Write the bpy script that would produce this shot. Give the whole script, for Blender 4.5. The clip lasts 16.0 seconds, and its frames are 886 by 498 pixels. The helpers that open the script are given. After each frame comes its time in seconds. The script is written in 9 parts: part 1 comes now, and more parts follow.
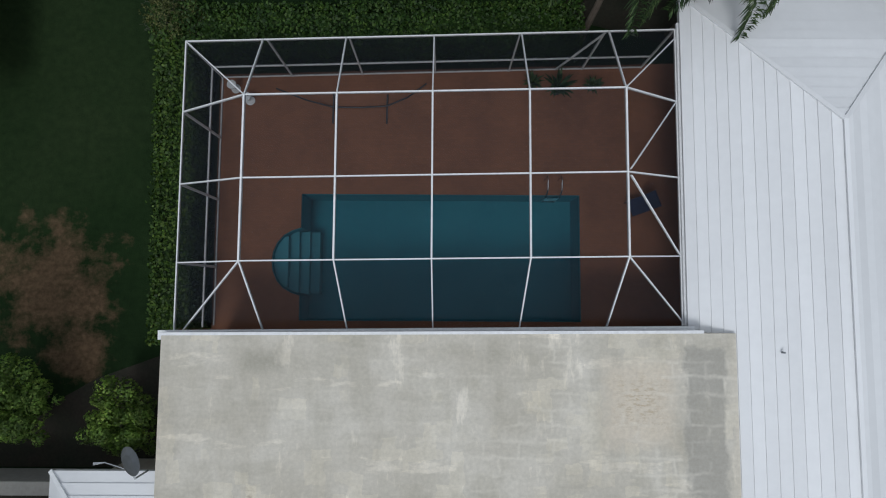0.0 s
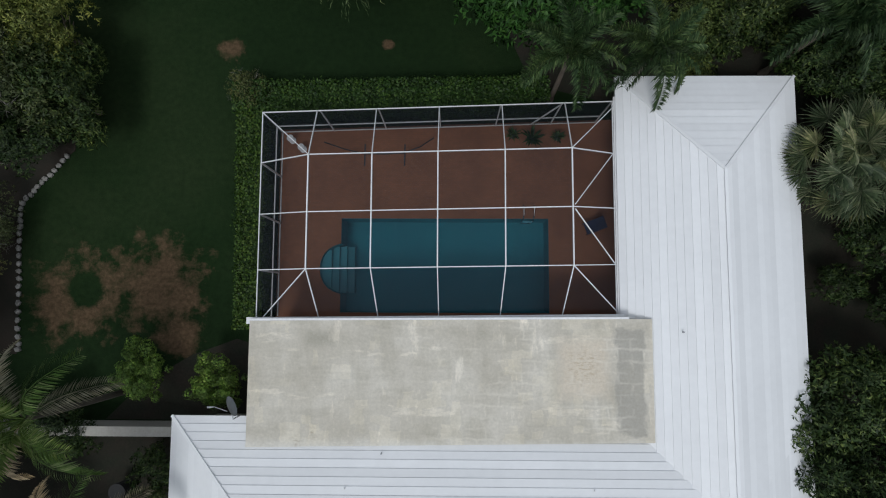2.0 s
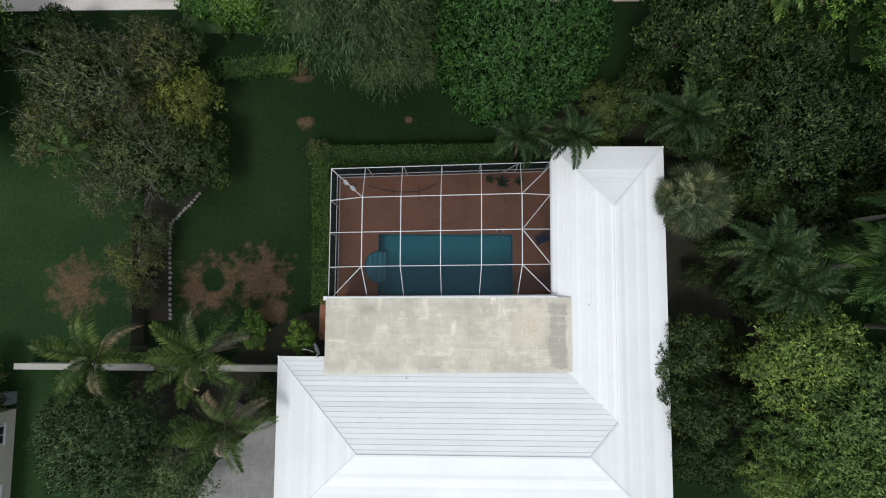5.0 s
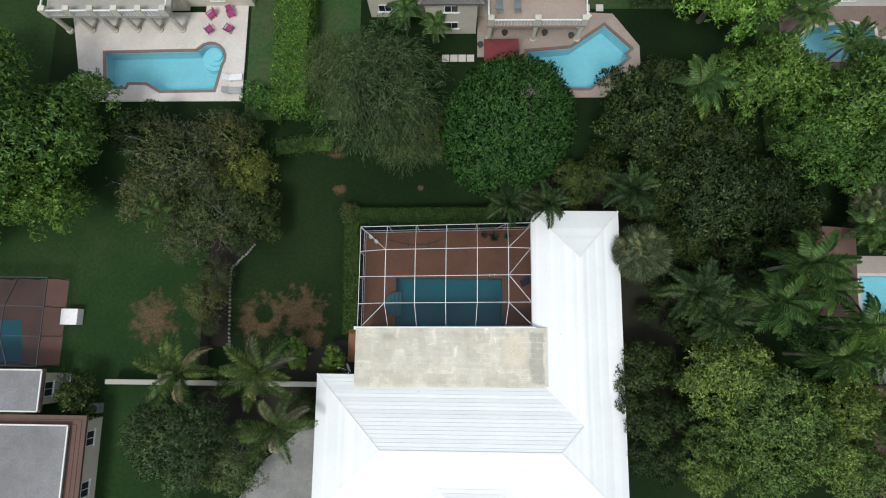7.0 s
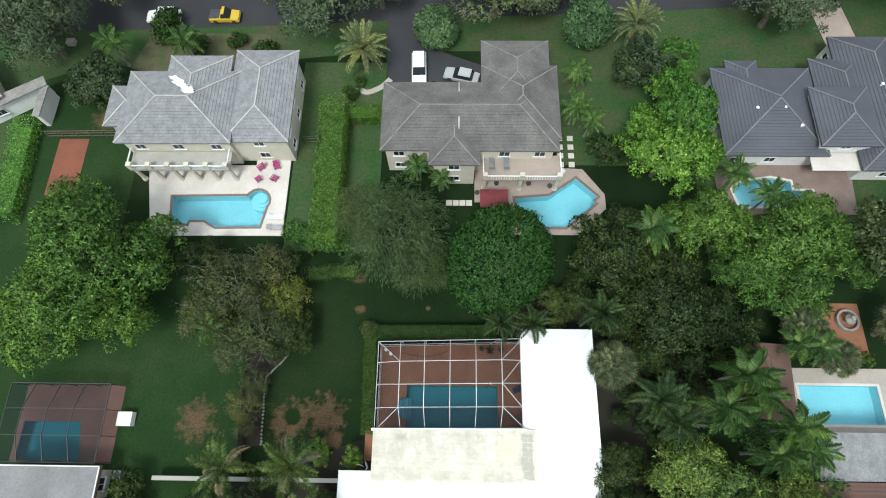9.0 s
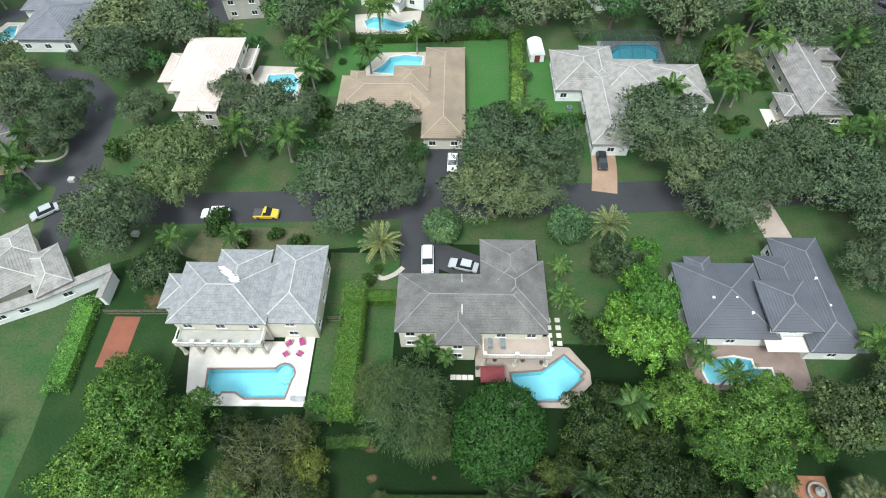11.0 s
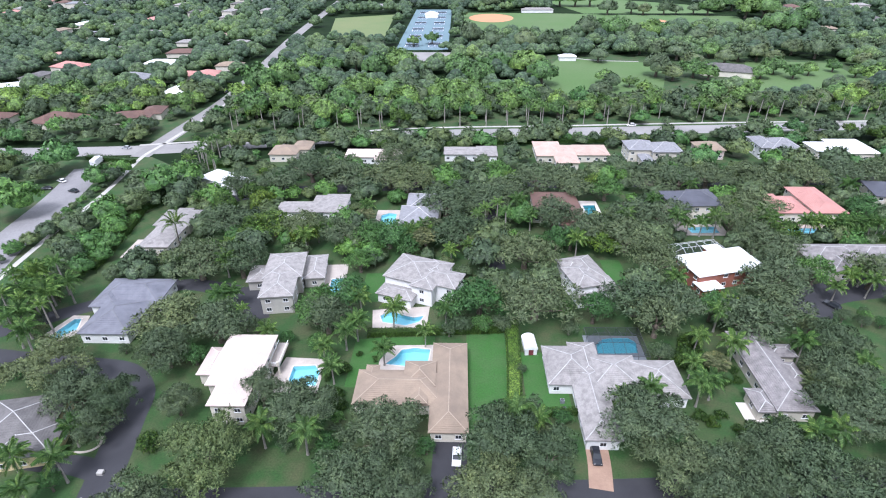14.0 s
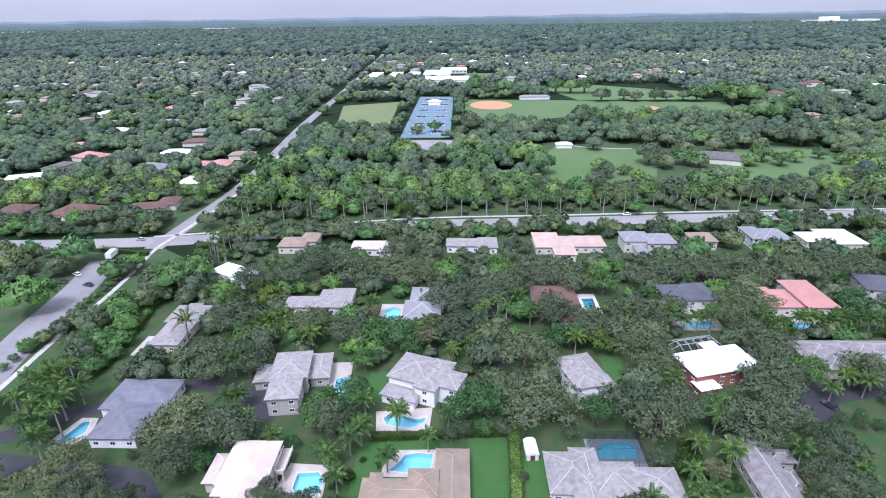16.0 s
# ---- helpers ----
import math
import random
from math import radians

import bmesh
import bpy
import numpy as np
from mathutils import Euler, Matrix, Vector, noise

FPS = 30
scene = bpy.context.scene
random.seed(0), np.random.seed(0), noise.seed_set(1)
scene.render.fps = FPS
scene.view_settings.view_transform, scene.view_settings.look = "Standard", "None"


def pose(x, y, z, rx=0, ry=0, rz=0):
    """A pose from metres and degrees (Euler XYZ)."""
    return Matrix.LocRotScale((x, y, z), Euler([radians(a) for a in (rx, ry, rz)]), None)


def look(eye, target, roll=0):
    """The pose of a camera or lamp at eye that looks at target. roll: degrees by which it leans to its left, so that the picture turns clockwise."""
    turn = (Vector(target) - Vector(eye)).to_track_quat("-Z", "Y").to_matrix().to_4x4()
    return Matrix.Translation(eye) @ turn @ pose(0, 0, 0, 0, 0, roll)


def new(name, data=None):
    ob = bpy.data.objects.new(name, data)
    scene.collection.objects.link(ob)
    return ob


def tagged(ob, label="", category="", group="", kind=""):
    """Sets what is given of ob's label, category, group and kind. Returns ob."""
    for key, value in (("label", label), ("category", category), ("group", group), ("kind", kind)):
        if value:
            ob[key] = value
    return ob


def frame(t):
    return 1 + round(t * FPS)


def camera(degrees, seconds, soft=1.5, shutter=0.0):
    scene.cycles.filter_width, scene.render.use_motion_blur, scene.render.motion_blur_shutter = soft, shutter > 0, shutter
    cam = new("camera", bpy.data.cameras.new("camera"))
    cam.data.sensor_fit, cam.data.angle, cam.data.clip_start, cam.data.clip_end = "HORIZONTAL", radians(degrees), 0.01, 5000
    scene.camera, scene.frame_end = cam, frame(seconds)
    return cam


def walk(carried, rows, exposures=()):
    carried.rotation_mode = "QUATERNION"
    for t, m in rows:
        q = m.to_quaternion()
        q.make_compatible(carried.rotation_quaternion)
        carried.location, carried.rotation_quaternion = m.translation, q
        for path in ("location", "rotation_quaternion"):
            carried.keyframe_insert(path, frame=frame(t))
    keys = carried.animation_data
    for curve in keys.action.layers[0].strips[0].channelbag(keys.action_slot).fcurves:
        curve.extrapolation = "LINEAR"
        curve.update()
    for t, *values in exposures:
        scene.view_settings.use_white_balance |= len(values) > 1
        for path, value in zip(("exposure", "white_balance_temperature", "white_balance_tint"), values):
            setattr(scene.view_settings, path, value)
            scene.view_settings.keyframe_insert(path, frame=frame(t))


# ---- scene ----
cam = camera(77.8, 16.0, soft=1.1)
# seconds, place in metres, turn in degrees
ROWS = [
    (0, 0.00, 0.00, 20.07, 4.37, -0.09, 0.31),
    (0.5, 0.06, -0.11, 21.62, 4.62, 0.24, 0.29),
    (1, 0.14, -0.24, 23.28, 4.84, 0.50, 0.32),
    (1.5, 0.24, -0.26, 25.07, 4.83, 0.71, 0.26),
    (2, 0.28, -0.27, 27.02, 4.88, 0.90, 0.24),
    (2.5, 0.34, -0.35, 29.16, 4.82, 1.07, 0.25),
    (3, 0.43, -0.44, 31.45, 4.70, 1.21, 0.30),
    (3.5, 0.52, -0.54, 33.88, 4.69, 1.27, 0.34),
    (4, 0.61, -0.64, 36.40, 4.67, 1.28, 0.32),
    (6.5, 0.81, -1.92, 50.06, 6.99, 1.41, 0.41),
    (7, 0.64, -2.08, 52.77, 9.13, 1.35, 0.64),
    (7.5, 0.47, -2.28, 55.52, 11.49, 1.26, 0.71),
    (8, 0.32, -2.50, 58.27, 13.93, 1.16, 0.68),
    (10.5, -0.82, -4.20, 72.45, 31.26, 0.39, 1.03),
    (11, -1.07, -4.45, 75.42, 35.33, 0.34, 1.07),
    (11.5, -1.29, -4.68, 78.38, 39.41, 0.21, 1.17),
    (12, -1.42, -4.91, 81.32, 43.42, 0.08, 1.21),
    (12.5, -1.47, -5.15, 84.24, 47.45, 0.07, 1.34),
    (13, -1.46, -5.40, 87.15, 51.49, 0.12, 1.44),
    (13.5, -1.37, -5.61, 90.06, 55.57, 0.24, 1.53),
    (14, -1.26, -5.81, 92.94, 59.56, 0.40, 1.54),
    (14.5, -1.14, -6.06, 95.80, 63.13, 0.47, 1.61),
    (15, -1.03, -6.39, 98.63, 65.14, 0.55, 1.65),
    (15.5, -0.93, -6.78, 101.44, 66.19, 0.64, 1.69),
    (16, -0.84, -7.20, 104.23, 66.81, 0.72, 1.74),
]
EXPOSURES = [(0.0, -0.26, 6080, 8), (2.0, -0.20, 6150, 8), (4.0, 0.06, 6300, 8), (6.5, 0.40, 6400, 6), (8.0, 0.58, 6330, 3), (10.5, 1.42, 6250, -2), (12.5, 1.46, 5950, 8), (13.5, 1.48, 5850, 12), (14.5, 1.61, 5675, 20), (15.0, 1.62, 5600, 22), (16.0, 1.39, 5500, 23)]
walk(cam, [(t, pose(x, y, z, rx, ry, rz)) for t, x, y, z, rx, ry, rz in ROWS], EXPOSURES)

# ---- light: a bright overcast day ----
SUN_HEIGHT, SUN_TURN = radians(58), radians(200)
world = bpy.data.worlds.new("overcast_sky")
scene.world = world
world.use_nodes = True
wt = world.node_tree
sky = wt.nodes.new("ShaderNodeTexSky")
sky.sky_type, sky.sun_disc = "NISHITA", False
sky.sun_elevation, sky.sun_rotation = SUN_HEIGHT, SUN_TURN
sky.air_density, sky.dust_density, sky.ozone_density = 1.0, 3.0, 1.0
# cloud cover: a third as bright at the skyline as overhead
where = wt.nodes.new("ShaderNodeTexCoord")
split = wt.nodes.new("ShaderNodeSeparateXYZ")
wt.links.new(where.outputs["Generated"], split.inputs[0])
rise = wt.nodes.new("ShaderNodeMapRange")
rise.inputs["From Min"].default_value, rise.inputs["From Max"].default_value = 0.0, 1.0
rise.inputs["To Min"].default_value, rise.inputs["To Max"].default_value = 0.4, 1.12
wt.links.new(split.outputs[2], rise.inputs["Value"])
cloud = wt.nodes.new("ShaderNodeTexNoise")
cloud.inputs["Scale"].default_value, cloud.inputs["Detail"].default_value = 2.2, 5.0
stretch = wt.nodes.new("ShaderNodeMapping")
stretch.inputs["Scale"].default_value = (1, 1, 5)
wt.links.new(where.outputs["Generated"], stretch.inputs[0])
wt.links.new(stretch.outputs[0], cloud.inputs["Vector"])
tone = wt.nodes.new("ShaderNodeMapRange")
tone.inputs["To Min"].default_value, tone.inputs["To Max"].default_value = 0.8, 1.2
wt.links.new(cloud.outputs["Fac"], tone.inputs["Value"])
level = wt.nodes.new("ShaderNodeMath")
level.operation = "MULTIPLY"
wt.links.new(rise.outputs[0], level.inputs[0])
wt.links.new(tone.outputs[0], level.inputs[1])
grey = wt.nodes.new("ShaderNodeVectorMath")
grey.operation = "SCALE"
grey.inputs[0].default_value = (7.6, 7.9, 8.4)
wt.links.new(level.outputs[0], grey.inputs["Scale"])
veil = wt.nodes.new("ShaderNodeMix")
veil.data_type = "RGBA"
veil.inputs[0].default_value = 0.85
wt.links.new(sky.outputs[0], veil.inputs[6])
wt.links.new(grey.outputs[0], veil.inputs[7])
bg = wt.nodes["Background"]
wt.links.new(veil.outputs[2], bg.inputs[0])
bg.inputs[1].default_value = 0.085
sun = new("sun", bpy.data.lights.new("sun", "SUN"))
sun.data.energy, sun.data.angle, sun.data.color = 1.5, radians(16), (1.0, 0.975, 0.95)
sun.matrix_world = look((0, 0, 300), (300 * math.sin(SUN_TURN) * -0.6, 300 * math.cos(SUN_TURN) * -0.6, 0))


# ---- materials ----
def nodes_of(name):
    m = bpy.data.materials.new(name)
    m.use_nodes = True
    return m, m.node_tree, m.node_tree.nodes["Principled BSDF"]


def noise_node(nt, scale, detail=4.0, coords=None, rough=0.6):
    n = nt.nodes.new("ShaderNodeTexNoise")
    n.inputs["Scale"].default_value, n.inputs["Detail"].default_value = scale, detail
    n.inputs["Roughness"].default_value = rough
    if coords is None:
        coords = nt.nodes.new("ShaderNodeNewGeometry").outputs["Position"]
    nt.links.new(coords, n.inputs["Vector"])
    return n.outputs["Fac"]


def ramp(nt, fac, *stops):
    r = nt.nodes.new("ShaderNodeValToRGB")
    e = r.color_ramp.elements
    while len(e) < len(stops):
        e.new(0.5)
    for k, (at, col) in enumerate(stops):
        e[k].position, e[k].color = at, (*col, 1)
    nt.links.new(fac, r.inputs[0])
    return r.outputs[0]


def blend(nt, fac, a, b, mode="MIX"):
    m = nt.nodes.new("ShaderNodeMix")
    m.data_type, m.blend_type = "RGBA", mode
    for value, slot in ((fac, 0), (a, 6), (b, 7)):
        if isinstance(value, (int, float)):
            m.inputs[slot].default_value = value
        elif isinstance(value, tuple):
            m.inputs[slot].default_value = (*value, 1)
        else:
            nt.links.new(value, m.inputs[slot])
    return m.outputs[2]


def calc(nt, op, a, b=0.0, clamp=False):
    m = nt.nodes.new("ShaderNodeMath")
    m.operation, m.use_clamp = op, clamp
    for value, slot in ((a, 0), (b, 1)):
        if isinstance(value, (int, float)):
            m.inputs[slot].default_value = value
        else:
            nt.links.new(value, m.inputs[slot])
    return m.outputs[0]


def bump(nt, bsdf, height, strength=0.3, distance=0.02):
    b = nt.nodes.new("ShaderNodeBump")
    b.inputs["Strength"].default_value, b.inputs["Distance"].default_value = strength, distance
    nt.links.new(height, b.inputs["Height"])
    nt.links.new(b.outputs[0], bsdf.inputs["Normal"])


def surface(name, base, stain, rough=0.8, big=0.25, fine=6.0, metal=0.0, relief=0.2, lo=0.35, hi=0.7, grainy=0.13):
    """A weathered surface: base colour with stains at a large and a fine scale."""
    m, nt, p = nodes_of(name)
    large = ramp(nt, noise_node(nt, big, 6.0), (lo, base), (hi, stain))
    grain = noise_node(nt, fine, 5.0)
    tone = ramp(nt, grain, (0.25, (1 - grainy,) * 3), (0.75, (1 + grainy * 0.6,) * 3))
    col = blend(nt, 1.0, large, tone, "MULTIPLY")
    info = nt.nodes.new("ShaderNodeObjectInfo")
    each = ramp(nt, info.outputs["Random"], (0.0, (0.93, 0.93, 0.93)), (1.0, (1.05, 1.05, 1.05)))
    nt.links.new(blend(nt, 1.0, col, each, "MULTIPLY"), p.inputs["Base Color"])
    p.inputs["Roughness"].default_value, p.inputs["Metallic"].default_value = rough, metal
    bump(nt, p, grain, relief)
    return m


def foliage(name, dark, light, tip, scale=0.35, wild=0.4, stands=False, tuft=3.2, rugged=0.42):
    """Leaves: each leaf its own green, clumps lighter and darker, a little light shining through."""
    m, nt, p = nodes_of(name)
    geo = nt.nodes.new("ShaderNodeNewGeometry")
    info = nt.nodes.new("ShaderNodeObjectInfo")
    leaf = ramp(nt, geo.outputs["Random Per Island"], (0.0, dark), (0.7, light), (1.0, tip))
    clump = ramp(nt, noise_node(nt, scale, 3.0), (0.33, (1 - wild, 1 - wild * 0.95, 1 - wild)), (0.5, (0.95, 0.96, 0.96)), (0.68, (1 + wild * 0.8, 1 + wild * 0.6, 1 + wild * 0.2)))
    each = ramp(nt, info.outputs["Random"], (0.0, (0.72, 0.8, 0.75)), (0.5, (1.0, 1.0, 1.0)), (1.0, (1.35, 1.22, 1.0)))
    col = blend(nt, 1.0, blend(nt, 1.0, leaf, clump, "MULTIPLY"), each, "MULTIPLY")
    tone = nt.nodes.new("ShaderNodeAttribute")
    tone.attribute_name = "tone"
    kind = ramp(nt, tone.outputs["Fac"], (0.06, (1.0, 1.0, 1.0)), (0.1, (0.66, 0.72, 0.76)), (0.45, (0.95, 0.97, 0.96)), (0.8, (1.12, 1.1, 0.96)), (1.0, (1.36, 1.28, 0.92)))
    col = blend(nt, 1.0, col, kind, "MULTIPLY")
    if stands:
        kinds = ramp(nt, noise_node(nt, 0.011, 4.0), (0.38, (0.72, 0.74, 0.8)), (0.52, (0.95, 0.95, 0.95)), (0.6, (1.3, 1.28, 0.95)))
        col = blend(nt, 1.0, col, kinds, "MULTIPLY")
    # leaf tufts within larger sprays, each its own tone, shade painted dark between them
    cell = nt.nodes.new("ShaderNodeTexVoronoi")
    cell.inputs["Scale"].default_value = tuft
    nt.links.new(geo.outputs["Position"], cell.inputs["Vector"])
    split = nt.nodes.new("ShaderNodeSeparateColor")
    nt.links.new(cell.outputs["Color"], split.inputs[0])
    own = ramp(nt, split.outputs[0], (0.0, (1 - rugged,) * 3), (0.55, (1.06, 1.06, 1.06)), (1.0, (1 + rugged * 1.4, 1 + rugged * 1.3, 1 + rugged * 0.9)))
    gap_shade = ramp(nt, cell.outputs["Distance"], (0.2, (1.24, 1.24, 1.24)), (0.8, (1 - rugged * 0.9,) * 3))
    col = blend(nt, 1.0, blend(nt, 1.0, col, own, "MULTIPLY"), gap_shade, "MULTIPLY")
    col = blend(nt, 1.0, col, (0.86, 0.81, 0.88), "MULTIPLY")
    nt.links.new(col, p.inputs["Base Color"])
    p.inputs["Roughness"].default_value = 0.55
    p.inputs["Specular IOR Level"].default_value = 0.25
    t = nt.nodes.new("ShaderNodeBsdfTranslucent")
    nt.links.new(col, t.inputs["Color"])
    mix = nt.nodes.new("ShaderNodeMixShader")
    mix.inputs[0].default_value = 0.18
    nt.links.new(p.outputs[0], mix.inputs[1])
    nt.links.new(t.outputs[0], mix.inputs[2])
    nt.links.new(mix.outputs[0], nt.nodes["Material Output"].inputs[0])
    return m


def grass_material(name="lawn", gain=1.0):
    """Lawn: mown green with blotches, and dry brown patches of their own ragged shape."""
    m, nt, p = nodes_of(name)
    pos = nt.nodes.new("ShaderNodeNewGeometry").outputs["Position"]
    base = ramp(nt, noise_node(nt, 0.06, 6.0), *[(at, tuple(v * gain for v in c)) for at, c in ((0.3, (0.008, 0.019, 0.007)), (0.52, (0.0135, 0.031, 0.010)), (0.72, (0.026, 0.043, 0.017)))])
    fine = ramp(nt, noise_node(nt, 3.5, 6.0), (0.25, (0.65, 0.68, 0.65)), (0.75, (1.25, 1.2, 1.15)))
    col = blend(nt, 1.0, base, fine, "MULTIPLY")
    ragged = noise_node(nt, 0.9, 7.0, pos, 0.7)
    dry = None
    for x, y, r in ((-18.0, -0.3, 2.2), (-14.2, 0.2, 2.2), (-13.2, -2.0, 1.3), (-19.3, -1.0, 1.2), (-11.0, 12.2, 0.6), (-11.6, 16.3, 0.9), (-28.6, -0.6, 2.2), (-3.0, 12.5, 0.25), (-47.5, 38.5, 1.8), (22.0, 40.0, 1.6)):
        d = nt.nodes.new("ShaderNodeVectorMath")
        d.operation = "DISTANCE"
        nt.links.new(pos, d.inputs[0])
        d.inputs[1].default_value = (x, y, 0)
        near = calc(nt, "SUBTRACT", 1.25, calc(nt, "DIVIDE", d.outputs["Value"], r))
        near = calc(nt, "ADD", near, calc(nt, "MULTIPLY", calc(nt, "SUBTRACT", ragged, 0.54), 3.6))
        near = calc(nt, "MULTIPLY", near, 1.6, True)
        dry = near if dry is None else calc(nt, "MAXIMUM", dry, near)
    straw = ramp(nt, noise_node(nt, 5.0, 6.0), (0.3, (0.076, 0.046, 0.027)), (0.7, (0.172, 0.106, 0.065)))
    hole = nt.nodes.new("ShaderNodeVectorMath")
    hole.operation = "DISTANCE"
    nt.links.new(pos, hole.inputs[0])
    hole.inputs[1].default_value = (-17.9, 0.1, 0)
    green = calc(nt, "ADD", calc(nt, "SUBTRACT", hole.outputs["Value"], 0.75), calc(nt, "MULTIPLY", calc(nt, "SUBTRACT", ragged, 0.5), 1.5))
    dry = calc(nt, "MULTIPLY", dry, calc(nt, "MULTIPLY", green, 2.5, True))
    col = blend(nt, calc(nt, "MULTIPLY", dry, 0.68), col, straw)
    nt.links.new(col, p.inputs["Base Color"])
    p.inputs["Roughness"].default_value = 0.95
    p.inputs["Specular IOR Level"].default_value = 0.1
    bump(nt, p, noise_node(nt, 14.0, 3.0), 0.6, 0.04)
    return m


def water_material(name, tint, rough=0.03):
    """Clear pool water: tinted and seen through, with a reflecting, faintly rippled top."""
    m, nt, p = nodes_of(name)
    t = nt.nodes.new("ShaderNodeBsdfTransparent")
    t.inputs[0].default_value = (*tint, 1)
    g = nt.nodes.new("ShaderNodeBsdfGlossy")
    g.inputs["Roughness"].default_value = rough
    f = nt.nodes.new("ShaderNodeFresnel")
    f.inputs[0].default_value = 1.33
    mix = nt.nodes.new("ShaderNodeMixShader")
    nt.links.new(f.outputs[0], mix.inputs[0])
    nt.links.new(t.outputs[0], mix.inputs[1])
    nt.links.new(g.outputs[0], mix.inputs[2])
    b = nt.nodes.new("ShaderNodeBump")
    b.inputs["Strength"].default_value, b.inputs["Distance"].default_value = 0.15, 0.02
    nt.links.new(noise_node(nt, 2.5, 3.0), b.inputs["Height"])
    nt.links.new(b.outputs[0], g.inputs["Normal"])
    nt.links.new(mix.outputs[0], nt.nodes["Material Output"].inputs[0])
    return m


def screen_material():
    """Insect screen: fine dark mesh that lets most of the light through."""
    m, nt, p = nodes_of("insect_screen")
    t = nt.nodes.new("ShaderNodeBsdfTransparent")
    d = nt.nodes.new("ShaderNodeBsdfDiffuse")
    d.inputs[0].default_value = (0.022, 0.026, 0.032, 1)
    mix = nt.nodes.new("ShaderNodeMixShader")
    mix.inputs[0].default_value = 0.39
    nt.links.new(t.outputs[0], mix.inputs[1])
    nt.links.new(d.outputs[0], mix.inputs[2])
    nt.links.new(mix.outputs[0], nt.nodes["Material Output"].inputs[0])
    return m


def flat_roof_material():
    """Old roof coating: grey-beige, patched, with darker mildew and paler scuffs in squarish coats."""
    m, nt, p = nodes_of("roof_coating")
    pos = nt.nodes.new("ShaderNodeNewGeometry").outputs["Position"]
    large = ramp(nt, noise_node(nt, 0.45, 7.0, pos), (0.3, (0.495, 0.46, 0.385)), (0.5, (0.56, 0.525, 0.45)), (0.68, (0.645, 0.61, 0.535)))
    col = large
    for turn, scale in (((1.0, 0.28, 1.0), 0.9), ((0.3, 1.0, 1.0), 0.8)):
        lay = nt.nodes.new("ShaderNodeMapping")
        lay.inputs["Scale"].default_value = turn
        nt.links.new(pos, lay.inputs[0])
        streak = noise_node(nt, scale * 1.6, 5.0, lay.outputs[0], 0.65)
        col = blend(nt, 1.0, col, ramp(nt, streak, (0.36, (0.91, 0.91, 0.90)), (0.5, (1.0, 1.0, 1.0)), (0.6, (1.0, 1.0, 1.0)), (0.66, (1.22, 1.21, 1.2))), "MULTIPLY")
    # coats laid with a roller: squarish pale and dull blotches
    for cell, scale, seed, low, high in (((0.42, 0.3, 1.0), 0.55, 3.0, (0.95, 0.95, 0.94), (1.13, 1.12, 1.09)), ((0.2, 0.34, 1.0), 0.8, 17.0, (0.96, 0.96, 0.95), (1.10, 1.09, 1.06))):
        warp = nt.nodes.new("ShaderNodeTexNoise")
        warp.inputs["Scale"].default_value = 3.0
        nt.links.new(pos, warp.inputs["Vector"])
        small = nt.nodes.new("ShaderNodeVectorMath")
        small.operation = "MULTIPLY_ADD"
        nt.links.new(warp.outputs["Color"], small.inputs[0])
        small.inputs[1].default_value = (0.3, 0.3, 0.0)
        nt.links.new(pos, small.inputs[2])
        snap = nt.nodes.new("ShaderNodeVectorMath")
        snap.operation = "SNAP"
        nt.links.new(small.outputs[0], snap.inputs[0])
        snap.inputs[1].default_value = cell
        away = nt.nodes.new("ShaderNodeVectorMath")
        away.operation = "ADD"
        nt.links.new(snap.outputs[0], away.inputs[0])
        away.inputs[1].default_value = (seed, seed, 0)
        coat = noise_node(nt, scale, 3.0, away.outputs[0], 0.6)
        col = blend(nt, 1.0, col, ramp(nt, coat, (0.36, low), (0.42, (1.0, 1.0, 1.0)), (0.58, (1.0, 1.0, 1.0)), (0.62, high)), "MULTIPLY")
    sep = nt.nodes.new("ShaderNodeSeparateXYZ")
    nt.links.new(pos, sep.inputs[0])
    ragged = calc(nt, "MULTIPLY", calc(nt, "SUBTRACT", noise_node(nt, 1.6, 6.0, pos), 0.5), 0.7)

    def patch(x0, x1, y0, y1, soft):
        fx = calc(nt, "MINIMUM", calc(nt, "SUBTRACT", sep.outputs[0], x0), calc(nt, "SUBTRACT", x1, sep.outputs[0]))
        fy = calc(nt, "MINIMUM", calc(nt, "SUBTRACT", sep.outputs[1], y0), calc(nt, "SUBTRACT", y1, sep.outputs[1]))
        return calc(nt, "MULTIPLY", calc(nt, "ADD", calc(nt, "MINIMUM", fx, fy), ragged), 1 / soft, True)

    col = blend(nt, calc(nt, "MULTIPLY", patch(7.05, 8.35, -6.0, -1.55, 0.12), 0.75), col, (0.35, 0.335, 0.295))
    col = blend(nt, calc(nt, "MULTIPLY", patch(4.5, 7.05, -4.7, -1.8, 0.5), 0.75), col, (0.67, 0.595, 0.485))
    flatten = nt.nodes.new("ShaderNodeMapping")
    flatten.inputs["Scale"].default_value = (1.0, 2.6, 1.0)
    nt.links.new(pos, flatten.inputs[0])
    speck = ramp(nt, noise_node(nt, 4.5, 6.0, flatten.outputs[0], 0.75), (0.5, (0.0, 0.0, 0.0)), (0.57, (1.0, 1.0, 1.0)))
    col = blend(nt, calc(nt, "MULTIPLY", calc(nt, "MULTIPLY", patch(4.8, 6.8, -4.2, -2.2, 0.9), speck), 0.6), col, (0.42, 0.32, 0.19))
    col = blend(nt, calc(nt, "MULTIPLY", patch(8.4, 9.0, -6.6, -1.2, 0.3), 0.7), col, (0.66, 0.61, 0.51))
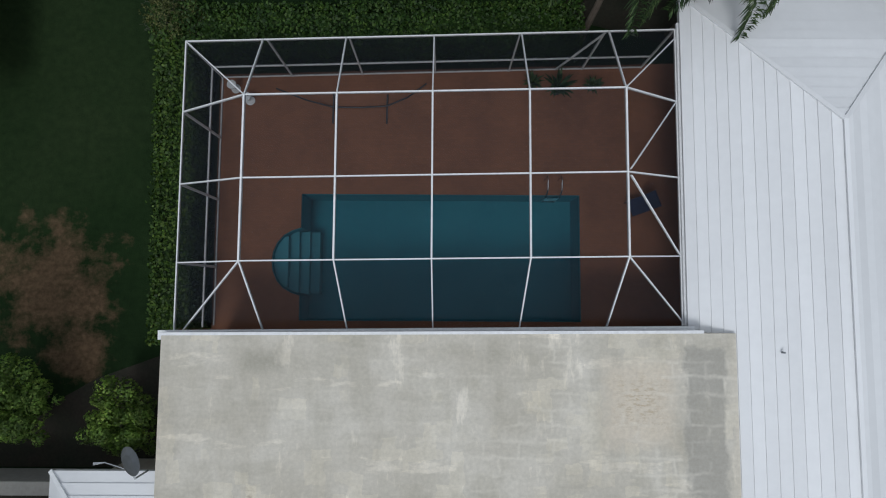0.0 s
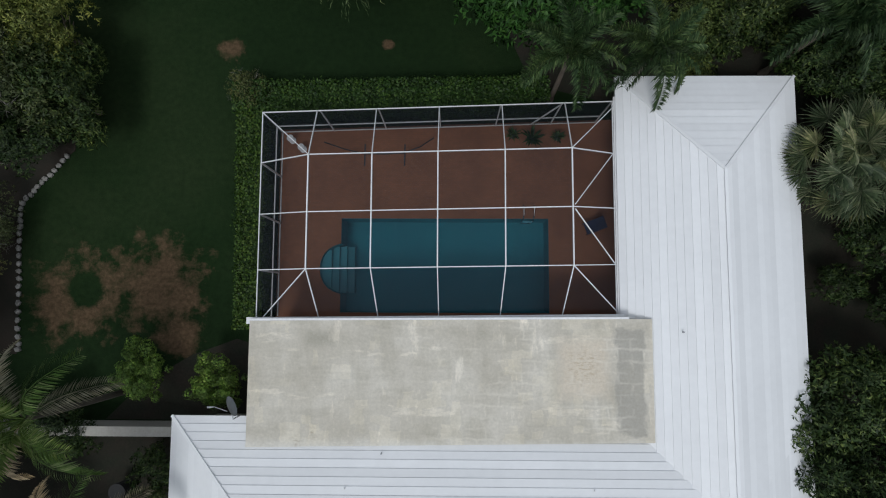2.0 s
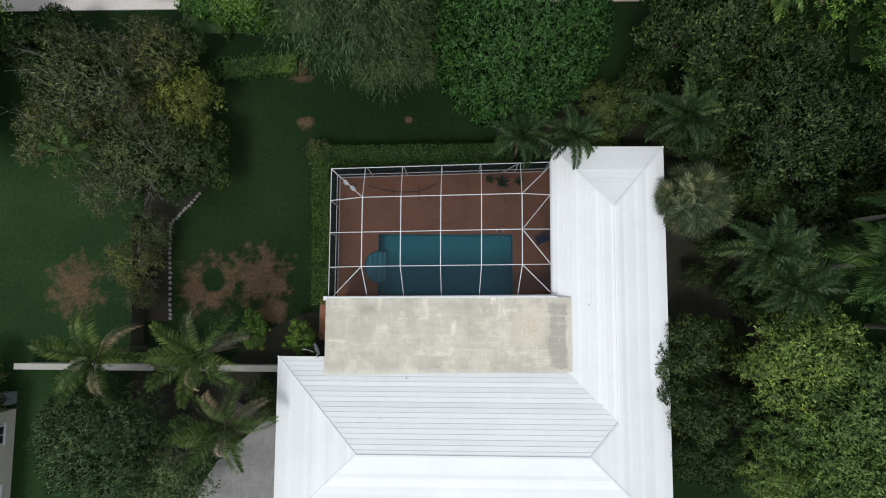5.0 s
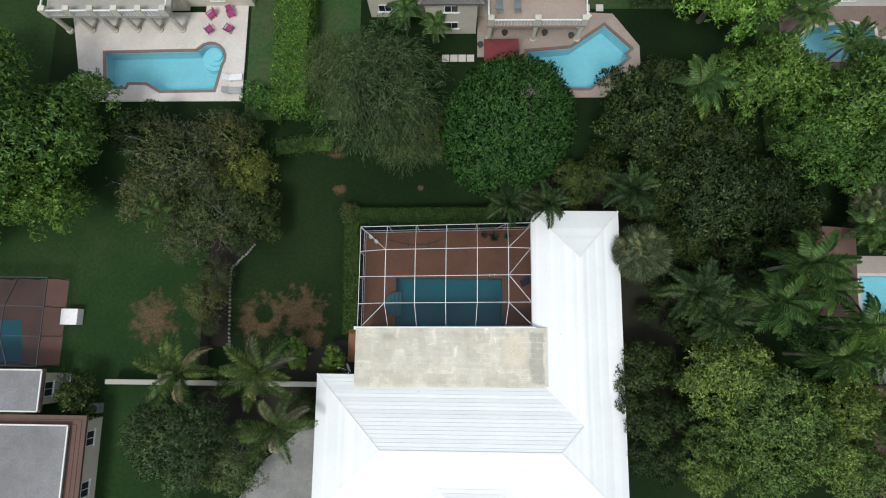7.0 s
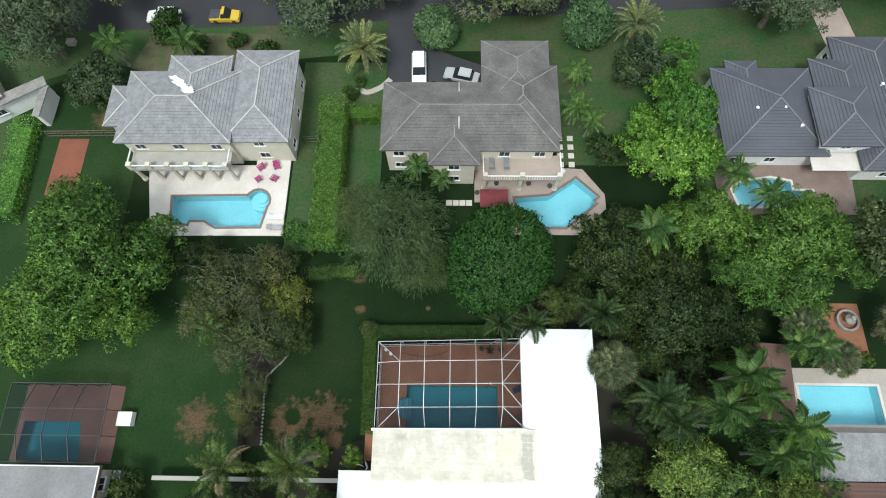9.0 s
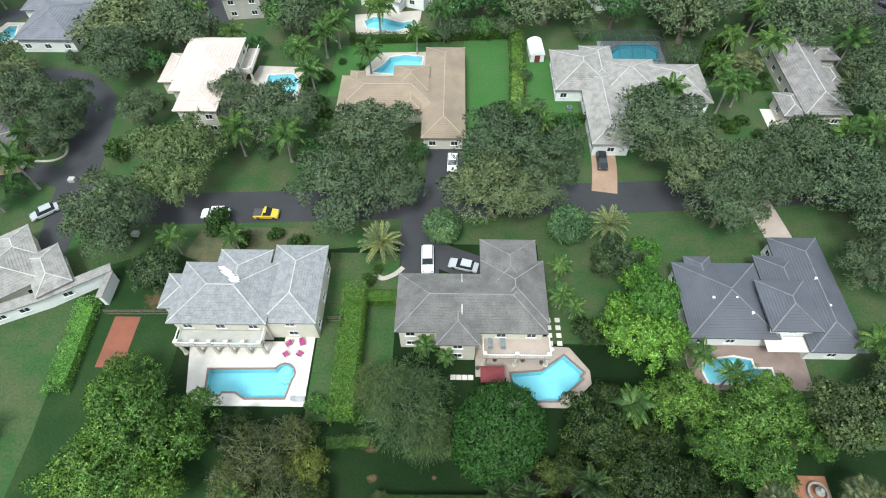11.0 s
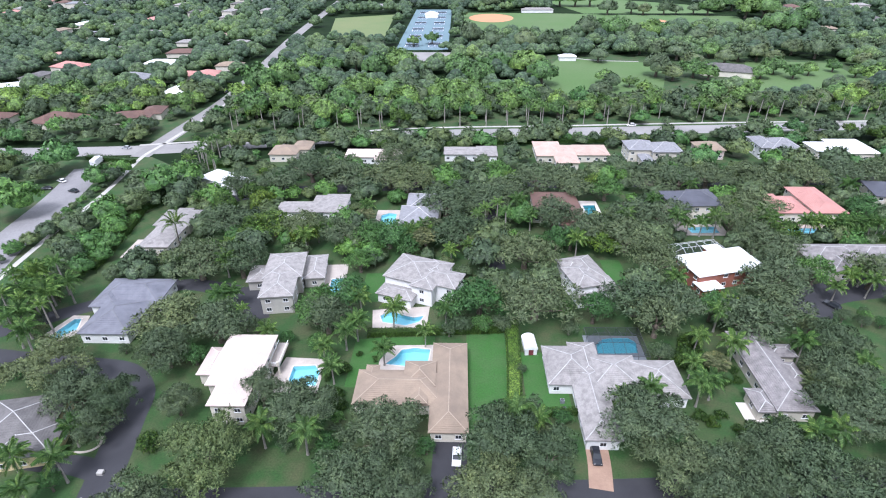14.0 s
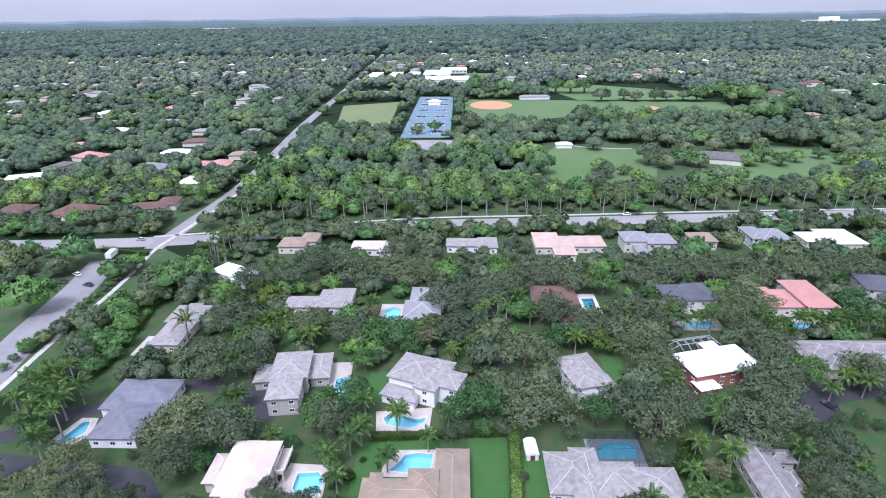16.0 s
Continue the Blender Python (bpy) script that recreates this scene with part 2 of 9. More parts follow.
    col = blend(nt, calc(nt, "MULTIPLY", patch(-9.0, 9.0, -7.2, -6.15, 0.3), 0.6), col, (0.68, 0.66, 0.60))
    col = blend(nt, calc(nt, "MULTIPLY", patch(-5.9, -4.6, -2.5, -1.6, 0.4), 0.7), col, (0.36, 0.34, 0.28))
    col = blend(nt, calc(nt, "MULTIPLY", calc(nt, "MAXIMUM", patch(-6.4, -5.9, -6.7, -6.0, 0.4), patch(-5.8, -5.2, -6.3, -5.5, 0.5)), calc(nt, "MULTIPLY", speck, 0.6)), col, (0.30, 0.22, 0.13))
    # pale joints of the blocks below show through in places
    joint = nt.nodes.new("ShaderNodeTexBrick")
    joint.inputs["Scale"].default_value = 1.0
    joint.inputs["Brick Width"].default_value, joint.inputs["Row Height"].default_value = 1.0, 0.46
    joint.inputs["Mortar Size"].default_value, joint.inputs["Mortar Smooth"].default_value = 0.085, 1.0
    bent = nt.nodes.new("ShaderNodeTexNoise")
    bent.inputs["Scale"].default_value, bent.inputs["Detail"].default_value = 1.3, 4.0
    nt.links.new(pos, bent.inputs["Vector"])
    sway = nt.nodes.new("ShaderNodeVectorMath")
    sway.operation = "MULTIPLY_ADD"
    nt.links.new(bent.outputs["Color"], sway.inputs[0])
    sway.inputs[1].default_value = (0.5, 0.4, 0.0)
    nt.links.new(pos, sway.inputs[2])
    nt.links.new(sway.outputs[0], joint.inputs["Vector"])
    shown = ramp(nt, noise_node(nt, 0.5, 4.0, pos), (0.46, (0.0, 0.0, 0.0)), (0.6, (1.0, 1.0, 1.0)))
    side = nt.nodes.new("ShaderNodeMapRange")
    side.inputs["From Min"].default_value, side.inputs["From Max"].default_value = -4.0, 4.0
    side.inputs["To Min"].default_value, side.inputs["To Max"].default_value = 0.12, 0.45
    nt.links.new(sep.outputs[0], side.inputs["Value"])
    lined = calc(nt, "MULTIPLY", calc(nt, "MULTIPLY", joint.outputs["Fac"], shown), side.outputs[0])
    col = blend(nt, lined, col, (0.74, 0.70, 0.61))
    fine = noise_node(nt, 9.0, 6.0, pos)
    col = blend(nt, 1.0, col, ramp(nt, fine, (0.25, (0.88, 0.88, 0.88)), (0.75, (1.07, 1.07, 1.07))), "MULTIPLY")
    nt.links.new(col, p.inputs["Base Color"])
    p.inputs["Roughness"].default_value = 0.9
    bump(nt, p, fine, 0.25)
    return m


def brick_deck_material():
    """Red-brown clay pavers, laid tight."""
    m, nt, p = nodes_of("clay_pavers")
    b = nt.nodes.new("ShaderNodeTexBrick")
    b.inputs["Scale"].default_value = 2.4
    b.inputs["Color1"].default_value, b.inputs["Color2"].default_value = (0.265, 0.116, 0.062, 1), (0.235, 0.105, 0.057, 1)
    b.inputs["Mortar"].default_value = (0.2, 0.09, 0.052, 1)
    b.inputs["Mortar Size"].default_value = 0.008
    pos = nt.nodes.new("ShaderNodeNewGeometry").outputs["Position"]
    nt.links.new(pos, b.inputs["Vector"])
    tone = ramp(nt, noise_node(nt, 0.5, 6.0), (0.3, (0.75, 0.75, 0.78)), (0.7, (1.15, 1.12, 1.1)))
    nt.links.new(blend(nt, 1.0, b.outputs["Color"], tone, "MULTIPLY"), p.inputs["Base Color"])
    p.inputs["Roughness"].default_value = 0.85
    bump(nt, p, b.outputs["Fac"], -0.12)
    return m


# one grass at two gains; brightness is set in the colour, plot by plot
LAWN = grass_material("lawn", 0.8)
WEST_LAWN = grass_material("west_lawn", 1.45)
FRESH_MOWN = surface("fresh_mown_grass", (0.03, 0.105, 0.016), (0.045, 0.105, 0.026), 0.95, 0.2, 2.5, relief=0.5, grainy=0.3, lo=0.4, hi=0.66)
MOWN = surface("bright_mown_grass", (0.024, 0.07, 0.014), (0.062, 0.076, 0.03), 0.95, 0.16, 2.5, relief=0.5, grainy=0.42, lo=0.4, hi=0.66)
WHITE_TILE = surface("white_roof_tile", (0.82, 0.83, 0.84), (0.77, 0.78, 0.79), 0.6, 0.3, 3.0, relief=0.05, grainy=0.03)
ROOF_COAT = flat_roof_material()
WHITE_METAL = surface("white_aluminium", (0.82, 0.83, 0.84), (0.72, 0.73, 0.74), 0.4, 0.5, 8.0)
SCREEN = screen_material()
PAVERS = brick_deck_material()
BROWN_PAVERS = surface("brown_paver_deck", (0.17, 0.092, 0.076), (0.125, 0.068, 0.057), 0.85, 0.3, 5.0)
PEACH_TILE = surface("peach_tile", (0.47, 0.35, 0.29), (0.37, 0.275, 0.23), 0.85, 0.3, 4.0)
GREY_TILE = surface("weathered_grey_tile", (0.26, 0.26, 0.275), (0.18, 0.18, 0.19), 0.85, 1.1, 5.0, grainy=0.3, lo=0.36, hi=0.68)
PALE_TILE = surface("pale_weathered_tile", (0.293, 0.275, 0.261), (0.184, 0.171, 0.164), 0.85, 0.7, 5.0, grainy=0.3, lo=0.4, hi=0.7)
BROWN_GREY_TILE = surface("grey_brown_tile", (0.150, 0.140, 0.136), (0.085, 0.08, 0.078), 0.85, 0.4, 5.0, grainy=0.35)
SLATE_TILE = surface("slate_blue_tile", (0.082, 0.085, 0.105), (0.058, 0.06, 0.075), 0.6, 0.2, 5.0)
BLUE_TILE = surface("blue_grey_tile", (0.165, 0.168, 0.195), (0.115, 0.118, 0.14), 0.8, 0.4, 5.0)
TAN_TILE = surface("tan_roof_tile", (0.275, 0.212, 0.155), (0.20, 0.155, 0.118), 0.85, 0.25, 4.0)
PINK_TILE = surface("faded_pink_tile", (0.533, 0.443, 0.4), (0.447, 0.37, 0.335), 0.8, 0.2, 4.0)
CORAL_TILE = surface("coral_roof_tile", (0.44, 0.22, 0.19), (0.35, 0.175, 0.15), 0.8, 0.2, 4.0)
BROWN_TILE = surface("dull_brown_tile", (0.145, 0.08, 0.062), (0.10, 0.06, 0.05), 0.85, 0.2, 4.0)
CREAM_WALL = surface("cream_stucco", (0.62, 0.58, 0.49), (0.52, 0.49, 0.42), 0.9, 0.3, 7.0)
GREY_WALL = surface("grey_stucco", (0.42, 0.40, 0.36), (0.33, 0.32, 0.29), 0.9, 0.3, 7.0)
WHITE_WALL = surface("white_stucco", (0.78, 0.78, 0.77), (0.66, 0.66, 0.65), 0.9, 0.3, 7.0)
YELLOW_WALL = surface("yellow_stucco", (0.62, 0.52, 0.30), (0.52, 0.43, 0.25), 0.9, 0.3, 7.0)
BRICK_WALL = surface("red_brick", (0.33, 0.12, 0.08), (0.24, 0.095, 0.07), 0.9, 0.5, 6.0)
ASPHALT = surface("asphalt", (0.030, 0.030, 0.035), (0.042, 0.042, 0.048), 0.9, 0.15, 8.0)
OLD_ASPHALT = surface("old_asphalt", (0.25, 0.24, 0.23), (0.19, 0.182, 0.175), 0.92, 0.05, 1.0)
CONCRETE = surface("concrete", (0.42, 0.40, 0.37), (0.30, 0.29, 0.27), 0.9, 0.25, 6.0)
PALE_DECK = surface("pale_pool_deck", (0.62, 0.575, 0.54), (0.52, 0.475, 0.44), 0.85, 0.35, 6.0)
SAND_DECK = surface("sand_pool_deck", (0.44, 0.39, 0.345), (0.36, 0.32, 0.285), 0.85, 0.35, 6.0)
PINK_DECK = surface("pinkish_pool_deck", (0.40, 0.325, 0.285), (0.31, 0.25, 0.215), 0.85, 0.35, 6.0)
BRICK_DRIVE = surface("brick_drive", (0.36, 0.24, 0.17), (0.28, 0.18, 0.13), 0.9, 0.4, 6.0)
BROWN_PAVER = surface("brown_pavers", (0.25, 0.18, 0.155), (0.18, 0.135, 0.12), 0.85, 0.5, 6.0)
RED_CLAY = surface("red_clay", (0.21, 0.072, 0.042), (0.15, 0.055, 0.036), 0.95, 0.4, 5.0)
SCRUB = surface("scrub_ground", (0.105, 0.088, 0.052), (0.045, 0.075, 0.022), 0.95, 0.7, 6.0, relief=0.6, grainy=0.4)
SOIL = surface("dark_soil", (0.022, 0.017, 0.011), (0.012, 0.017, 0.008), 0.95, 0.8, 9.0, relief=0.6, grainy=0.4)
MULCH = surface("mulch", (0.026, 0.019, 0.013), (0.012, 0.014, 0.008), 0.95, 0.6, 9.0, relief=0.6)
POOL_PLASTER = surface("pool_plaster", (0.46, 0.64, 0.70), (0.41, 0.58, 0.64), 0.7, 0.4, 6.0)
TEAL_PLASTER = surface("worn_teal_plaster", (0.13, 0.33, 0.37), (0.10, 0.28, 0.33), 0.7, 0.4, 6.0)
STEP_PLASTER = surface("pale_step_plaster", (0.36, 0.46, 0.49), (0.30, 0.40, 0.43), 0.7, 0.6, 6.0)
WATER = water_material("pool_water", (0.66, 0.92, 0.955))
# darker tint puts the screen cages' shade into the water's own colour
SHADED_WATER = water_material("shaded_pool_water", (0.45, 0.80, 0.86))
COPING = surface("brick_coping", (0.21, 0.145, 0.125), (0.15, 0.11, 0.095), 0.8, 1.0, 9.0)
GLASS = surface("dark_window_glass", (0.03, 0.035, 0.04), (0.02, 0.024, 0.03), 0.08, 1.0, 1.0, relief=0.0)
BARK = surface("bark", (0.16, 0.13, 0.10), (0.09, 0.075, 0.06), 0.95, 2.0, 9.0, relief=0.6)
DARK_BARK = surface("dark_palm_bark", (0.07, 0.06, 0.045), (0.045, 0.04, 0.03), 0.95, 2.0, 9.0, relief=0.6)
PALE_BARK = surface("pale_bark", (0.30, 0.28, 0.25), (0.20, 0.185, 0.165), 0.95, 2.0, 9.0, relief=0.5)
STONE = surface("pale_stone", (0.30, 0.29, 0.27), (0.17, 0.165, 0.15), 0.9, 2.0, 9.0, relief=0.5)
DARK_METAL = surface("dark_metal", (0.06, 0.06, 0.065), (0.04, 0.04, 0.045), 0.5, 1.0, 6.0)
STEEL = surface("stainless_steel", (0.6, 0.61, 0.62), (0.5, 0.51, 0.52), 0.25, 1.0, 6.0, metal=1.0)
GREY_PLASTIC = surface("grey_paint", (0.22, 0.24, 0.26), (0.16, 0.175, 0.19), 0.5, 1.0, 6.0)
NAVY = surface("navy_cloth", (0.03, 0.04, 0.09), (0.02, 0.028, 0.06), 0.9, 1.0, 6.0)
MAGENTA = surface("magenta_plastic", (0.36, 0.06, 0.19), (0.30, 0.05, 0.16), 0.5, 1.0, 6.0)
MAROON = surface("maroon_cloth", (0.17, 0.03, 0.035), (0.12, 0.025, 0.03), 0.9, 1.0, 6.0)
COURT_BLUE = surface("court_blue", (0.12, 0.17, 0.215), (0.11, 0.155, 0.2), 0.9, 0.05, 1.0)
COURT_GREEN = surface("court_surround", (0.13, 0.20, 0.225), (0.115, 0.18, 0.205), 0.9, 0.05, 1.0)
FIELD = surface("mown_field", (0.07, 0.135, 0.035), (0.09, 0.14, 0.05), 0.95, 0.02, 0.6)
DRY_FIELD = surface("dry_field", (0.14, 0.165, 0.065), (0.10, 0.15, 0.05), 0.95, 0.02, 0.6)
ORANGE_CLAY = surface("infield_clay", (0.50, 0.24, 0.12), (0.44, 0.21, 0.11), 0.95, 0.05, 1.0)
RUBBER = surface("tyre_rubber", (0.02, 0.02, 0.02), (0.03, 0.03, 0.03), 0.9, 2.0, 9.0)
WHITE_PAINT = surface("white_car_paint", (0.78, 0.78, 0.78), (0.74, 0.74, 0.74), 0.2, 1.0, 1.0, relief=0.0)
SILVER_PAINT = surface("silver_car_paint", (0.42, 0.43, 0.45), (0.38, 0.39, 0.41), 0.25, 1.0, 1.0, relief=0.0)
DARK_PAINT = surface("dark_car_paint", (0.02, 0.022, 0.028), (0.03, 0.032, 0.038), 0.2, 1.0, 1.0, relief=0.0)
YELLOW_PAINT = surface("yellow_car_paint", (0.62, 0.42, 0.03), (0.56, 0.38, 0.03), 0.3, 1.0, 1.0, relief=0.0)

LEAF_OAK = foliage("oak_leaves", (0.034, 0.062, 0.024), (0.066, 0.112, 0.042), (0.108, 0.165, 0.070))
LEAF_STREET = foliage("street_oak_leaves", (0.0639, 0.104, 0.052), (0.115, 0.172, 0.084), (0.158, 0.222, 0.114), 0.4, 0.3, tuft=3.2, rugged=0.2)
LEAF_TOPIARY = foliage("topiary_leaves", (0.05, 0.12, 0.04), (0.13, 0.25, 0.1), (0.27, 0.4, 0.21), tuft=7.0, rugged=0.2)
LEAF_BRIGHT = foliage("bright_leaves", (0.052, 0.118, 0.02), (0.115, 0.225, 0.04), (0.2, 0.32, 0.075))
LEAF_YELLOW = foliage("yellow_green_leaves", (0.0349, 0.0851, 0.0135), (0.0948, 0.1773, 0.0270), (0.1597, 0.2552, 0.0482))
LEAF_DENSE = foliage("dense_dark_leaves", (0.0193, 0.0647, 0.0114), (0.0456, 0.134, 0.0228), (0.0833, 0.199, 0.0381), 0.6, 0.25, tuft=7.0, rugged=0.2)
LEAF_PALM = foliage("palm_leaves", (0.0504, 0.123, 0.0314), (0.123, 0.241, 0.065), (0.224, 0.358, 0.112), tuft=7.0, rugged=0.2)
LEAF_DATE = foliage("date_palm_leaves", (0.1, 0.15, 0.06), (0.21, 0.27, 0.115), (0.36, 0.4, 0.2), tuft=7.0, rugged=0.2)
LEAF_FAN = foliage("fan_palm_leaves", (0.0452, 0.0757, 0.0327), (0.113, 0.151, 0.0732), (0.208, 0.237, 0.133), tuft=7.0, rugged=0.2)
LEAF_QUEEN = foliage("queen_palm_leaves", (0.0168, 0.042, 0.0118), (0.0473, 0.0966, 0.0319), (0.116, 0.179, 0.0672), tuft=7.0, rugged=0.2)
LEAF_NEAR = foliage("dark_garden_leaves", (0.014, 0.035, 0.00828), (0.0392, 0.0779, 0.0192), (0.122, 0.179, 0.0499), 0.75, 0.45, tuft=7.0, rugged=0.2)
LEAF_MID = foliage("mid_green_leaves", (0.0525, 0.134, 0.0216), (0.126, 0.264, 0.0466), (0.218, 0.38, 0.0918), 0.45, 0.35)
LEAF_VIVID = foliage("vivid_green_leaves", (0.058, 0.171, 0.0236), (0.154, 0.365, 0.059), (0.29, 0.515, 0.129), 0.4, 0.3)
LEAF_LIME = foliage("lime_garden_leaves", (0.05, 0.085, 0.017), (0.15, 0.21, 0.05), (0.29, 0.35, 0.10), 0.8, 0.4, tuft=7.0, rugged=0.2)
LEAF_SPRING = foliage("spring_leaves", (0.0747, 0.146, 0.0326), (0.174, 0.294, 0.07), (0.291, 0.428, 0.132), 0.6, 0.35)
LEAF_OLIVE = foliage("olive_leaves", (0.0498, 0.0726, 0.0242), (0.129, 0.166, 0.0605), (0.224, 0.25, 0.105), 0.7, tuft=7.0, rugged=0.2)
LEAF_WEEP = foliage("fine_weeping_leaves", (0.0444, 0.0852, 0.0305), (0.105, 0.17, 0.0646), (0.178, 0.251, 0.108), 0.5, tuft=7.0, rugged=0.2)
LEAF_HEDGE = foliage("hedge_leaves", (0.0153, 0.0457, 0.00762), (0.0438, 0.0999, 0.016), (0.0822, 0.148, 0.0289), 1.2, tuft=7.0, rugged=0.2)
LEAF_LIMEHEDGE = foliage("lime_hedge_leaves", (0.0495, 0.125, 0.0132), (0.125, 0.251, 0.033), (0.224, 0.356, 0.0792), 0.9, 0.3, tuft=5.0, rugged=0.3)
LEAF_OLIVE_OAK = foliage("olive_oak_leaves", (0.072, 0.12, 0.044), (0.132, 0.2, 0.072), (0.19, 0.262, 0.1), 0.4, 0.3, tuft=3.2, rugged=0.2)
# far leaf colours carry painted haze: greyer and bluer, most in the farthest
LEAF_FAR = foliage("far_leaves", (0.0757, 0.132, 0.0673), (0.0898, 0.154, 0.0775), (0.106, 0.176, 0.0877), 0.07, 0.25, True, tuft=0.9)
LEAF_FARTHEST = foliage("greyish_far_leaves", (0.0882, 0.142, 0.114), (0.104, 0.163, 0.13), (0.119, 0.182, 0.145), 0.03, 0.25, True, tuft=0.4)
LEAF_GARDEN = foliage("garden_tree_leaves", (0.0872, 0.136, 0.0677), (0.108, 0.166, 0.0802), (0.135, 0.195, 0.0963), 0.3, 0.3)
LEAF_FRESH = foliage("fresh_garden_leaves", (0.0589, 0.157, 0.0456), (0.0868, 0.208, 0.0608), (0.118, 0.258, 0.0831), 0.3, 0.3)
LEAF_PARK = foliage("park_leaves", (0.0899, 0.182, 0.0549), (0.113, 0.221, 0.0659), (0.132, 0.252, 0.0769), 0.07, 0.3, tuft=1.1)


# ---- mesh helpers ----
def mesh_from(name, verts, faces, *mats):
    me = bpy.data.meshes.new(name)
    me.from_pydata(verts, [], faces)
    for m in mats:
        me.materials.append(m)
    me.update()
    return me


def finish(name, bm, mat):
    me = bpy.data.meshes.new(name)
    bm.to_mesh(me)
    bm.free()
    me.materials.append(mat)
    return me


def part(name, bm, material, parent, label=""):
    """Links a bmesh, or a mesh that is shared, as one object under a thing or part."""
    me = bm if isinstance(bm, bpy.types.Mesh) else finish(name, bm, material)
    ob = new(name, me)
    ob.parent = parent
    if label:
        ob["label"] = label
    return ob


def thing(name, x, y, z, rz, label, category, group="", kind=""):
    ob = new(name)
    ob.matrix_basis = pose(x, y, z, 0, 0, rz)
    return tagged(ob, label, category, group, kind)


def box(bm, x0, x1, y0, y1, z0, z1, m=None):
    vs = [bm.verts.new((x, y, z)) for z in (z0, z1) for y in (y0, y1) for x in (x0, x1)]
    for f in ((0, 2, 3, 1), (4, 5, 7, 6), (0, 1, 5, 4), (2, 6, 7, 3), (0, 4, 6, 2), (1, 3, 7, 5)):
        bm.faces.new([vs[i] for i in f])
    if m is not None:
        bmesh.ops.transform(bm, matrix=m, verts=vs)
    return vs


def beam(bm, a, b, w, h):
    """A square bar from a to b, w wide and h deep, standing upright as far as it can."""
    a, b = Vector(a), Vector(b)
    ahead = (b - a).normalized()
    side = ahead.cross(Vector((0, 0, 1)))
    side = (side if side.length > 1e-4 else Vector((1, 0, 0))).normalized()
    up = side.cross(ahead)
    vs = [bm.verts.new(p + side * sx * w / 2 + up * sz * h / 2) for p in (a, b) for sx, sz in ((-1, -1), (1, -1), (1, 1), (-1, 1))]
    for f in ((0, 1, 2, 3), (7, 6, 5, 4), (0, 4, 5, 1), (1, 5, 6, 2), (2, 6, 7, 3), (3, 7, 4, 0)):
        bm.faces.new([vs[i] for i in f])


def tube(bm, points, radii, sides=7):
    """A tapering round limb along points."""
    rings = []
    for k, p in enumerate(points):
        p = Vector(p)
        a = Vector(points[max(0, k - 1)])
        b = Vector(points[min(len(points) - 1, k + 1)])
        ahead = (b - a).normalized()
        side = ahead.cross(Vector((0.3, 1, 0.1))).normalized()
        up = side.cross(ahead)
        rings.append([bm.verts.new(p + (side * math.cos(t) + up * math.sin(t)) * radii[k]) for t in [2 * math.pi * i / sides for i in range(sides)]])
    for r, s in zip(rings, rings[1:]):
        for i in range(sides):
            bm.faces.new((r[i], r[(i + 1) % sides], s[(i + 1) % sides], s[i]))
    bm.faces.new(rings[-1])
    bm.faces.new(rings[0][::-1])


def prism(bm, outline, z0, z1):
    lo = [bm.verts.new((x, y, z0)) for x, y in outline]
    hi = [bm.verts.new((x, y, z1)) for x, y in outline]
    n = len(outline)
    bm.faces.new(hi)
    bm.faces.new(lo[::-1])
    for i in range(n):
        bm.faces.new((lo[i], lo[(i + 1) % n], hi[(i + 1) % n], hi[i]))


def slab(bm, outline, holes, z0, z1):
    """A flat slab with holes through it."""
    edges, loops = [], []
    for loop in (outline, *holes):
        vs = [bm.verts.new((x, y, z1)) for x, y in loop]
        edges += [bm.edges.new((vs[i], vs[(i + 1) % len(vs)])) for i in range(len(vs))]
        loops.append(vs)
    bmesh.ops.triangle_fill(bm, use_beauty=True, edges=edges)
    for vs in loops:
        lo = [bm.verts.new((v.co.x, v.co.y, z0)) for v in vs]
        for i in range(len(vs)):
            j = (i + 1) % len(vs)
            bm.faces.new((vs[i], lo[i], lo[j], vs[j]))
    bmesh.ops.recalc_face_normals(bm, faces=bm.faces)


def strip(bm, path, width, z):
    """A road's surface along a path."""
    left, right = [], []
    for k, (x, y) in enumerate(path):
        a, b = path[max(0, k - 1)], path[min(len(path) - 1, k + 1)]
        d = Vector((b[0] - a[0], b[1] - a[1])).normalized()
        w = width[k] if isinstance(width, (list, tuple)) else width
        left.append((x - d.y * w / 2, y + d.x * w / 2))
        right.append((x + d.y * w / 2, y - d.x * w / 2))
    lo = [[bm.verts.new((x, y, z)) for x, y in side] for side in (left, right)]
    dn = [[bm.verts.new((x, y, -0.05)) for x, y in side] for side in (left, right)]
    for k in range(len(path) - 1):
        bm.faces.new((lo[1][k], lo[1][k + 1], lo[0][k + 1], lo[0][k]))
        bm.faces.new((lo[0][k], lo[0][k + 1], dn[0][k + 1], dn[0][k]))
        bm.faces.new((dn[1][k], dn[1][k + 1], lo[1][k + 1], lo[1][k]))


def curve_path(points, steps=6):
    """A smooth line through points."""
    out = []
    for k in range(len(points) - 1):
        p0, p1, p2, p3 = (Vector(points[min(max(i, 0), len(points) - 1)]) for i in (k - 1, k, k + 1, k + 2))
        for s in range(steps):
            t = s / steps
            out.append(tuple(0.5 * (2 * p1 + (p2 - p0) * t + (2 * p0 - 5 * p1 + 4 * p2 - p3) * t * t + (3 * p1 - 3 * p2 + p3 - p0) * t ** 3)))
    return out + [tuple(points[-1])]


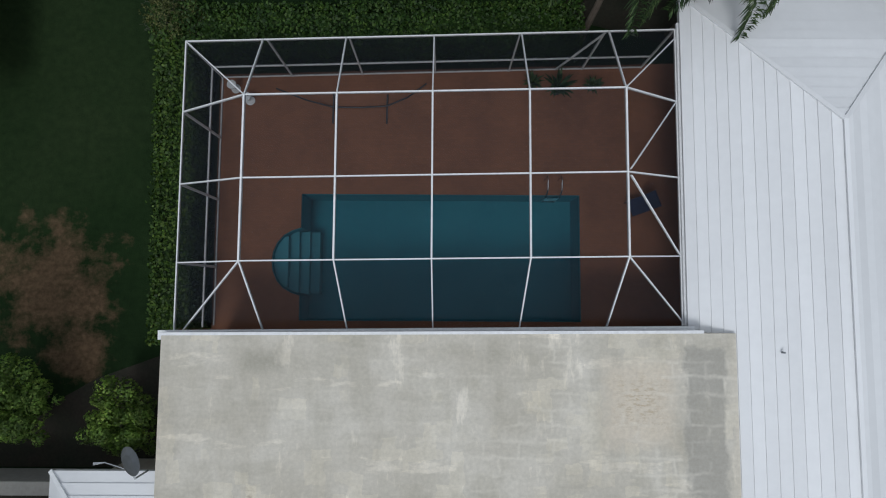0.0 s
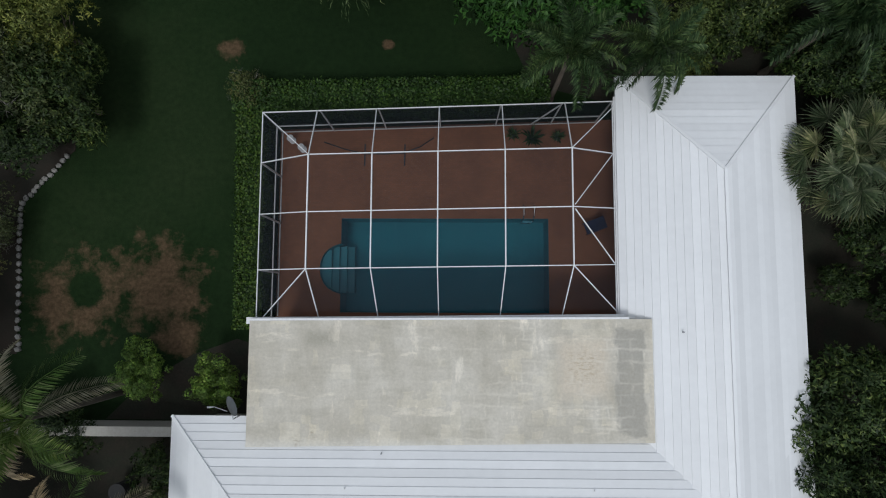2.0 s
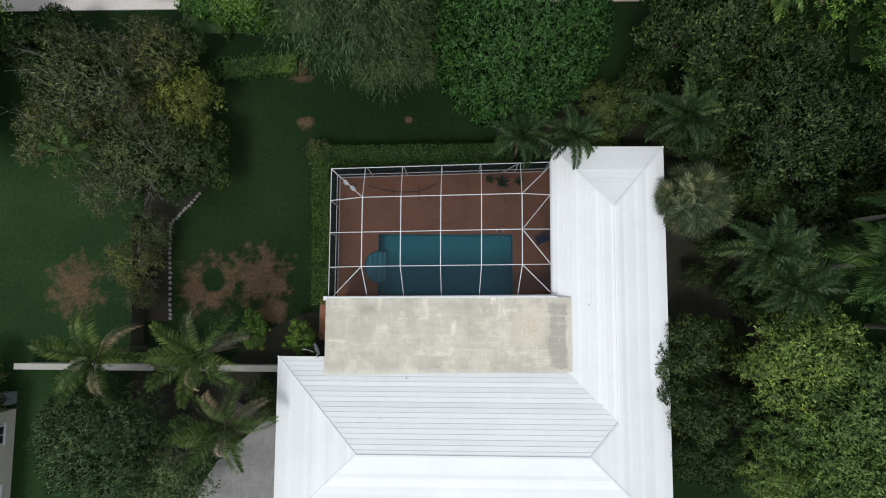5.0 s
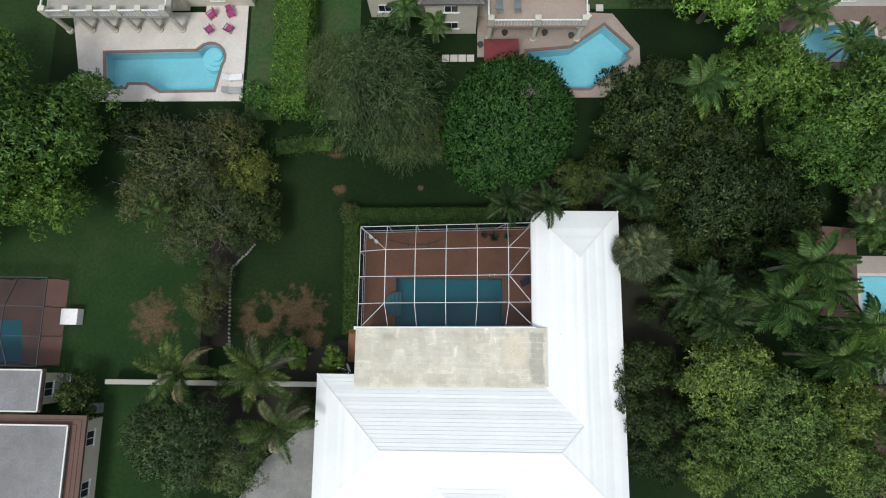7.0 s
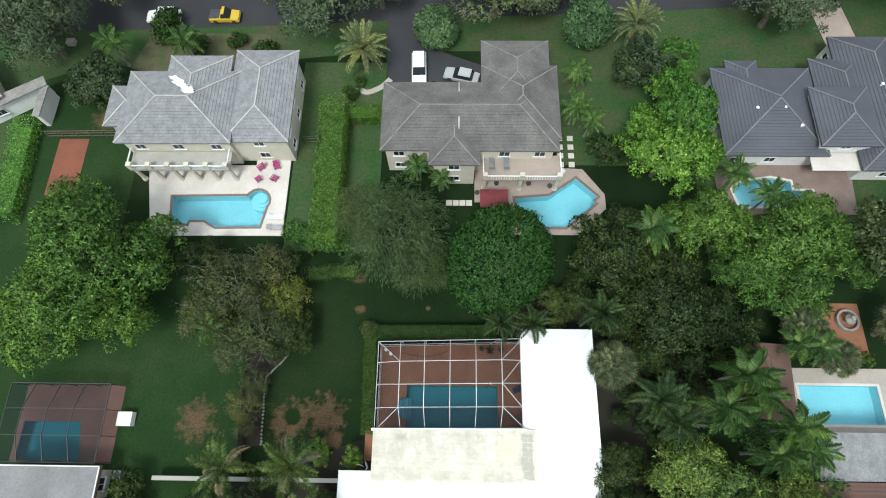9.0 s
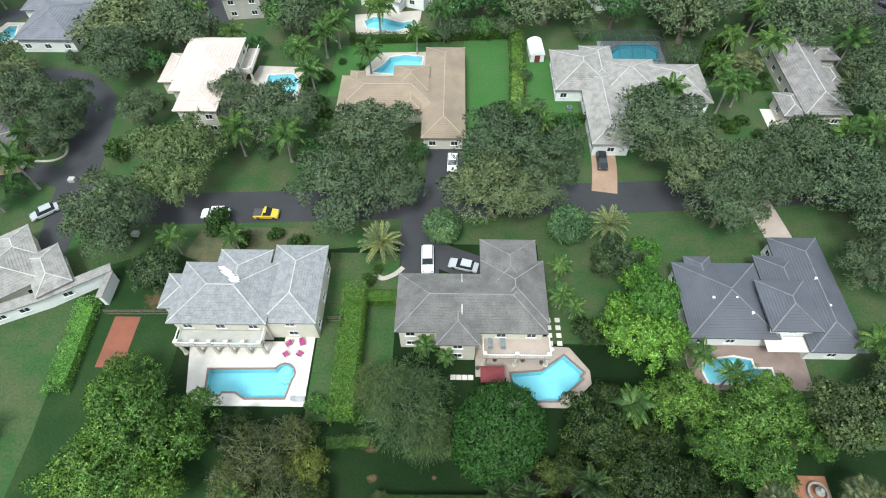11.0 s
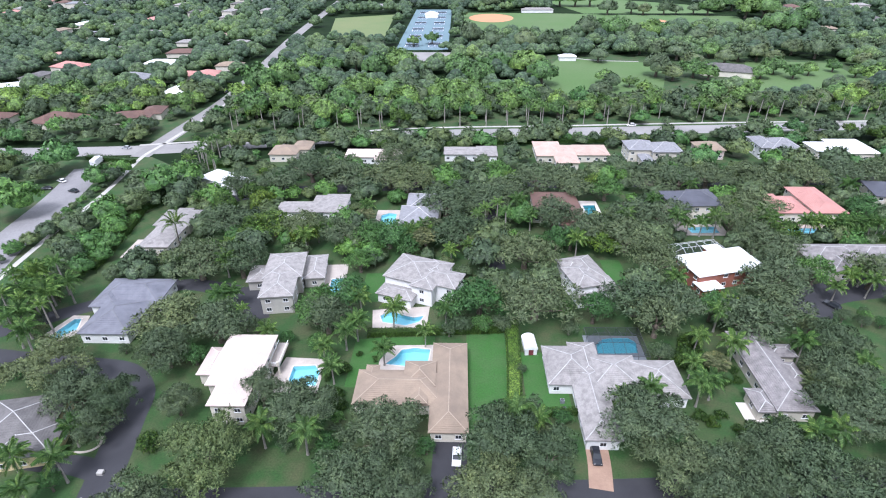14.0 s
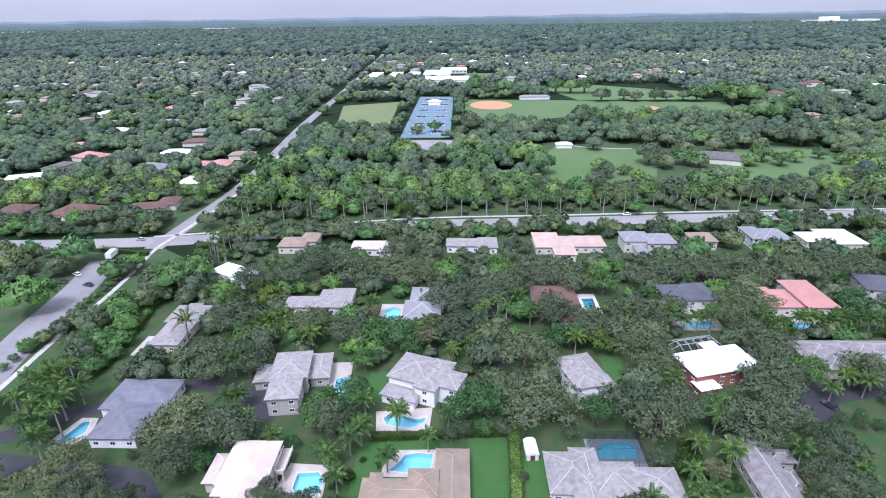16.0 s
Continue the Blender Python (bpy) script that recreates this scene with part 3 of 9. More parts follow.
def round_outline(cx, cy, rx, ry, n=20, a0=0.0, a1=360.0):
    return [(cx + rx * math.cos(radians(a0 + (a1 - a0) * k / n)), cy + ry * math.sin(radians(a0 + (a1 - a0) * k / n))) for k in range(n if a1 - a0 >= 360 else n + 1)]


BLOCKED = []  # x0, x1, y0, y1 of ground where no wild tree grows


def block(x0, x1, y0, y1, grow=0.0):
    BLOCKED.append((x0 - grow, x1 + grow, y0 - grow, y1 + grow))


# ---- ground, with the pools' basins let into it ----
POOL_MAIN = [(-5.2, 3.55), (-5.2, 2.3)] + round_outline(-5.2, 1.05, 1.05, 1.2, 10, 90, 270) + [(-5.2, -0.2), (-5.2, -1.1), (5.05, -1.1), (5.05, 3.55)]
POOL_MAIN.pop(2), POOL_MAIN.pop(-5)
POOL_A = [(-36.3, 26.9), (-26.6, 27.1)] + round_outline(-25.2, 26.4, 1.5, 1.5, 8, 140, -35) + [(-24.5, 22.8), (-30.1, 22.7), (-31.6, 23.6), (-33.6, 23.6), (-33.8, 23.1), (-35.8, 23.2)]
POOL_B = [(7.7, 27.0), (12.2, 27.4), (15.7, 29.9), (18.3, 27.3), (17.7, 26.7), (18.0, 26.3), (14.0, 23.0), (8.4, 23.0)]
POOL_C = [(35.4, 28.6), (37.0, 29.6), (40.6, 30.1), (43.0, 29.6), (43.0, 28.3), (45.5, 28.3), (45.5, 26.2), (36.0, 26.0)]
POOL_E = [(-48.0, -0.9), (-41.6, -0.9), (-40.9, -5.0), (-48.0, -5.0)]
POOL_F = [(38.7, 4.1), (47.5, 4.1), (47.5, -0.1), (38.7, -0.1)]
POOL_G = [(-41.3, 94.8), (-36.0, 95.2), (-34.4, 93.0), (-34.4, 88.3), (-39.6, 88.1), (-41.3, 90.0)]
POOL_H = [(-19.0, 96.0), (-16.6, 98.8), (-15.3, 101.4), (-12.0, 102.2), (-8.0, 101.6), (-8.4, 96.6), (-13.0, 95.2)]
POOL_I = [(34.2, 101.0), (34.6, 104.6), (36.6, 106.6), (39.0, 107.1), (43.4, 107.1), (45.0, 105.4), (44.4, 101.4), (39.0, 101.0)]
POOL_K = [(-39.6, 133.4), (-35.8, 134.2), (-35.9, 126.2), (-39.4, 125.8)]
POOL_L = [(-22.6, 115.4), (-20.6, 117.0), (-18.8, 117.2), (-15.6, 115.6), (-13.2, 114.8), (-10.4, 115.6), (-11.6, 112.8), (-15.2, 111.2), (-21.6, 112.6)]
POOL_O = [(-109.4, 104.0), (-107.4, 102.6), (-103.6, 108.0), (-105.0, 112.6), (-107.0, 112.4)]
POOL_S = [(-29.8, 176.6), (-27.0, 178.6), (-24.2, 177.8), (-24.0, 169.0), (-27.8, 169.4), (-29.6, 172.0)]
POOL_Q = [(-110.5, 153.5), (-106.5, 154.5), (-105.5, 148.0), (-109.5, 147.5)]
POOL_V = [(114.9, 168.6), (125.0, 168.6), (124.6, 164.6), (114.4, 164.6)]
POOL_B2 = [(46.6, 186.0), (51.2, 186.4), (50.8, 174.6), (47.0, 173.6)]
POOL_T = [(80.0, 168.6), (90.0, 169.4), (90.2, 164.8), (80.4, 164.4)]
POOLS = [POOL_MAIN, POOL_A, POOL_B, POOL_C, POOL_E, POOL_F, POOL_G, POOL_H, POOL_I, POOL_K, POOL_L, POOL_O, POOL_S, POOL_Q, POOL_V, POOL_B2, POOL_T]

bm = bmesh.new()
edges = []
for loop in [[(-5500, -2500), (5500, -2500), (5500, 5500), (-5500, 5500)], *POOLS]:
    vs = [bm.verts.new((x, y, 0)) for x, y in loop]
    edges += [bm.edges.new((vs[i], vs[(i + 1) % len(vs)])) for i in range(len(vs))]
bmesh.ops.triangle_fill(bm, use_beauty=True, edges=edges)
bmesh.ops.recalc_face_normals(bm, faces=bm.faces)
if sum(f.normal.z for f in bm.faces) < 0:
    bmesh.ops.reverse_faces(bm, faces=bm.faces)
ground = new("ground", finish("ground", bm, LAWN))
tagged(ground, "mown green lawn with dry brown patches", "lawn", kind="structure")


def grown(outline, by):
    """An outline moved outwards by some metres."""
    n = len(outline)
    area = sum(outline[i][0] * outline[(i + 1) % n][1] - outline[(i + 1) % n][0] * outline[i][1] for i in range(n))
    out = []
    for i in range(n):
        p, q, r = (Vector(outline[(i + k) % n]) for k in (-1, 0, 1))
        a, b = (q - p).normalized(), (r - q).normalized()
        na, nb = Vector((a.y, -a.x)), Vector((b.y, -b.x))
        m = na + nb
        m = m / max(0.5, m.length_squared / 2)
        out.append(tuple(q + m * (by if area > 0 else -by)))
    return out


def pool(outline, depth, plaster, water, coping, level=-0.12):
    """A basin with floor and sides, a coping round it, and the water in it."""
    bm = bmesh.new()
    vs = [bm.verts.new((x, y, -depth)) for x, y in outline]
    top = [bm.verts.new((x, y, -0.012)) for x, y in outline]
    n = len(outline)
    bm.faces.new(vs)
    for i in range(n):
        bm.faces.new((vs[i], vs[(i + 1) % n], top[(i + 1) % n], top[i]))
    bmesh.ops.triangulate(bm, faces=[f for f in bm.faces if len(f.verts) > 4])
    root = new("swimming_pool", finish("swimming_pool", bm, plaster))
    tagged(root, "swimming pool with blue plaster and clear water", "pool")
    bm = bmesh.new()
    bm.faces.new([bm.verts.new((x, y, level)) for x, y in outline])
    bmesh.ops.triangulate(bm, faces=bm.faces)
    bmesh.ops.recalc_face_normals(bm, faces=bm.faces)
    if sum(f.normal.z for f in bm.faces) < 0:
        bmesh.ops.reverse_faces(bm, faces=bm.faces)
    part("water", bm, water, root, "clear still pool water")
    if coping:
        bm = bmesh.new()
        slab(bm, grown(outline, 0.26), [grown(outline, -0.03)], 0.05, 0.14)
        part("coping", bm, coping, root, "dark brick coping round the water")
    xs, ys = [p[0] for p in outline], [p[1] for p in outline]
    block(min(xs), max(xs), min(ys), max(ys), 2)
    return root


def patio(name, outline, holes, mat, label, z=0.1):
    bm = bmesh.new()
    slab(bm, outline, holes, -0.02, z)
    ob = new(name, finish(name, bm, mat))
    tagged(ob, label, "patio", kind="structure")
    xs, ys = [p[0] for p in outline], [p[1] for p in outline]
    block(min(xs), max(xs), min(ys), max(ys), 1)
    return ob


def rect(x0, x1, y0, y1):
    return [(x0, y0), (x1, y0), (x1, y1), (x0, y1)]


def lawn(outline, holes, mat=None, label="bright green mown garden lawn", z=0.012):
    bm = bmesh.new()
    slab(bm, outline, holes, -0.02, z)
    tagged(new("lawn", finish("lawn", bm, mat or MOWN)), label, "lawn", kind="structure")


lawn([(-135, 47), (-120, 46.4), (-60, 44), (-50, 48), (-42, 46), (-19, 49), (-8, 50), (13.3, 50), (13.3, 31.8), (31, 31.8), (31, 24), (60, 24), (110, 40), (140, 120), (210, 250), (0, 256), (-118, 228), (-128, 130)], [POOL_C, POOL_G, POOL_H, POOL_I, POOL_K, POOL_L, POOL_O, POOL_S, POOL_Q, POOL_V, POOL_B2, POOL_T])
lawn(rect(-21.2, -9.6, 19.6, 48), [])
for outline, holes in ((rect(1.2, 11.2, 75.5, 108.6), []), ([(-27.6, 88), (-27.6, 105.4), (-7.0, 107.0), (-7.0, 88)], [POOL_H]), (rect(14.6, 24.6, 81.6, 101), []), (rect(-29.4, -22.6, 122, 137), []), (rect(44.4, 50.6, 132, 146), [])):
    lawn(outline, holes, FRESH_MOWN, "fresh green lawn behind a house", 0.022)
lawn([(-58, 17), (-58, -40), (-120, -40), (-120, 46.4), (-60, 44)], [])
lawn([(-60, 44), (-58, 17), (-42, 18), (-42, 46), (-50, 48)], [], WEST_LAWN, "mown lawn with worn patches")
lawn([(31.1, 23.9), (31.1, 17), (75, 17), (75, 23.9)], [])
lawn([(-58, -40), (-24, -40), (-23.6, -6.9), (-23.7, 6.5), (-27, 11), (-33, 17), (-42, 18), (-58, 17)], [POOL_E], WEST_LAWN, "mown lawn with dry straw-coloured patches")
bm = bmesh.new()
slab(bm, [(-500, 258), (-60, 258), (60, 262), (500, 290), (500, 345), (-160, 330), (-500, 310)], [], -0.02, 0.006)
slab(bm, [(55, 346), (310, 346), (310, 440), (250, 455), (200, 480), (60, 470)], [], -0.02, 0.009)
tagged(new("park_grass", finish("park_grass", bm, MOWN)), "green grass of the park and the verges", "lawn", kind="structure")
lawn([(-172, 232), (-146, 236), (-131, 225), (-134, 140), (-146, 100), (-240, 120), (-240, 232)], [])


# ---- roads ----
ROAD_PATHS = []


def road(name, points, width, mat, label, z=0.03, category="road"):
    path = curve_path(points)
    if isinstance(width, list):
        width = [float(v) for v in np.interp(np.arange(len(path)) / 6, np.arange(len(points)), width)]
    bm = bmesh.new()
    strip(bm, path, width, z)
    ob = new(name, finish(name, bm, mat))
    w = max(width) if isinstance(width, (list, tuple)) else width
    ROAD_PATHS.append((np.array(path), w / 2))
    return tagged(ob, label, category, kind="structure")


road("driveway", [(-71, 63.5), (-77, 65.2), (-82, 65.6), (-89, 66.5)], 4.6, ASPHALT, "dark asphalt drive past an island of planting", 0.039)
road("kerb", [(-80.8, 68.4), (-77.4, 68.6), (-75.7, 70.2), (-76.4, 72.6)], 0.5, SAND_DECK, "pale kerb round an island of planting", 0.12, "kerb")
road("road", [(-71, 57.6), (-66, 57.0), (-56, 57), (-30, 58), (0, 59.5), (40, 61.5), (80, 65), (120, 72)], 7.2, ASPHALT, "dark asphalt residential street")
road("road", [(-68.2, 45), (-69.4, 52), (-70.0, 60), (-71.6, 69), (-73.4, 77), (-75.4, 85), (-82, 91.5), (-92, 93.5), (-106, 95), (-128, 98)], [5, 5.6, 7.0, 7.2, 7.6, 8.0, 7.4, 7, 6.5, 6], ASPHALT, "dark asphalt lane bending past the lawns", 0.035)
road("driveway", [(-6.5, 58.5), (-6.8, 52), (-6.0, 42)], 6.2, ASPHALT, "dark asphalt driveway", 0.04)
road("driveway", [(-6.0, 49.5), (-2, 47.2), (4.0, 44.8)], 5.0, ASPHALT, "dark asphalt parking bay beside the house", 0.045)
road("driveway", [(-3.0, 60), (-2.6, 67), (-2.4, 73)], 7.0, ASPHALT, "dark asphalt driveway", 0.04)
road("driveway", [(26.5, 62), (27.4, 68), (27.8, 75)], 4.6, BRICK_DRIVE, "tan brick driveway", 0.04)
road("driveway", [(52.6, 64), (53.8, 57), (54.8, 50)], 4.6, PINK_DECK, "pale concrete driveway", 0.04)
road("driveway", [(-66, 127), (-60, 121), (-57, 113)], 8.0, ASPHALT, "dark asphalt driveway", 0.04)
road("road", [(-128, 104), (-90, 128), (-72, 128), (-62, 124)], 6.0, ASPHALT, "dark asphalt lane", 0.034)
road("road", [(-100, 186), (-80, 196), (-50, 201), (0, 205), (60, 207), (130, 210), (210, 214)], 8.0, ASPHALT, "dark asphalt residential street")
road("road", [(10, 204), (10, 170), (11, 140)], 6.0, ASPHALT, "dark asphalt lane", 0.034)
road("road", [(96, 118), (104, 127), (118, 131), (140, 134)], 10.0, ASPHALT, "dark asphalt street", 0.034)
road("road", [(-420, 236), (-300, 240), (-220, 241), (-150, 246), (-80, 259), (-26, 269), (54, 274), (144, 280), (224, 285), (420, 290)], 13.0, OLD_ASPHALT, "worn grey asphalt avenue")
road("road", [(-152, 236), (-150, 270), (-147, 345), (-155, 450), (-164, 567), (-171, 740), (-178, 900), (-195, 1200), (-240, 1900)], 9.5, OLD_ASPHALT, "worn grey asphalt road", 0.036)
road("pavement", [(-148.5, 219), (-150.5, 238), (-148, 262), (-144, 330), (-149, 450)], 2.0, CONCRETE, "pale concrete footpath", 0.05, "pavement")
road("pavement", [(-160, 252), (-110, 262), (-26, 279), (54, 284), (144, 290), (300, 296)], 2.0, CONCRETE, "pale concrete footpath", 0.05, "pavement")
road("parking_lot", [(-150, 126), (-157, 160), (-160.5, 190), (-167, 222)], 14.0, surface("lot_asphalt", (0.23, 0.222, 0.225), (0.165, 0.16, 0.162), 0.92, 0.08, 1.5, grainy=0.2), "worn asphalt parking lot", 0.03, "road")
patio("parking_lot", [(-136, 164.6), (-144, 164.6), (-150, 168), (-150, 174.5), (-136, 170.5)], [], OLD_ASPHALT, "worn asphalt side bay", 0.028)
road("pavement", [(-142, 120), (-144, 148), (-145, 164), (-145, 180), (-146, 199), (-148.5, 219)], 2.0, CONCRETE, "pale concrete footpath", 0.05, "pavement")
road("pavement", [(-13.6, 43.9), (-12.2, 43.0), (-10.2, 43.9), (-9.0, 45.2)], 0.8, SAND_DECK, "pale curved garden path", 0.05, "pavement")
road("pavement", [(80, 470), (105, 452), (140, 446)], 2.0, CONCRETE, "pale park path", 0.05, "pavement")


# ---- roofs and houses ----
def hip_slopes(x0, x1, y0, y1, kn=1.0):
    """For each of the four slopes: the place at run s up the slope and share t along it; kn flattens the north hip."""
    return [
        (lambda s, t: (x0 + s + t * (x1 - x0 - 2 * s), y0 + s)),
        (lambda s, t: (x1 - s, y0 + s + t * (y1 - y0 - s - kn * s))),
        (lambda s, t: (x1 - s - t * (x1 - x0 - 2 * s), y1 - kn * s)),
        (lambda s, t: (x0 + s, y1 - kn * s - t * (y1 - y0 - s - kn * s))),
    ]


def course(at, s0, s1, z, p, lift):
    """Verts and faces of one row of roof tiles, its lower edge proud of the row below."""
    a, b, c, d = at(s0, 0), at(s0, 1), at(s1, 1), at(s1, 0)
    zl, zu = z + p * s0, z + p * s1
    return [(*a, zl - 0.02), (*b, zl - 0.02), (*a, zl + lift), (*b, zl + lift), (*c, zu + 0.004), (*d, zu + 0.004)], [(0, 1, 3, 2), (2, 3, 4, 5)]


def roof_wing(bm, x0, x1, y0, y1, z, p, step=0.34, lift=0.05):
    """A hip roof in stepped rows of tiles, one closed skin from eave to ridge."""
    top = min(x1 - x0, y1 - y0) / 2
    n = max(2, round(top / step))
    seen = {}

    def at_height(x, y, h):
        key = (round(x, 3), round(y, 3), round(h, 3))
        if key not in seen:
            seen[key] = bm.verts.new((x, y, h))
        return seen[key]

    for at in hip_slopes(x0, x1, y0, y1):
        for k in range(n):
            s0, s1 = top * k / n, top * (k + 1) / n
            a, b, c, d = at(s0, 0), at(s0, 1), at(s1, 1), at(s1, 0)
            lo, hi, up = z + p * s0, z + p * s0 + lift, z + p * s1
            base = [at_height(*a, lo), at_height(*b, lo)]
            edge = [at_height(*a, hi), at_height(*b, hi)]
            above = [at_height(*c, up), at_height(*d, up)]
            bm.faces.new((base[0], base[1], edge[1], edge[0]))
            face = [edge[0], edge[1]] + (above if above[0] is not above[1] else above[:1])
            bm.faces.new(face)
    ring = [at_height(x, y, z) for x, y in ((x0, y0), (x1, y0), (x1, y1), (x0, y1))]
    low = [at_height(x, y, z - 0.2) for x, y in ((x0, y0), (x1, y0), (x1, y1), (x0, y1))]
    for k in range(4):
        bm.faces.new((low[k], low[(k + 1) % 4], ring[(k + 1) % 4], ring[k]))
    bm.faces.new(low[::-1])


def ridge_lines(x0, x1, y0, y1, z, p):
    """The ends of the hip lines and of the ridge of one wing."""
    top = min(x1 - x0, y1 - y0) / 2
    zr = z + p * top + 0.035
    ends = ((x0 + top, (y0 + y1) / 2), (x1 - top, (y0 + y1) / 2)) if x1 - x0 >= y1 - y0 else (((x0 + x1) / 2, y0 + top), ((x0 + x1) / 2, y1 - top))
    corners = ((x0, y0), (x0, y1), (x1, y0), (x1, y1)) if x1 - x0 >= y1 - y0 else ((x0, y0), (x1, y0), (x0, y1), (x1, y1))
    found = [((*c, z + 0.045), (*e, zr)) for c, e in zip(corners, (ends[0], ends[0], ends[1], ends[1]))]
    if (Vector(ends[0]) - Vector(ends[1])).length > 0.3:
        found.append(((*ends[0], zr), (*ends[1], zr)))
    return found


def window_meshes():
    bm = bmesh.new()
    slab(bm, rect(-0.8, 0.8, -0.7, 0.7), [rect(-0.72, -0.03, -0.62, 0.62), rect(0.03, 0.72, -0.62, 0.62)], 0.0, 0.07)
    bmesh.ops.transform(bm, matrix=pose(0, 0, 0, 90, 0, 0), verts=bm.verts)
    frame_me = finish("window", bm, WHITE_METAL)
    bm = bmesh.new()
    box(bm, -0.72, 0.72, -0.03, 0.0, -0.62, 0.62)
    pane_me = finish("pane", bm, GLASS)
    bm = bmesh.new()
    box(bm, -0.95, 0.95, -0.14, 0.0, -0.79, -0.702)
    return frame_me, pane_me, finish("sill", bm, WHITE_METAL)


WINDOW_FRAME, WINDOW_PANE, WINDOW_SILL = window_meshes()


def window(parent, x, y, z, rz, sx=1.0, sz=1.0):
    w = new("window", WINDOW_FRAME)
    w.parent = parent
    w.matrix_basis = pose(x, y, z, 0, 0, rz) @ Matrix.Diagonal((sx, 1, sz, 1))
    part("pane", WINDOW_PANE, None, w)
    part("sill", WINDOW_SILL, None, w)
    return w


def house(label, cx, cy, rz, wings, roof_mat, wall_mat, caps=None, step=0.4, windows=True, pitch=0.42, cap_wide=0.18):
    """A house of hip-roofed wings (x0, x1, y0, y1, eave), in metres from its middle."""
    root = thing("house", cx, cy, 0, rz, label, "house")
    for n, (x0, x1, y0, y1, eave) in enumerate(wings):
        bm = bmesh.new()
        box(bm, x0 + 0.55, x1 - 0.55, y0 + 0.55, y1 - 0.55, 0, eave - 0.19 - 0.01 * n)
        part("wall", bm, wall_mat, root)
        bm = bmesh.new()
        roof_wing(bm, x0, x1, y0, y1, eave + 0.012 * n, pitch, step)
        roof = part("roof", bm, roof_mat, root)
        if caps:
            for a, b in ridge_lines(x0, x1, y0, y1, eave + 0.012 * n, pitch):
                bm = bmesh.new()
                beam(bm, a, b, cap_wide, 0.06)
                part("ridge_cap", bm, caps, roof)
        if windows:
            for side in (0, 1, 3):
                length = (x1 - x0) if side % 2 == 0 else (y1 - y0)
                count = max(1, int((length - 1.5) / 3.4))
                for k in range(count):
                    u = -length / 2 + length * (k + 0.5) / count
                    mx, my = (x0 + x1) / 2, (y0 + y1) / 2
                    x, y, turn = ((mx + u, y0 + 0.55, 0), (x1 - 0.55, my + u, 90), (mx - u, y1 - 0.55, 180), (x0 + 0.55, my - u, 270))[side]
                    if any(q is not wings[n] and q[0] - 0.3 < x < q[1] + 0.3 and q[2] - 0.3 < y < q[3] + 0.3 for q in wings):
                        continue
                    for z in ((1.6, 4.4) if eave > 5 else (1.6,)):
                        window(root, x, y, z, turn, 0.85, 0.8)
    r = radians(rz)
    for x0, x1, y0, y1, eave in wings:
        pts = [(cx + x * math.cos(r) - y * math.sin(r), cy + x * math.sin(r) + y * math.cos(r)) for x in (x0, x1) for y in (y0, y1)]
        block(min(p[0] for p in pts), max(p[0] for p in pts), min(p[1] for p in pts), max(p[1] for p in pts), 1.5)
    return root


# ---- the white-roofed house below the first view ----
main = thing("house", 0, 0, 0, 0, "one-storey house with white tiled hip roofs", "house")
MAIN_WINGS = [(-11.65, 15.35, -17.4, -5.4, 3.2), (7.5, 15.4, -17.35, 9.5, 3.19), (-4.0, 8.0, -27.0, -11.4, 3.22)]
MAIN_PITCH = 0.40
# ridge and hip lines by wing: x, y and run from the eaves
MAIN_CAPS = {
    (-11.65, -5.4): [((-11.65, -5.4, 0), (-5.65, -11.4, 6)), ((-11.65, -17.4, 0), (-5.65, -11.4, 6)), ((-5.65, -11.4, 6), (9.35, -11.4, 6)), ((9.35, -11.4, 6), (11.4, -9.35, 3.95)), ((15.35, -17.4, 0), (9.35, -11.4, 6))],
    (7.5, 9.5): [((11.45, -9.35, 3.95), (11.45, 4.95, 3.95)), ((7.5, 9.5, 0), (11.45, 4.95, 3.95)), ((15.4, 9.5, 0), (11.45, 4.95, 3.95))],
}
for x0, x1, y0, y1, eave in MAIN_WINGS:
    bm = bmesh.new()
    box(bm, x0 + (1.9 if y1 > 0 else 0.6), x1 - 0.6, y0 + 0.6, y1 - 0.6, 0, eave - 0.2)
    part("wall", bm, CREAM_WALL, main)
    bm = bmesh.new()
    box(bm, x0 + 0.03, x1 - 0.03, y0 + 0.03, y1 - 0.03, eave - 0.2, eave - 0.01)
    part("fascia", bm, WHITE_METAL, main)
    bm = bmesh.new()
    top = min(x1 - x0, y1 - y0) / 2
    box(bm, x0 + 0.6, x1 - 0.6, y0 + 0.6, y1 - 0.6, eave - 0.19, eave + 0.1)
    roof = part("roof", bm, WHITE_TILE, main, "white painted hip roof of tile courses")
    for a, b in MAIN_CAPS.get((x0, y1), ()):
        bm = bmesh.new()
        beam(bm, (a[0], a[1], 3.2 + MAIN_PITCH * a[2] + 0.03), (b[0], b[1], 3.2 + MAIN_PITCH * b[2] + 0.03), 0.13, 0.05)
        part("ridge_cap", bm, WHITE_TILE, roof)
    n = round(top / 0.31)
    for at in hip_slopes(x0, x1, y0, y1, 1.15 if y1 > 0 else 1.0):
        for k in range(n):
            vs, fs = course(at, top * k / n, top * (k + 1) / n, eave, MAIN_PITCH, 0.035)
            part("tile_course", mesh_from("tile_course", vs, fs, WHITE_TILE), None, roof)
    block(x0, x1, y0, y1, 1)
for x, y, turn in ((-11.05, -9.0, 270), (-11.05, -13.0, 270), (14.8, 6.0, 90), (14.8, 1.0, 90), (14.8, -4.0, 90), (11.3, 8.75, 180)):
    window(main, x, y, 1.6, turn)
bm = bmesh.new()
slab(bm, [(-8.25, -6.55), (8.65, -6.25), (8.65, -1.2), (-8.25, -1.35)], [], 3.35, 3.78)
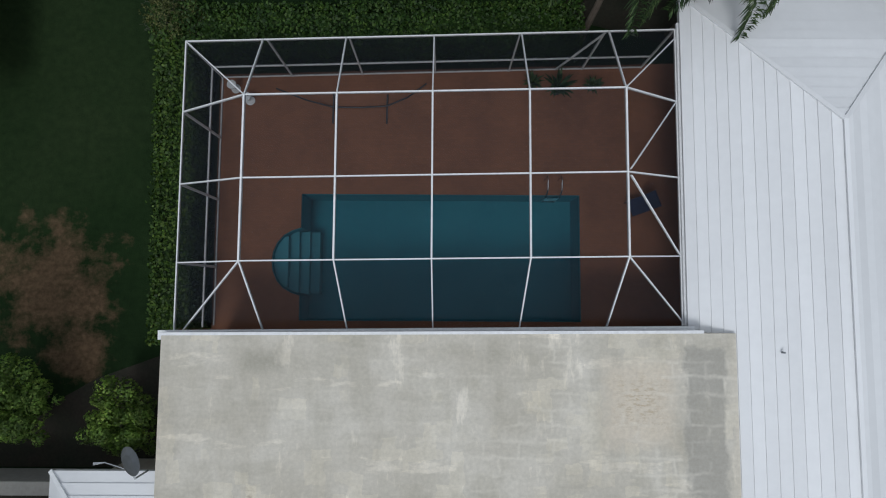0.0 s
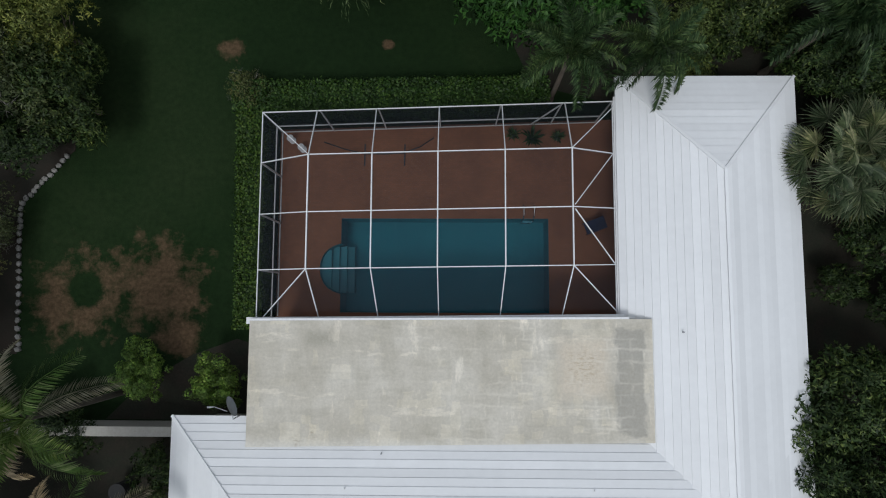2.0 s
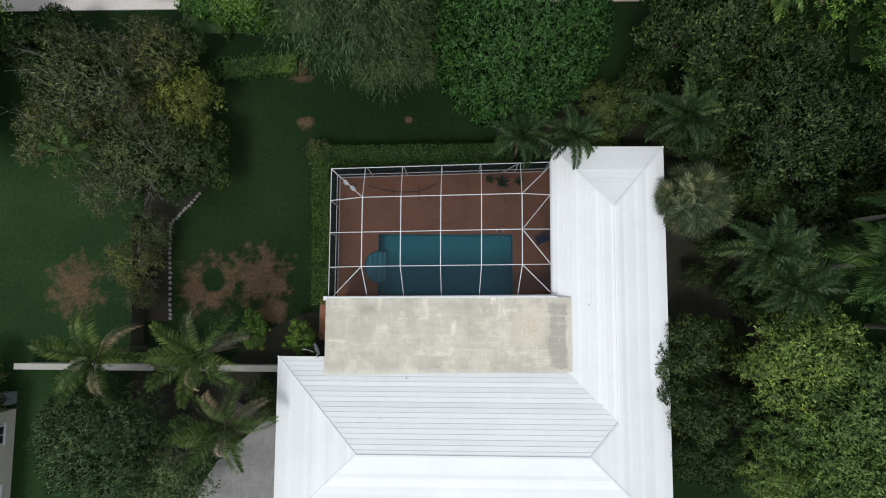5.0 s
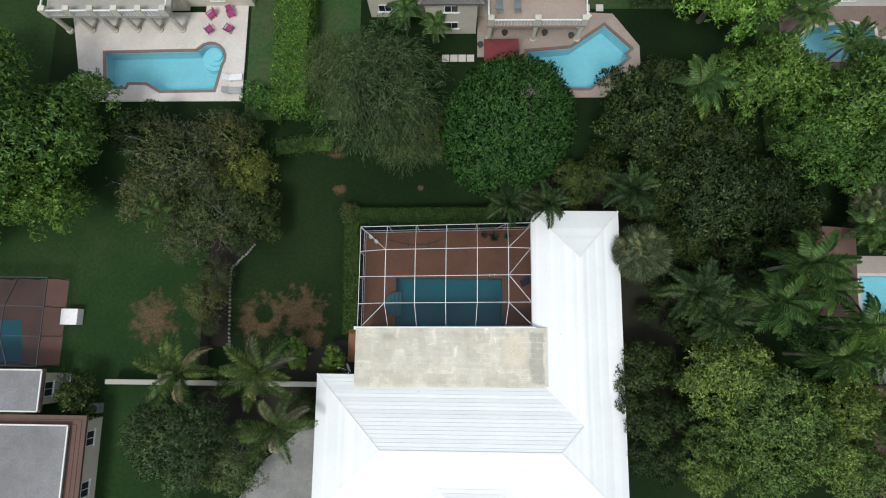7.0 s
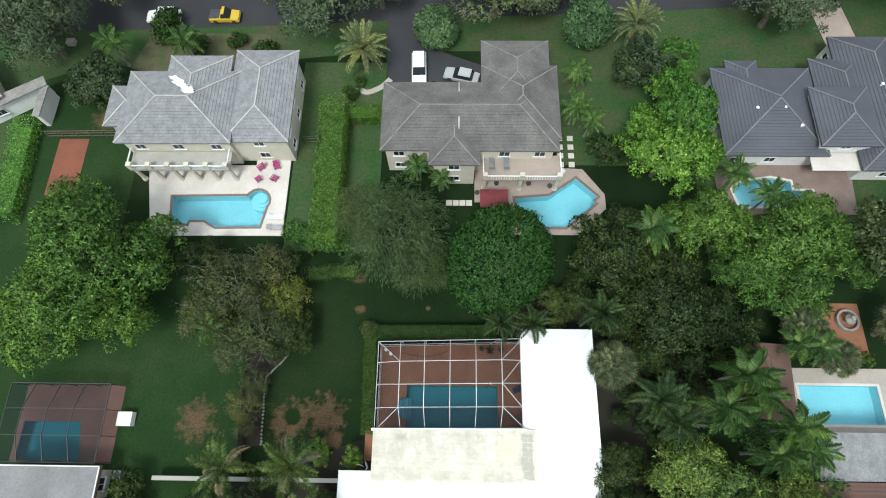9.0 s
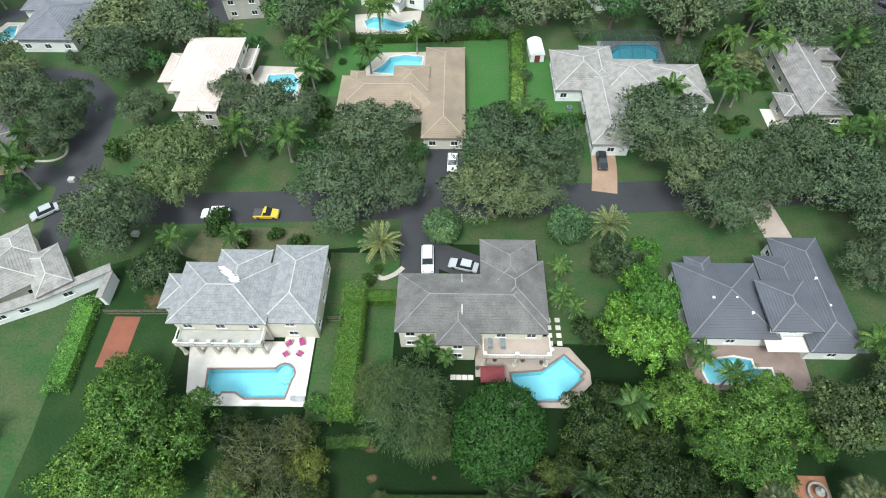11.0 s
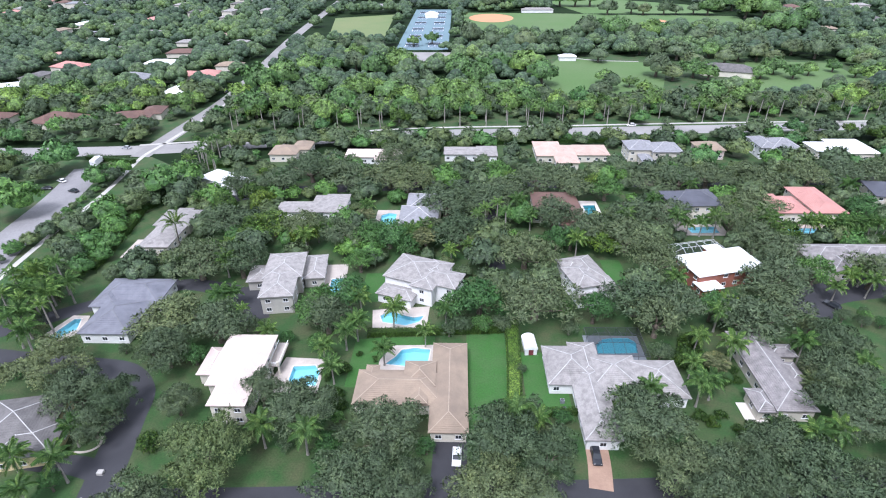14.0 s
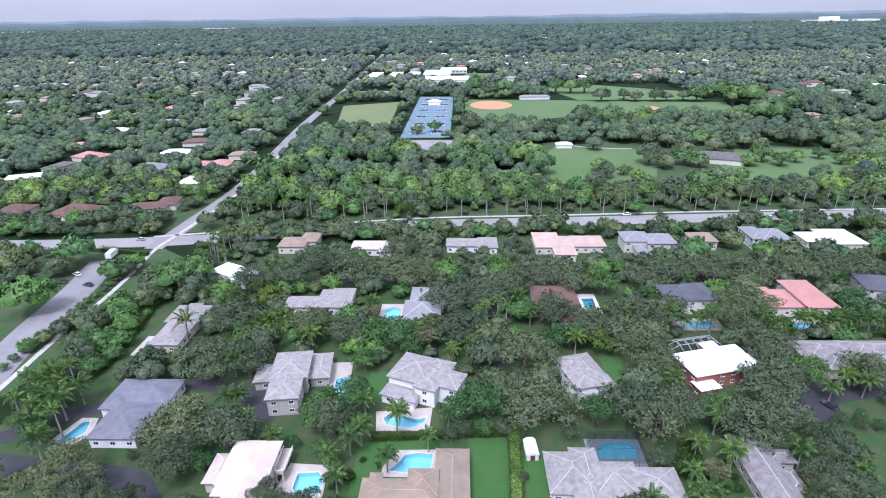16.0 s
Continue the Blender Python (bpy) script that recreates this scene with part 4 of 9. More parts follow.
flat = part("flat_roof", bm, ROOF_COAT, main, "grey stained flat roof with patchy coating")
bm = bmesh.new()
box(bm, -7.9, 7.5, -6.2, -1.75, 0, 3.36)
part("wall", bm, WHITE_WALL, main)
bm = bmesh.new()
beam(bm, (-8.3, -1.3, 3.72), (7.7, -1.16, 3.72), 0.09, 0.2)
part("drip_edge", bm, WHITE_METAL, main, "white metal drip edge")
# a low raised patch in the coating, and the roof's vent pipes
bm = bmesh.new()
for a, b in (((-6.1, -2.9), (-4.5, -2.9)), ((-4.5, -2.76), (-4.5, -1.6)), ((-6.1, -2.76), (-6.1, -1.6))):
    box(bm, min(a[0], b[0]) - 0.08, max(a[0], b[0]) + 0.08, min(a[1], b[1]) - 0.07, max(a[1], b[1]) + 0.07, 3.77, 3.777)
part("roof_patch", bm, surface("pale_roof_coat", (0.64, 0.61, 0.55), (0.53, 0.50, 0.43), 0.9, 0.9, 7.0, grainy=0.15, lo=0.42, hi=0.6), flat, "pale strips of roof coating")
for x, y, z in ((9.75, -1.7, 4.24), (-2.6, -6.75, 3.82), (-4.3, -9.3, 4.85), (-4.0, -8.0, 4.3), (6.0, -8.0, 4.3)):
    bm = bmesh.new()
    bmesh.ops.create_cone(bm, cap_ends=True, segments=12, radius1=0.032, radius2=0.028, depth=0.14, matrix=Matrix.Translation((x, y, z)))
    part("vent_pipe", bm, GREY_PLASTIC if z < 4.25 else WHITE_METAL, main, "small roof vent pipe")

# ---- screened pool enclosure ----
deck = patio("pool_deck", [(-8.35, -1.75), (9.4, -1.75), (9.4, 8.6), (-8.35, 8.05)], [POOL_MAIN], PAVERS, "red-brown clay paver pool deck", 0.02)
swim = pool(POOL_MAIN, 1.5, TEAL_PLASTER, SHADED_WATER, None)
swim["label"] = "rectangular pool with worn teal plaster and a rounded step bay"
for k, front in enumerate((-5.72, -5.38, -5.04, -4.7)):
    bm = bmesh.new()
    rim = [(x, y) for x, y in round_outline(-5.2, 1.05, 1.04 - 0.01 * k, 1.185 - 0.01 * k, 24, 91, 269) if x < front - 0.02]
    prism(bm, rim + [(front, rim[-1][1] - 0.02), (front, rim[0][1] + 0.02)], -1.49 + 0.001 * k, -0.28 - 0.24 * k)
    part("pool_step", bm, STEP_PLASTER, swim, "pale plaster step")
bm = bmesh.new()
for x in (3.75, 4.25):
    tube(bm, [(x, 4.1, 0.02), (x, 4.1, 0.7), (x, 3.95, 0.82), (x, 3.6, 0.75), (x, 3.42, 0.3), (x, 3.42, -0.9)], [0.025] * 6, 6)
for z in (-0.25, -0.55):
    beam(bm, (3.75, 3.42, z), (4.25, 3.42, z), 0.1, 0.03)
ladder = new("pool_ladder", finish("pool_ladder", bm, STEEL))
tagged(ladder, "stainless steel pool ladder at the water's edge", "ladder")

cage = thing("pool_enclosure", 0, 0, 0, 0, "white aluminium pool enclosure with dark insect screen", "enclosure")
CX = (-5.65, -3.02, -0.3, 2.46, 5.2)
X0, X1, ZT, ZR = -8.25, 7.42, 3.0, 4.85
WEST_Y, EAST_Y = (5.62, 3.3, 0.83), (6.05, 3.6, 1.12)


def line(a, b):
    """A line across the cage, which stands a little out of square: y by x."""
    return lambda x: a + (b - a) * (x - X0) / (X1 - X0)


NORTH, SOUTH = line(7.93, 8.42), line(-1.28, -1.1)
ROWS_Y = (line(5.46, 5.86), line(3.08, 3.42), line(0.76, 1.02))


def bar(name, a, b, w=0.038, h=0.08, label=""):
    bm = bmesh.new()
    beam(bm, a, b, w, h)
    return part(name, bm, WHITE_METAL, cage, label)


def node(i, j):
    return (CX[i], ROWS_Y[j](CX[i]), ZR)


for edge in (NORTH, SOUTH):
    bar("rail", (X0, edge(X0), ZT), (X1, edge(X1), ZT))
for x in (X0, X1):
    bar("rail", (x, SOUTH(x), ZT), (x, NORTH(x), ZT))
for i, x in enumerate(CX):
    bar("rafter", node(i, 0), node(i, 2), 0.05, 0.12)
    north, south = x + (-0.14, -0.1, 0.0, 0.05, 0.12)[i], x + (0.14, 0.1, 0.02, -0.08, -0.14)[i]
    bar("rafter", (north, NORTH(north), ZT), node(i, 0))
    bar("rafter", (south, SOUTH(south), ZT), node(i, 2))
for j in range(3):
    bar("purlin", node(0, j), node(4, j))
    bar("purlin", (X0, WEST_Y[j], ZT), node(0, j))
    bar("purlin", node(4, j), (X1, EAST_Y[j], ZT))
bar("hip_bar", (X0, NORTH(X0), ZT), node(0, 0))
bar("hip_bar", (X0 + 0.25, SOUTH(X0), ZT), node(0, 2))
bar("hip_bar", (X1, NORTH(X1) - 0.3, ZT), node(4, 0))
bar("hip_bar", (X1, SOUTH(X1) + 0.2, ZT), node(4, 2))
bar("brace", (X1, EAST_Y[0], ZT), (CX[4] + 0.1, ROWS_Y[1](CX[4]) + 0.1, ZR))
bar("brace", (X1, EAST_Y[2], ZT), (CX[4] + 0.1, ROWS_Y[1](CX[4]) - 0.1, ZR))
for x in (X0, *CX, X1):
    bar("post", (x, NORTH(x), 0.02), (x, NORTH(x), ZT), 0.05, 0.08)
for y in WEST_Y:
    bar("post", (X0, y, 0.02), (X0, y, ZT), 0.05, 0.08)
for z in (0.06, 1.0):
    bar("chair_rail", (X0, NORTH(X0), z), (X1, NORTH(X1), z), 0.05, 0.06)
    bar("chair_rail", (X0, SOUTH(X0), z), (X0, NORTH(X0), z), 0.05, 0.06)
bar("knee_brace", (CX[4] + 0.02, NORTH(CX[4]), 2.9), (CX[4] - 1.0, NORTH(CX[4]) - 0.05, 0.06), 0.05, 0.07)
bar("gutter", (-8.5, -1.36, 3.42), (7.6, -1.15, 3.42), 0.28, 0.14, "white box gutter along the flat roof")
bar("gutter", (7.5, -1.2, 3.06), (7.5, 8.6, 3.06), 0.1, 0.1, "white gutter along the eaves")


def screen_panel(*corners):
    part("screen_panel", mesh_from("screen_panel", [tuple(c) for c in corners], [tuple(range(len(corners)))], SCREEN), None, cage)


for i in range(4):
    a, b = CX[i], CX[i + 1]
    for j in range(2):
        screen_panel(node(i, j), node(i + 1, j), node(i + 1, j + 1), node(i, j + 1))
    screen_panel((a, NORTH(a), ZT), (b, NORTH(b), ZT), node(i + 1, 0), node(i, 0))
    screen_panel(node(i, 2), node(i + 1, 2), (b, SOUTH(b), ZT), (a, SOUTH(a), ZT))
for x, i, side in ((X0, 0, WEST_Y), (X1, 4, EAST_Y)):
    ys, xr = (NORTH(x), *side, SOUTH(x)), CX[i]
    screen_panel((x, ys[0], ZT), node(i, 0), (xr, NORTH(xr), ZT))
    screen_panel((x, ys[4], ZT), node(i, 2), (xr, SOUTH(xr), ZT))
    screen_panel((x, ys[0], ZT), node(i, 0), (x, ys[1], ZT))
    screen_panel((x, ys[1], ZT), node(i, 0), node(i, 1), (x, ys[2], ZT))
    screen_panel((x, ys[2], ZT), node(i, 1), node(i, 2), (x, ys[3], ZT))
    screen_panel((x, ys[3], ZT), node(i, 2), (x, ys[4], ZT))
xs = (X0, *CX, X1)
for a, b in zip(xs, xs[1:]):
    screen_panel((a, NORTH(a), 0.05), (b, NORTH(b), 0.05), (b, NORTH(b), ZT), (a, NORTH(a), ZT))
ys = (NORTH(X0), *WEST_Y, SOUTH(X0))
for a, b in zip(ys, ys[1:]):
    screen_panel((X0, a, 0.05), (X0, b, 0.05), (X0, b, ZT), (X0, a, ZT))

# hammock frame, potted plants and loose seats on the deck
hammock = thing("hammock_stand", 0, 0, 0.02, 0, "dark steel hammock stand without its hammock", "hammock stand")
bm = bmesh.new()
tube(bm, [(-5.9, 7.1, 1.15), (-5.0, 6.93, 0.45), (-4.1, 6.8, 0.08), (-3.1, 6.8, 0.05), (-2.1, 6.85, 0.08), (-1.3, 7.05, 0.45), (-0.6, 7.3, 1.15)], [0.03] * 7, 7)
part("frame_tube", bm, DARK_METAL, hammock)
for x in (-4.1, -2.1):
    bm = bmesh.new()
    beam(bm, (x, 6.2, 0.03), (x + 0.02, 7.3, 0.03), 0.06, 0.06)
    part("foot", bm, DARK_METAL, hammock)


def potted_plant(x, y, size, pot_mat, label):
    root = thing("potted_plant", x, y, 0.02, 0, label, "plant")
    bm = bmesh.new()
    tube(bm, [(0, 0, 0), (0, 0, 0.3 * size), (0, 0, 0.36 * size), (0, 0, 0.3 * size)], [0.18 * size, 0.25 * size, 0.27 * size, 0.22 * size], 14)
    part("pot", bm, pot_mat, root)
    g = random.Random(int(x * 10))
    bm = bmesh.new()
    for k in range(70):
        t, out = g.uniform(0, 6.28), g.uniform(0.2, 0.75) * size
        p = Vector((0, 0, 0.3 * size))
        q = Vector((out * math.cos(t), out * math.sin(t), size * g.uniform(0.5, 1.0)))
        side = Vector((-math.sin(t), math.cos(t), 0)) * 0.05 * size
        bm.faces.new([bm.verts.new(v) for v in (p, p.lerp(q, 0.6) + side + Vector((0, 0, 0.1)), q, p.lerp(q, 0.6) - side + Vector((0, 0, 0.1)))])
    part("leaves", bm, LEAF_QUEEN, root)


potted_plant(4.2, 7.5, 0.95, DARK_METAL, "leafy plant in a dark round pot")
potted_plant(3.3, 7.7, 0.65, DARK_METAL, "small leafy plant in a dark pot")
potted_plant(5.5, 7.6, 0.6, GREY_PLASTIC, "small leafy plant in a grey pot")
for x, y in ((-7.75, 7.5), (-7.2, 7.05)):
    stool = thing("side_table", x, y, 0.02, 0, "small round white side table", "table", "white side tables")
    bm = bmesh.new()
    tube(bm, [(0, 0, 0.44), (0, 0, 0.445), (0, 0, 0.475), (0, 0, 0.48)], [0.14, 0.17, 0.17, 0.14], 20)
    part("tabletop", bm, WHITE_METAL, stool)
    bm = bmesh.new()
    tube(bm, [(0, 0, 0), (0, 0, 0.02), (0, 0, 0.05), (0, 0, 0.45)], [0.18, 0.18, 0.03, 0.025], 12)
    part("pedestal", bm, WHITE_METAL, stool)
chair = thing("deck_chair", 7.05, 3.1, 0.02, -70, "dark blue deck chair under the eaves", "chair")
bm = bmesh.new()
box(bm, -0.3, 0.3, -0.3, 0.3, 0.36, 0.42)
part("seat", bm, NAVY, chair)
bm = bmesh.new()
beam(bm, (0, 0.3, 0.4), (0, 0.55, 1.0), 0.6, 0.05)
part("backrest", bm, NAVY, chair)
for x in (-0.27, 0.27):
    for y in (-0.27, 0.27):
        bm = bmesh.new()
        beam(bm, (x, y, 0), (x, y, 0.36), 0.03, 0.03)
        part("leg", bm, DARK_METAL, chair)

# satellite dish at the corner of the flat roof
dish = thing("satellite_dish", -8.75, -4.9, 3.2, 0, "grey satellite dish on a pole by the roof", "dish")
bm = bmesh.new()
tube(bm, [(0, -0.5, 0), (0, -0.5, 0.7), (0.1, -0.2, 1.1)], [0.03, 0.03, 0.03], 7)
part("pole", bm, STEEL, dish)
bm = bmesh.new()
bmesh.ops.create_uvsphere(bm, u_segments=20, v_segments=12, radius=0.9)
bmesh.ops.delete(bm, geom=[v for v in bm.verts if v.co.z > -0.66], context="VERTS")
bmesh.ops.transform(bm, matrix=pose(0.05, 0.1, 1.15, 0, 86, 24) @ Matrix.Translation((0, 0, 0.75)) @ Matrix.Diagonal((0.75, 0.95, 0.9, 1)), verts=bm.verts)
part("reflector", bm, GREY_PLASTIC, dish)
bm = bmesh.new()
tube(bm, [(-0.1, -0.1, 1.1), (-0.6, 0.1, 1.2), (-0.85, 0.1, 1.3)], [0.02, 0.02, 0.05], 6)
part("feed_arm", bm, STEEL, dish)

# low stone edging of the planting bed, laid stone by stone
edging = thing("stone_edging", 0, 0, 0, 0, "low edging of pale stones along the lawn", "edging")
rng = random.Random(4)
stone_meshes = []
for k in range(5):
    bm = bmesh.new()
    bmesh.ops.create_icosphere(bm, subdivisions=1, radius=0.17)
    for v in bm.verts:
        v.co = Vector((v.co.x * 0.8, v.co.y * 1.0, v.co.z * 0.7)) * rng.uniform(0.85, 1.15)
    stone_meshes.append(finish("stone", bm, STONE))
path = curve_path([(-19.0, 6.9), (-19.9, 5.8), (-20.5, 5.2), (-20.9, 4.7), (-21.35, 3.9), (-21.2, 0.5), (-21.0, -3.2)], 20)
walked = 0.0
for a, b in zip(path, path[1:]):
    walked += (Vector(b) - Vector(a)).length
    if walked > 0.26:
        walked = 0.0
        s = part("stone", stone_meshes[rng.randrange(5)], None, edging)
        s.matrix_basis = pose(b[0] + rng.uniform(-0.03, 0.03), b[1], 0.08, 0, 0, rng.uniform(0, 360))
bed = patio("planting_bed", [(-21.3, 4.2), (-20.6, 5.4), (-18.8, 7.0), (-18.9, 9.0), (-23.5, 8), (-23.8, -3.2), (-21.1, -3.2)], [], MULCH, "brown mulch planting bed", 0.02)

# old board fence behind the bed
old_boards = surface("weathered_boards", (0.06, 0.052, 0.04), (0.03, 0.033, 0.022), 0.95, 1.5, 9.0, grainy=0.4)
board_fence = thing("fence", 0, 0, 0, 0, "old dark weathered board fence behind the planting bed", "fence", kind="structure")
board_meshes = []
for k in range(4):
    bm = bmesh.new()
    box(bm, -0.011, 0.011, -0.068, 0.068, 0, 1.74 + 0.03 * k)
    bmesh.ops.bevel(bm, geom=list(bm.edges), offset=0.004, segments=1, affect="EDGES")
    board_meshes.append(finish("board", bm, old_boards))
for k in range(66):
    b = part("board", board_meshes[rng.randrange(4)], None, board_fence)
    b.matrix_basis = pose(-23.26 + 0.004 * k + rng.uniform(-0.006, 0.006), 4.7 - 0.148 * k, 0, 0, rng.uniform(-1, 1), 0)
for z in (0.35, 1.4):
    bm = bmesh.new()
    beam(bm, (-23.32, 4.75, z), (-23.06, -5.1, z), 0.04, 0.09)
    part("rail", bm, old_boards, board_fence)
for k in range(6):
    bm = bmesh.new()
    box(bm, -23.42 + 0.05 * k, -23.33 + 0.05 * k, 4.6 - 1.9 * k, 4.69 - 1.9 * k, 0, 1.7)
    part("post", bm, old_boards, board_fence)

# garden wall running west from the house, concrete yard and paving beside it
bm = bmesh.new()
box(bm, -31.6, -11.7, -6.6, -6.36, 0, 1.55)
box(bm, -31.65, -11.65, -6.7, -6.26, 1.55, 1.66)
garden_wall = new("garden_wall", finish("garden_wall", bm, GREY_WALL))
tagged(garden_wall, "weathered pale garden wall running from the house", "wall", kind="structure")
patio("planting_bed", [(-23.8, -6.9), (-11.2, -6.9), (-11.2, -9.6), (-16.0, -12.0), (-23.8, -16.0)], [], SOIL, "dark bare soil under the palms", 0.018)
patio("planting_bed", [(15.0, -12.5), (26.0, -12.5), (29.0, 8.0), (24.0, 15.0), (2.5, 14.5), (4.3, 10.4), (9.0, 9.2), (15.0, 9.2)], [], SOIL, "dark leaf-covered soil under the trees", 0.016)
patio("concrete_yard", [(-12.0, -9.8), (-13.6, -10.6), (-17.0, -13.5), (-20.5, -19), (-12.0, -26)], [], surface("old_concrete", (0.25, 0.245, 0.235), (0.16, 0.155, 0.15), 0.92, 0.5, 6.0, grainy=0.2), "stained grey concrete yard", 0.03)
patio("brick_path", rect(-9.6, -8.3, -4.5, -1.4), [], PAVERS, "red-brown brick path beside the house", 0.025)
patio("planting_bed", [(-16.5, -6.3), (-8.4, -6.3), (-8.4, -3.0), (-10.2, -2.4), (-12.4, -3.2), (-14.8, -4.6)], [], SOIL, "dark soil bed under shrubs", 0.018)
bm = bmesh.new()
tube(bm, [(-15.2, -9.4, 0.0), (-15.2, -9.4, 0.9), (-15.2, -9.4, 1.0)], [0.33, 0.38, 0.4], 12)
tagged(new("rubbish_bin", finish("rubbish_bin", bm, RUBBER)), "dark round rubbish bin on the yard", "bin")


# ---- neighbouring houses ----
PALE_CAP = surface("pale_mortar", (0.46, 0.45, 0.435), (0.3, 0.295, 0.285), 0.9, 0.8, 6.0)
SLATE_CAP = surface("pale_slate_cap", (0.17, 0.17, 0.185), (0.12, 0.12, 0.13), 0.7, 0.8, 6.0)
DULL_CAP = surface("dull_mortar", (0.25, 0.24, 0.235), (0.15, 0.145, 0.14), 0.9, 1.2, 6.0)
TAN_CAP = surface("tan_cap", (0.36, 0.29, 0.22), (0.29, 0.23, 0.18), 0.85, 0.8, 6.0)
PINK_CAP = surface("pink_cap", (0.72, 0.64, 0.6), (0.64, 0.57, 0.53), 0.85, 0.8, 6.0)
DULL_ROOF = surface("dull_grey_roof", (0.24, 0.235, 0.245), (0.17, 0.165, 0.17), 0.85, 0.4, 5.0, grainy=0.2)
def placed_house(label, rz, at, wings, roof_mat, wall_mat, caps=None, **more):
    """A house whose wings are given on the plan when it stands square, else from its middle."""
    if not rz:
        wings = [(x0 - at[0], x1 - at[0], y0 - at[1], y1 - at[1], e) for x0, x1, y0, y1, e in wings]
    return house(label, at[0], at[1], rz, wings, roof_mat, wall_mat, caps, **more)


GREYISH_TILE = surface("greyish_tile", (0.25, 0.23, 0.225), (0.14, 0.13, 0.128), 0.85, 0.6, 4.0, grainy=0.3)
WHITE_CAP = surface("white_mortar", (0.6, 0.59, 0.57), (0.42, 0.41, 0.4), 0.9, 0.8, 6.0)
house_a = placed_house("two-storey house with pale grey weathered tile roofs", 0, (-31, 36), [(-41.5, -27.2, 31.2, 41.7, 6.1), (-36.7, -28.6, 34.5, 44.1, 6.12), (-28.5, -20.3, 31.7, 45.4, 5.6), (-44.0, -38.0, 34.1, 40.1, 5.2)], GREY_TILE, CREAM_WALL, PALE_CAP, step=0.36)
house_b = placed_house("two-storey house with dark grey-brown tile roofs", 0, (1.9, 37), [(-9.0, 12.6, 30.4, 40.2, 6.0), (3.4, 12.9, 32.0, 42.7, 6.02), (3.3, 12.0, 36.0, 46.7, 5.92), (-3.1, 3.0, 28.5, 36.0, 5.9)], BROWN_GREY_TILE, CREAM_WALL, DULL_CAP, step=0.36, pitch=0.48, cap_wide=0.13)
house_c = placed_house("house with slate-blue ribbed tile roofs", 0, (46, 39), [(33.5, 46.4, 31.4, 44.5, 3.4), (35.6, 39.8, 40.0, 45.7, 3.38), (49.9, 57.9, 29.4, 49.6, 3.42), (46.6, 53.0, 36.5, 46.0, 3.36), (44.3, 51.6, 31.7, 40.2, 5.2)], SLATE_TILE, WHITE_WALL, SLATE_CAP, step=0.36, pitch=0.46)
placed_house("cream house with faded pale roofs set at an angle", 37, (-72, 40), [(4.1, 9.6, -7.5, 1.4, 3.4), (-9.0, 6.0, -4.5, 6.0, 3.5), (-9.0, -1.0, 0.0, 13.0, 3.5), (1.0, 6.5, 1.0, 8.5, 3.3)], PALE_TILE, CREAM_WALL, PALE_CAP)
house_e = house("low house with flat grey roofs beside a screened pool", -39, -12.5, 0, [(-9.0, 2.6, 3.4, 7.2, 3.0), (-1.6, 7.0, -10.0, 3.2, 3.1)], BROWN_TILE, CREAM_WALL, pitch=0.1)
house_f = house("low house with brown tiles and a grey flat roof", 46, -6, 0, [(-9.6, 8, -12.0, 0.2, 3.0)], BROWN_TILE, CREAM_WALL)
bm = bmesh.new()
box(bm, -8.6, 8.0, 0.3, 5.0, 2.7, 2.95)
part("flat_roof", bm, GREY_TILE, house_f, "weathered grey flat roof")
bm = bmesh.new()
box(bm, -8.2, 7.6, 0.3, 4.6, 0.0, 2.7)
part("wall", bm, CREAM_WALL, house_f)
house("brown tiled shelter beside a pool", 34.8, 4.3, -4, [(-2.2, 2.0, -4.2, 4.0, 2.6)], BROWN_TILE, CREAM_WALL, windows=False)
house_g = placed_house("two-storey house with faded pink tile roofs", 0, (-51.5, 87), [(-57.3, -45.4, 85.0, 99.2, 6.2), (-54.2, -45.8, 75.8, 90.0, 6.2), (-62.0, -56.0, 87.9, 97.6, 3.4), (-57.0, -52.0, 82.0, 92.0, 5.9)], PINK_TILE, CREAM_WALL, PINK_CAP, step=0.5, pitch=0.36)
placed_house("one-storey house with tan tile roofs", 0, (-7, 86), [(-24.2, -4.0, 79.6, 90.5, 3.3), (-7.1, 1.3, 72.1, 100.3, 3.35), (-22.6, -19.4, 87.0, 92.2, 3.25), (-13.4, -6.0, 84.4, 92.6, 4.3), (-11.4, -7.6, 79.4, 87.6, 4.0)], TAN_TILE, CREAM_WALL, TAN_CAP, step=0.42)
placed_house("one-storey house with pale weathered roofs and a pool cage", 0, (33, 87), [(19.5, 31.6, 86.4, 99.8, 3.3), (26.0, 32.8, 88.0, 101.3, 3.28), (24.8, 32.6, 70.8, 92.0, 3.32), (28.5, 41.0, 84.6, 96.6, 3.34), (38.5, 50.3, 82.6, 94.9, 3.36), (33.8, 38.8, 79.0, 88.0, 3.3)], PALE_TILE, WHITE_WALL, PALE_CAP, step=0.42)
placed_house("long house with weathered grey-brown roof", 0, (71.5, 92.5), [(66.9, 76.0, 79.2, 106.0, 3.6), (74.0, 80.6, 96.7, 101.4, 3.4), (74.5, 78.5, 88.0, 95.0, 3.3), (63.2, 68.0, 79.4, 86.6, 2.9)], GREYISH_TILE, CREAM_WALL, PALE_CAP, step=0.42)
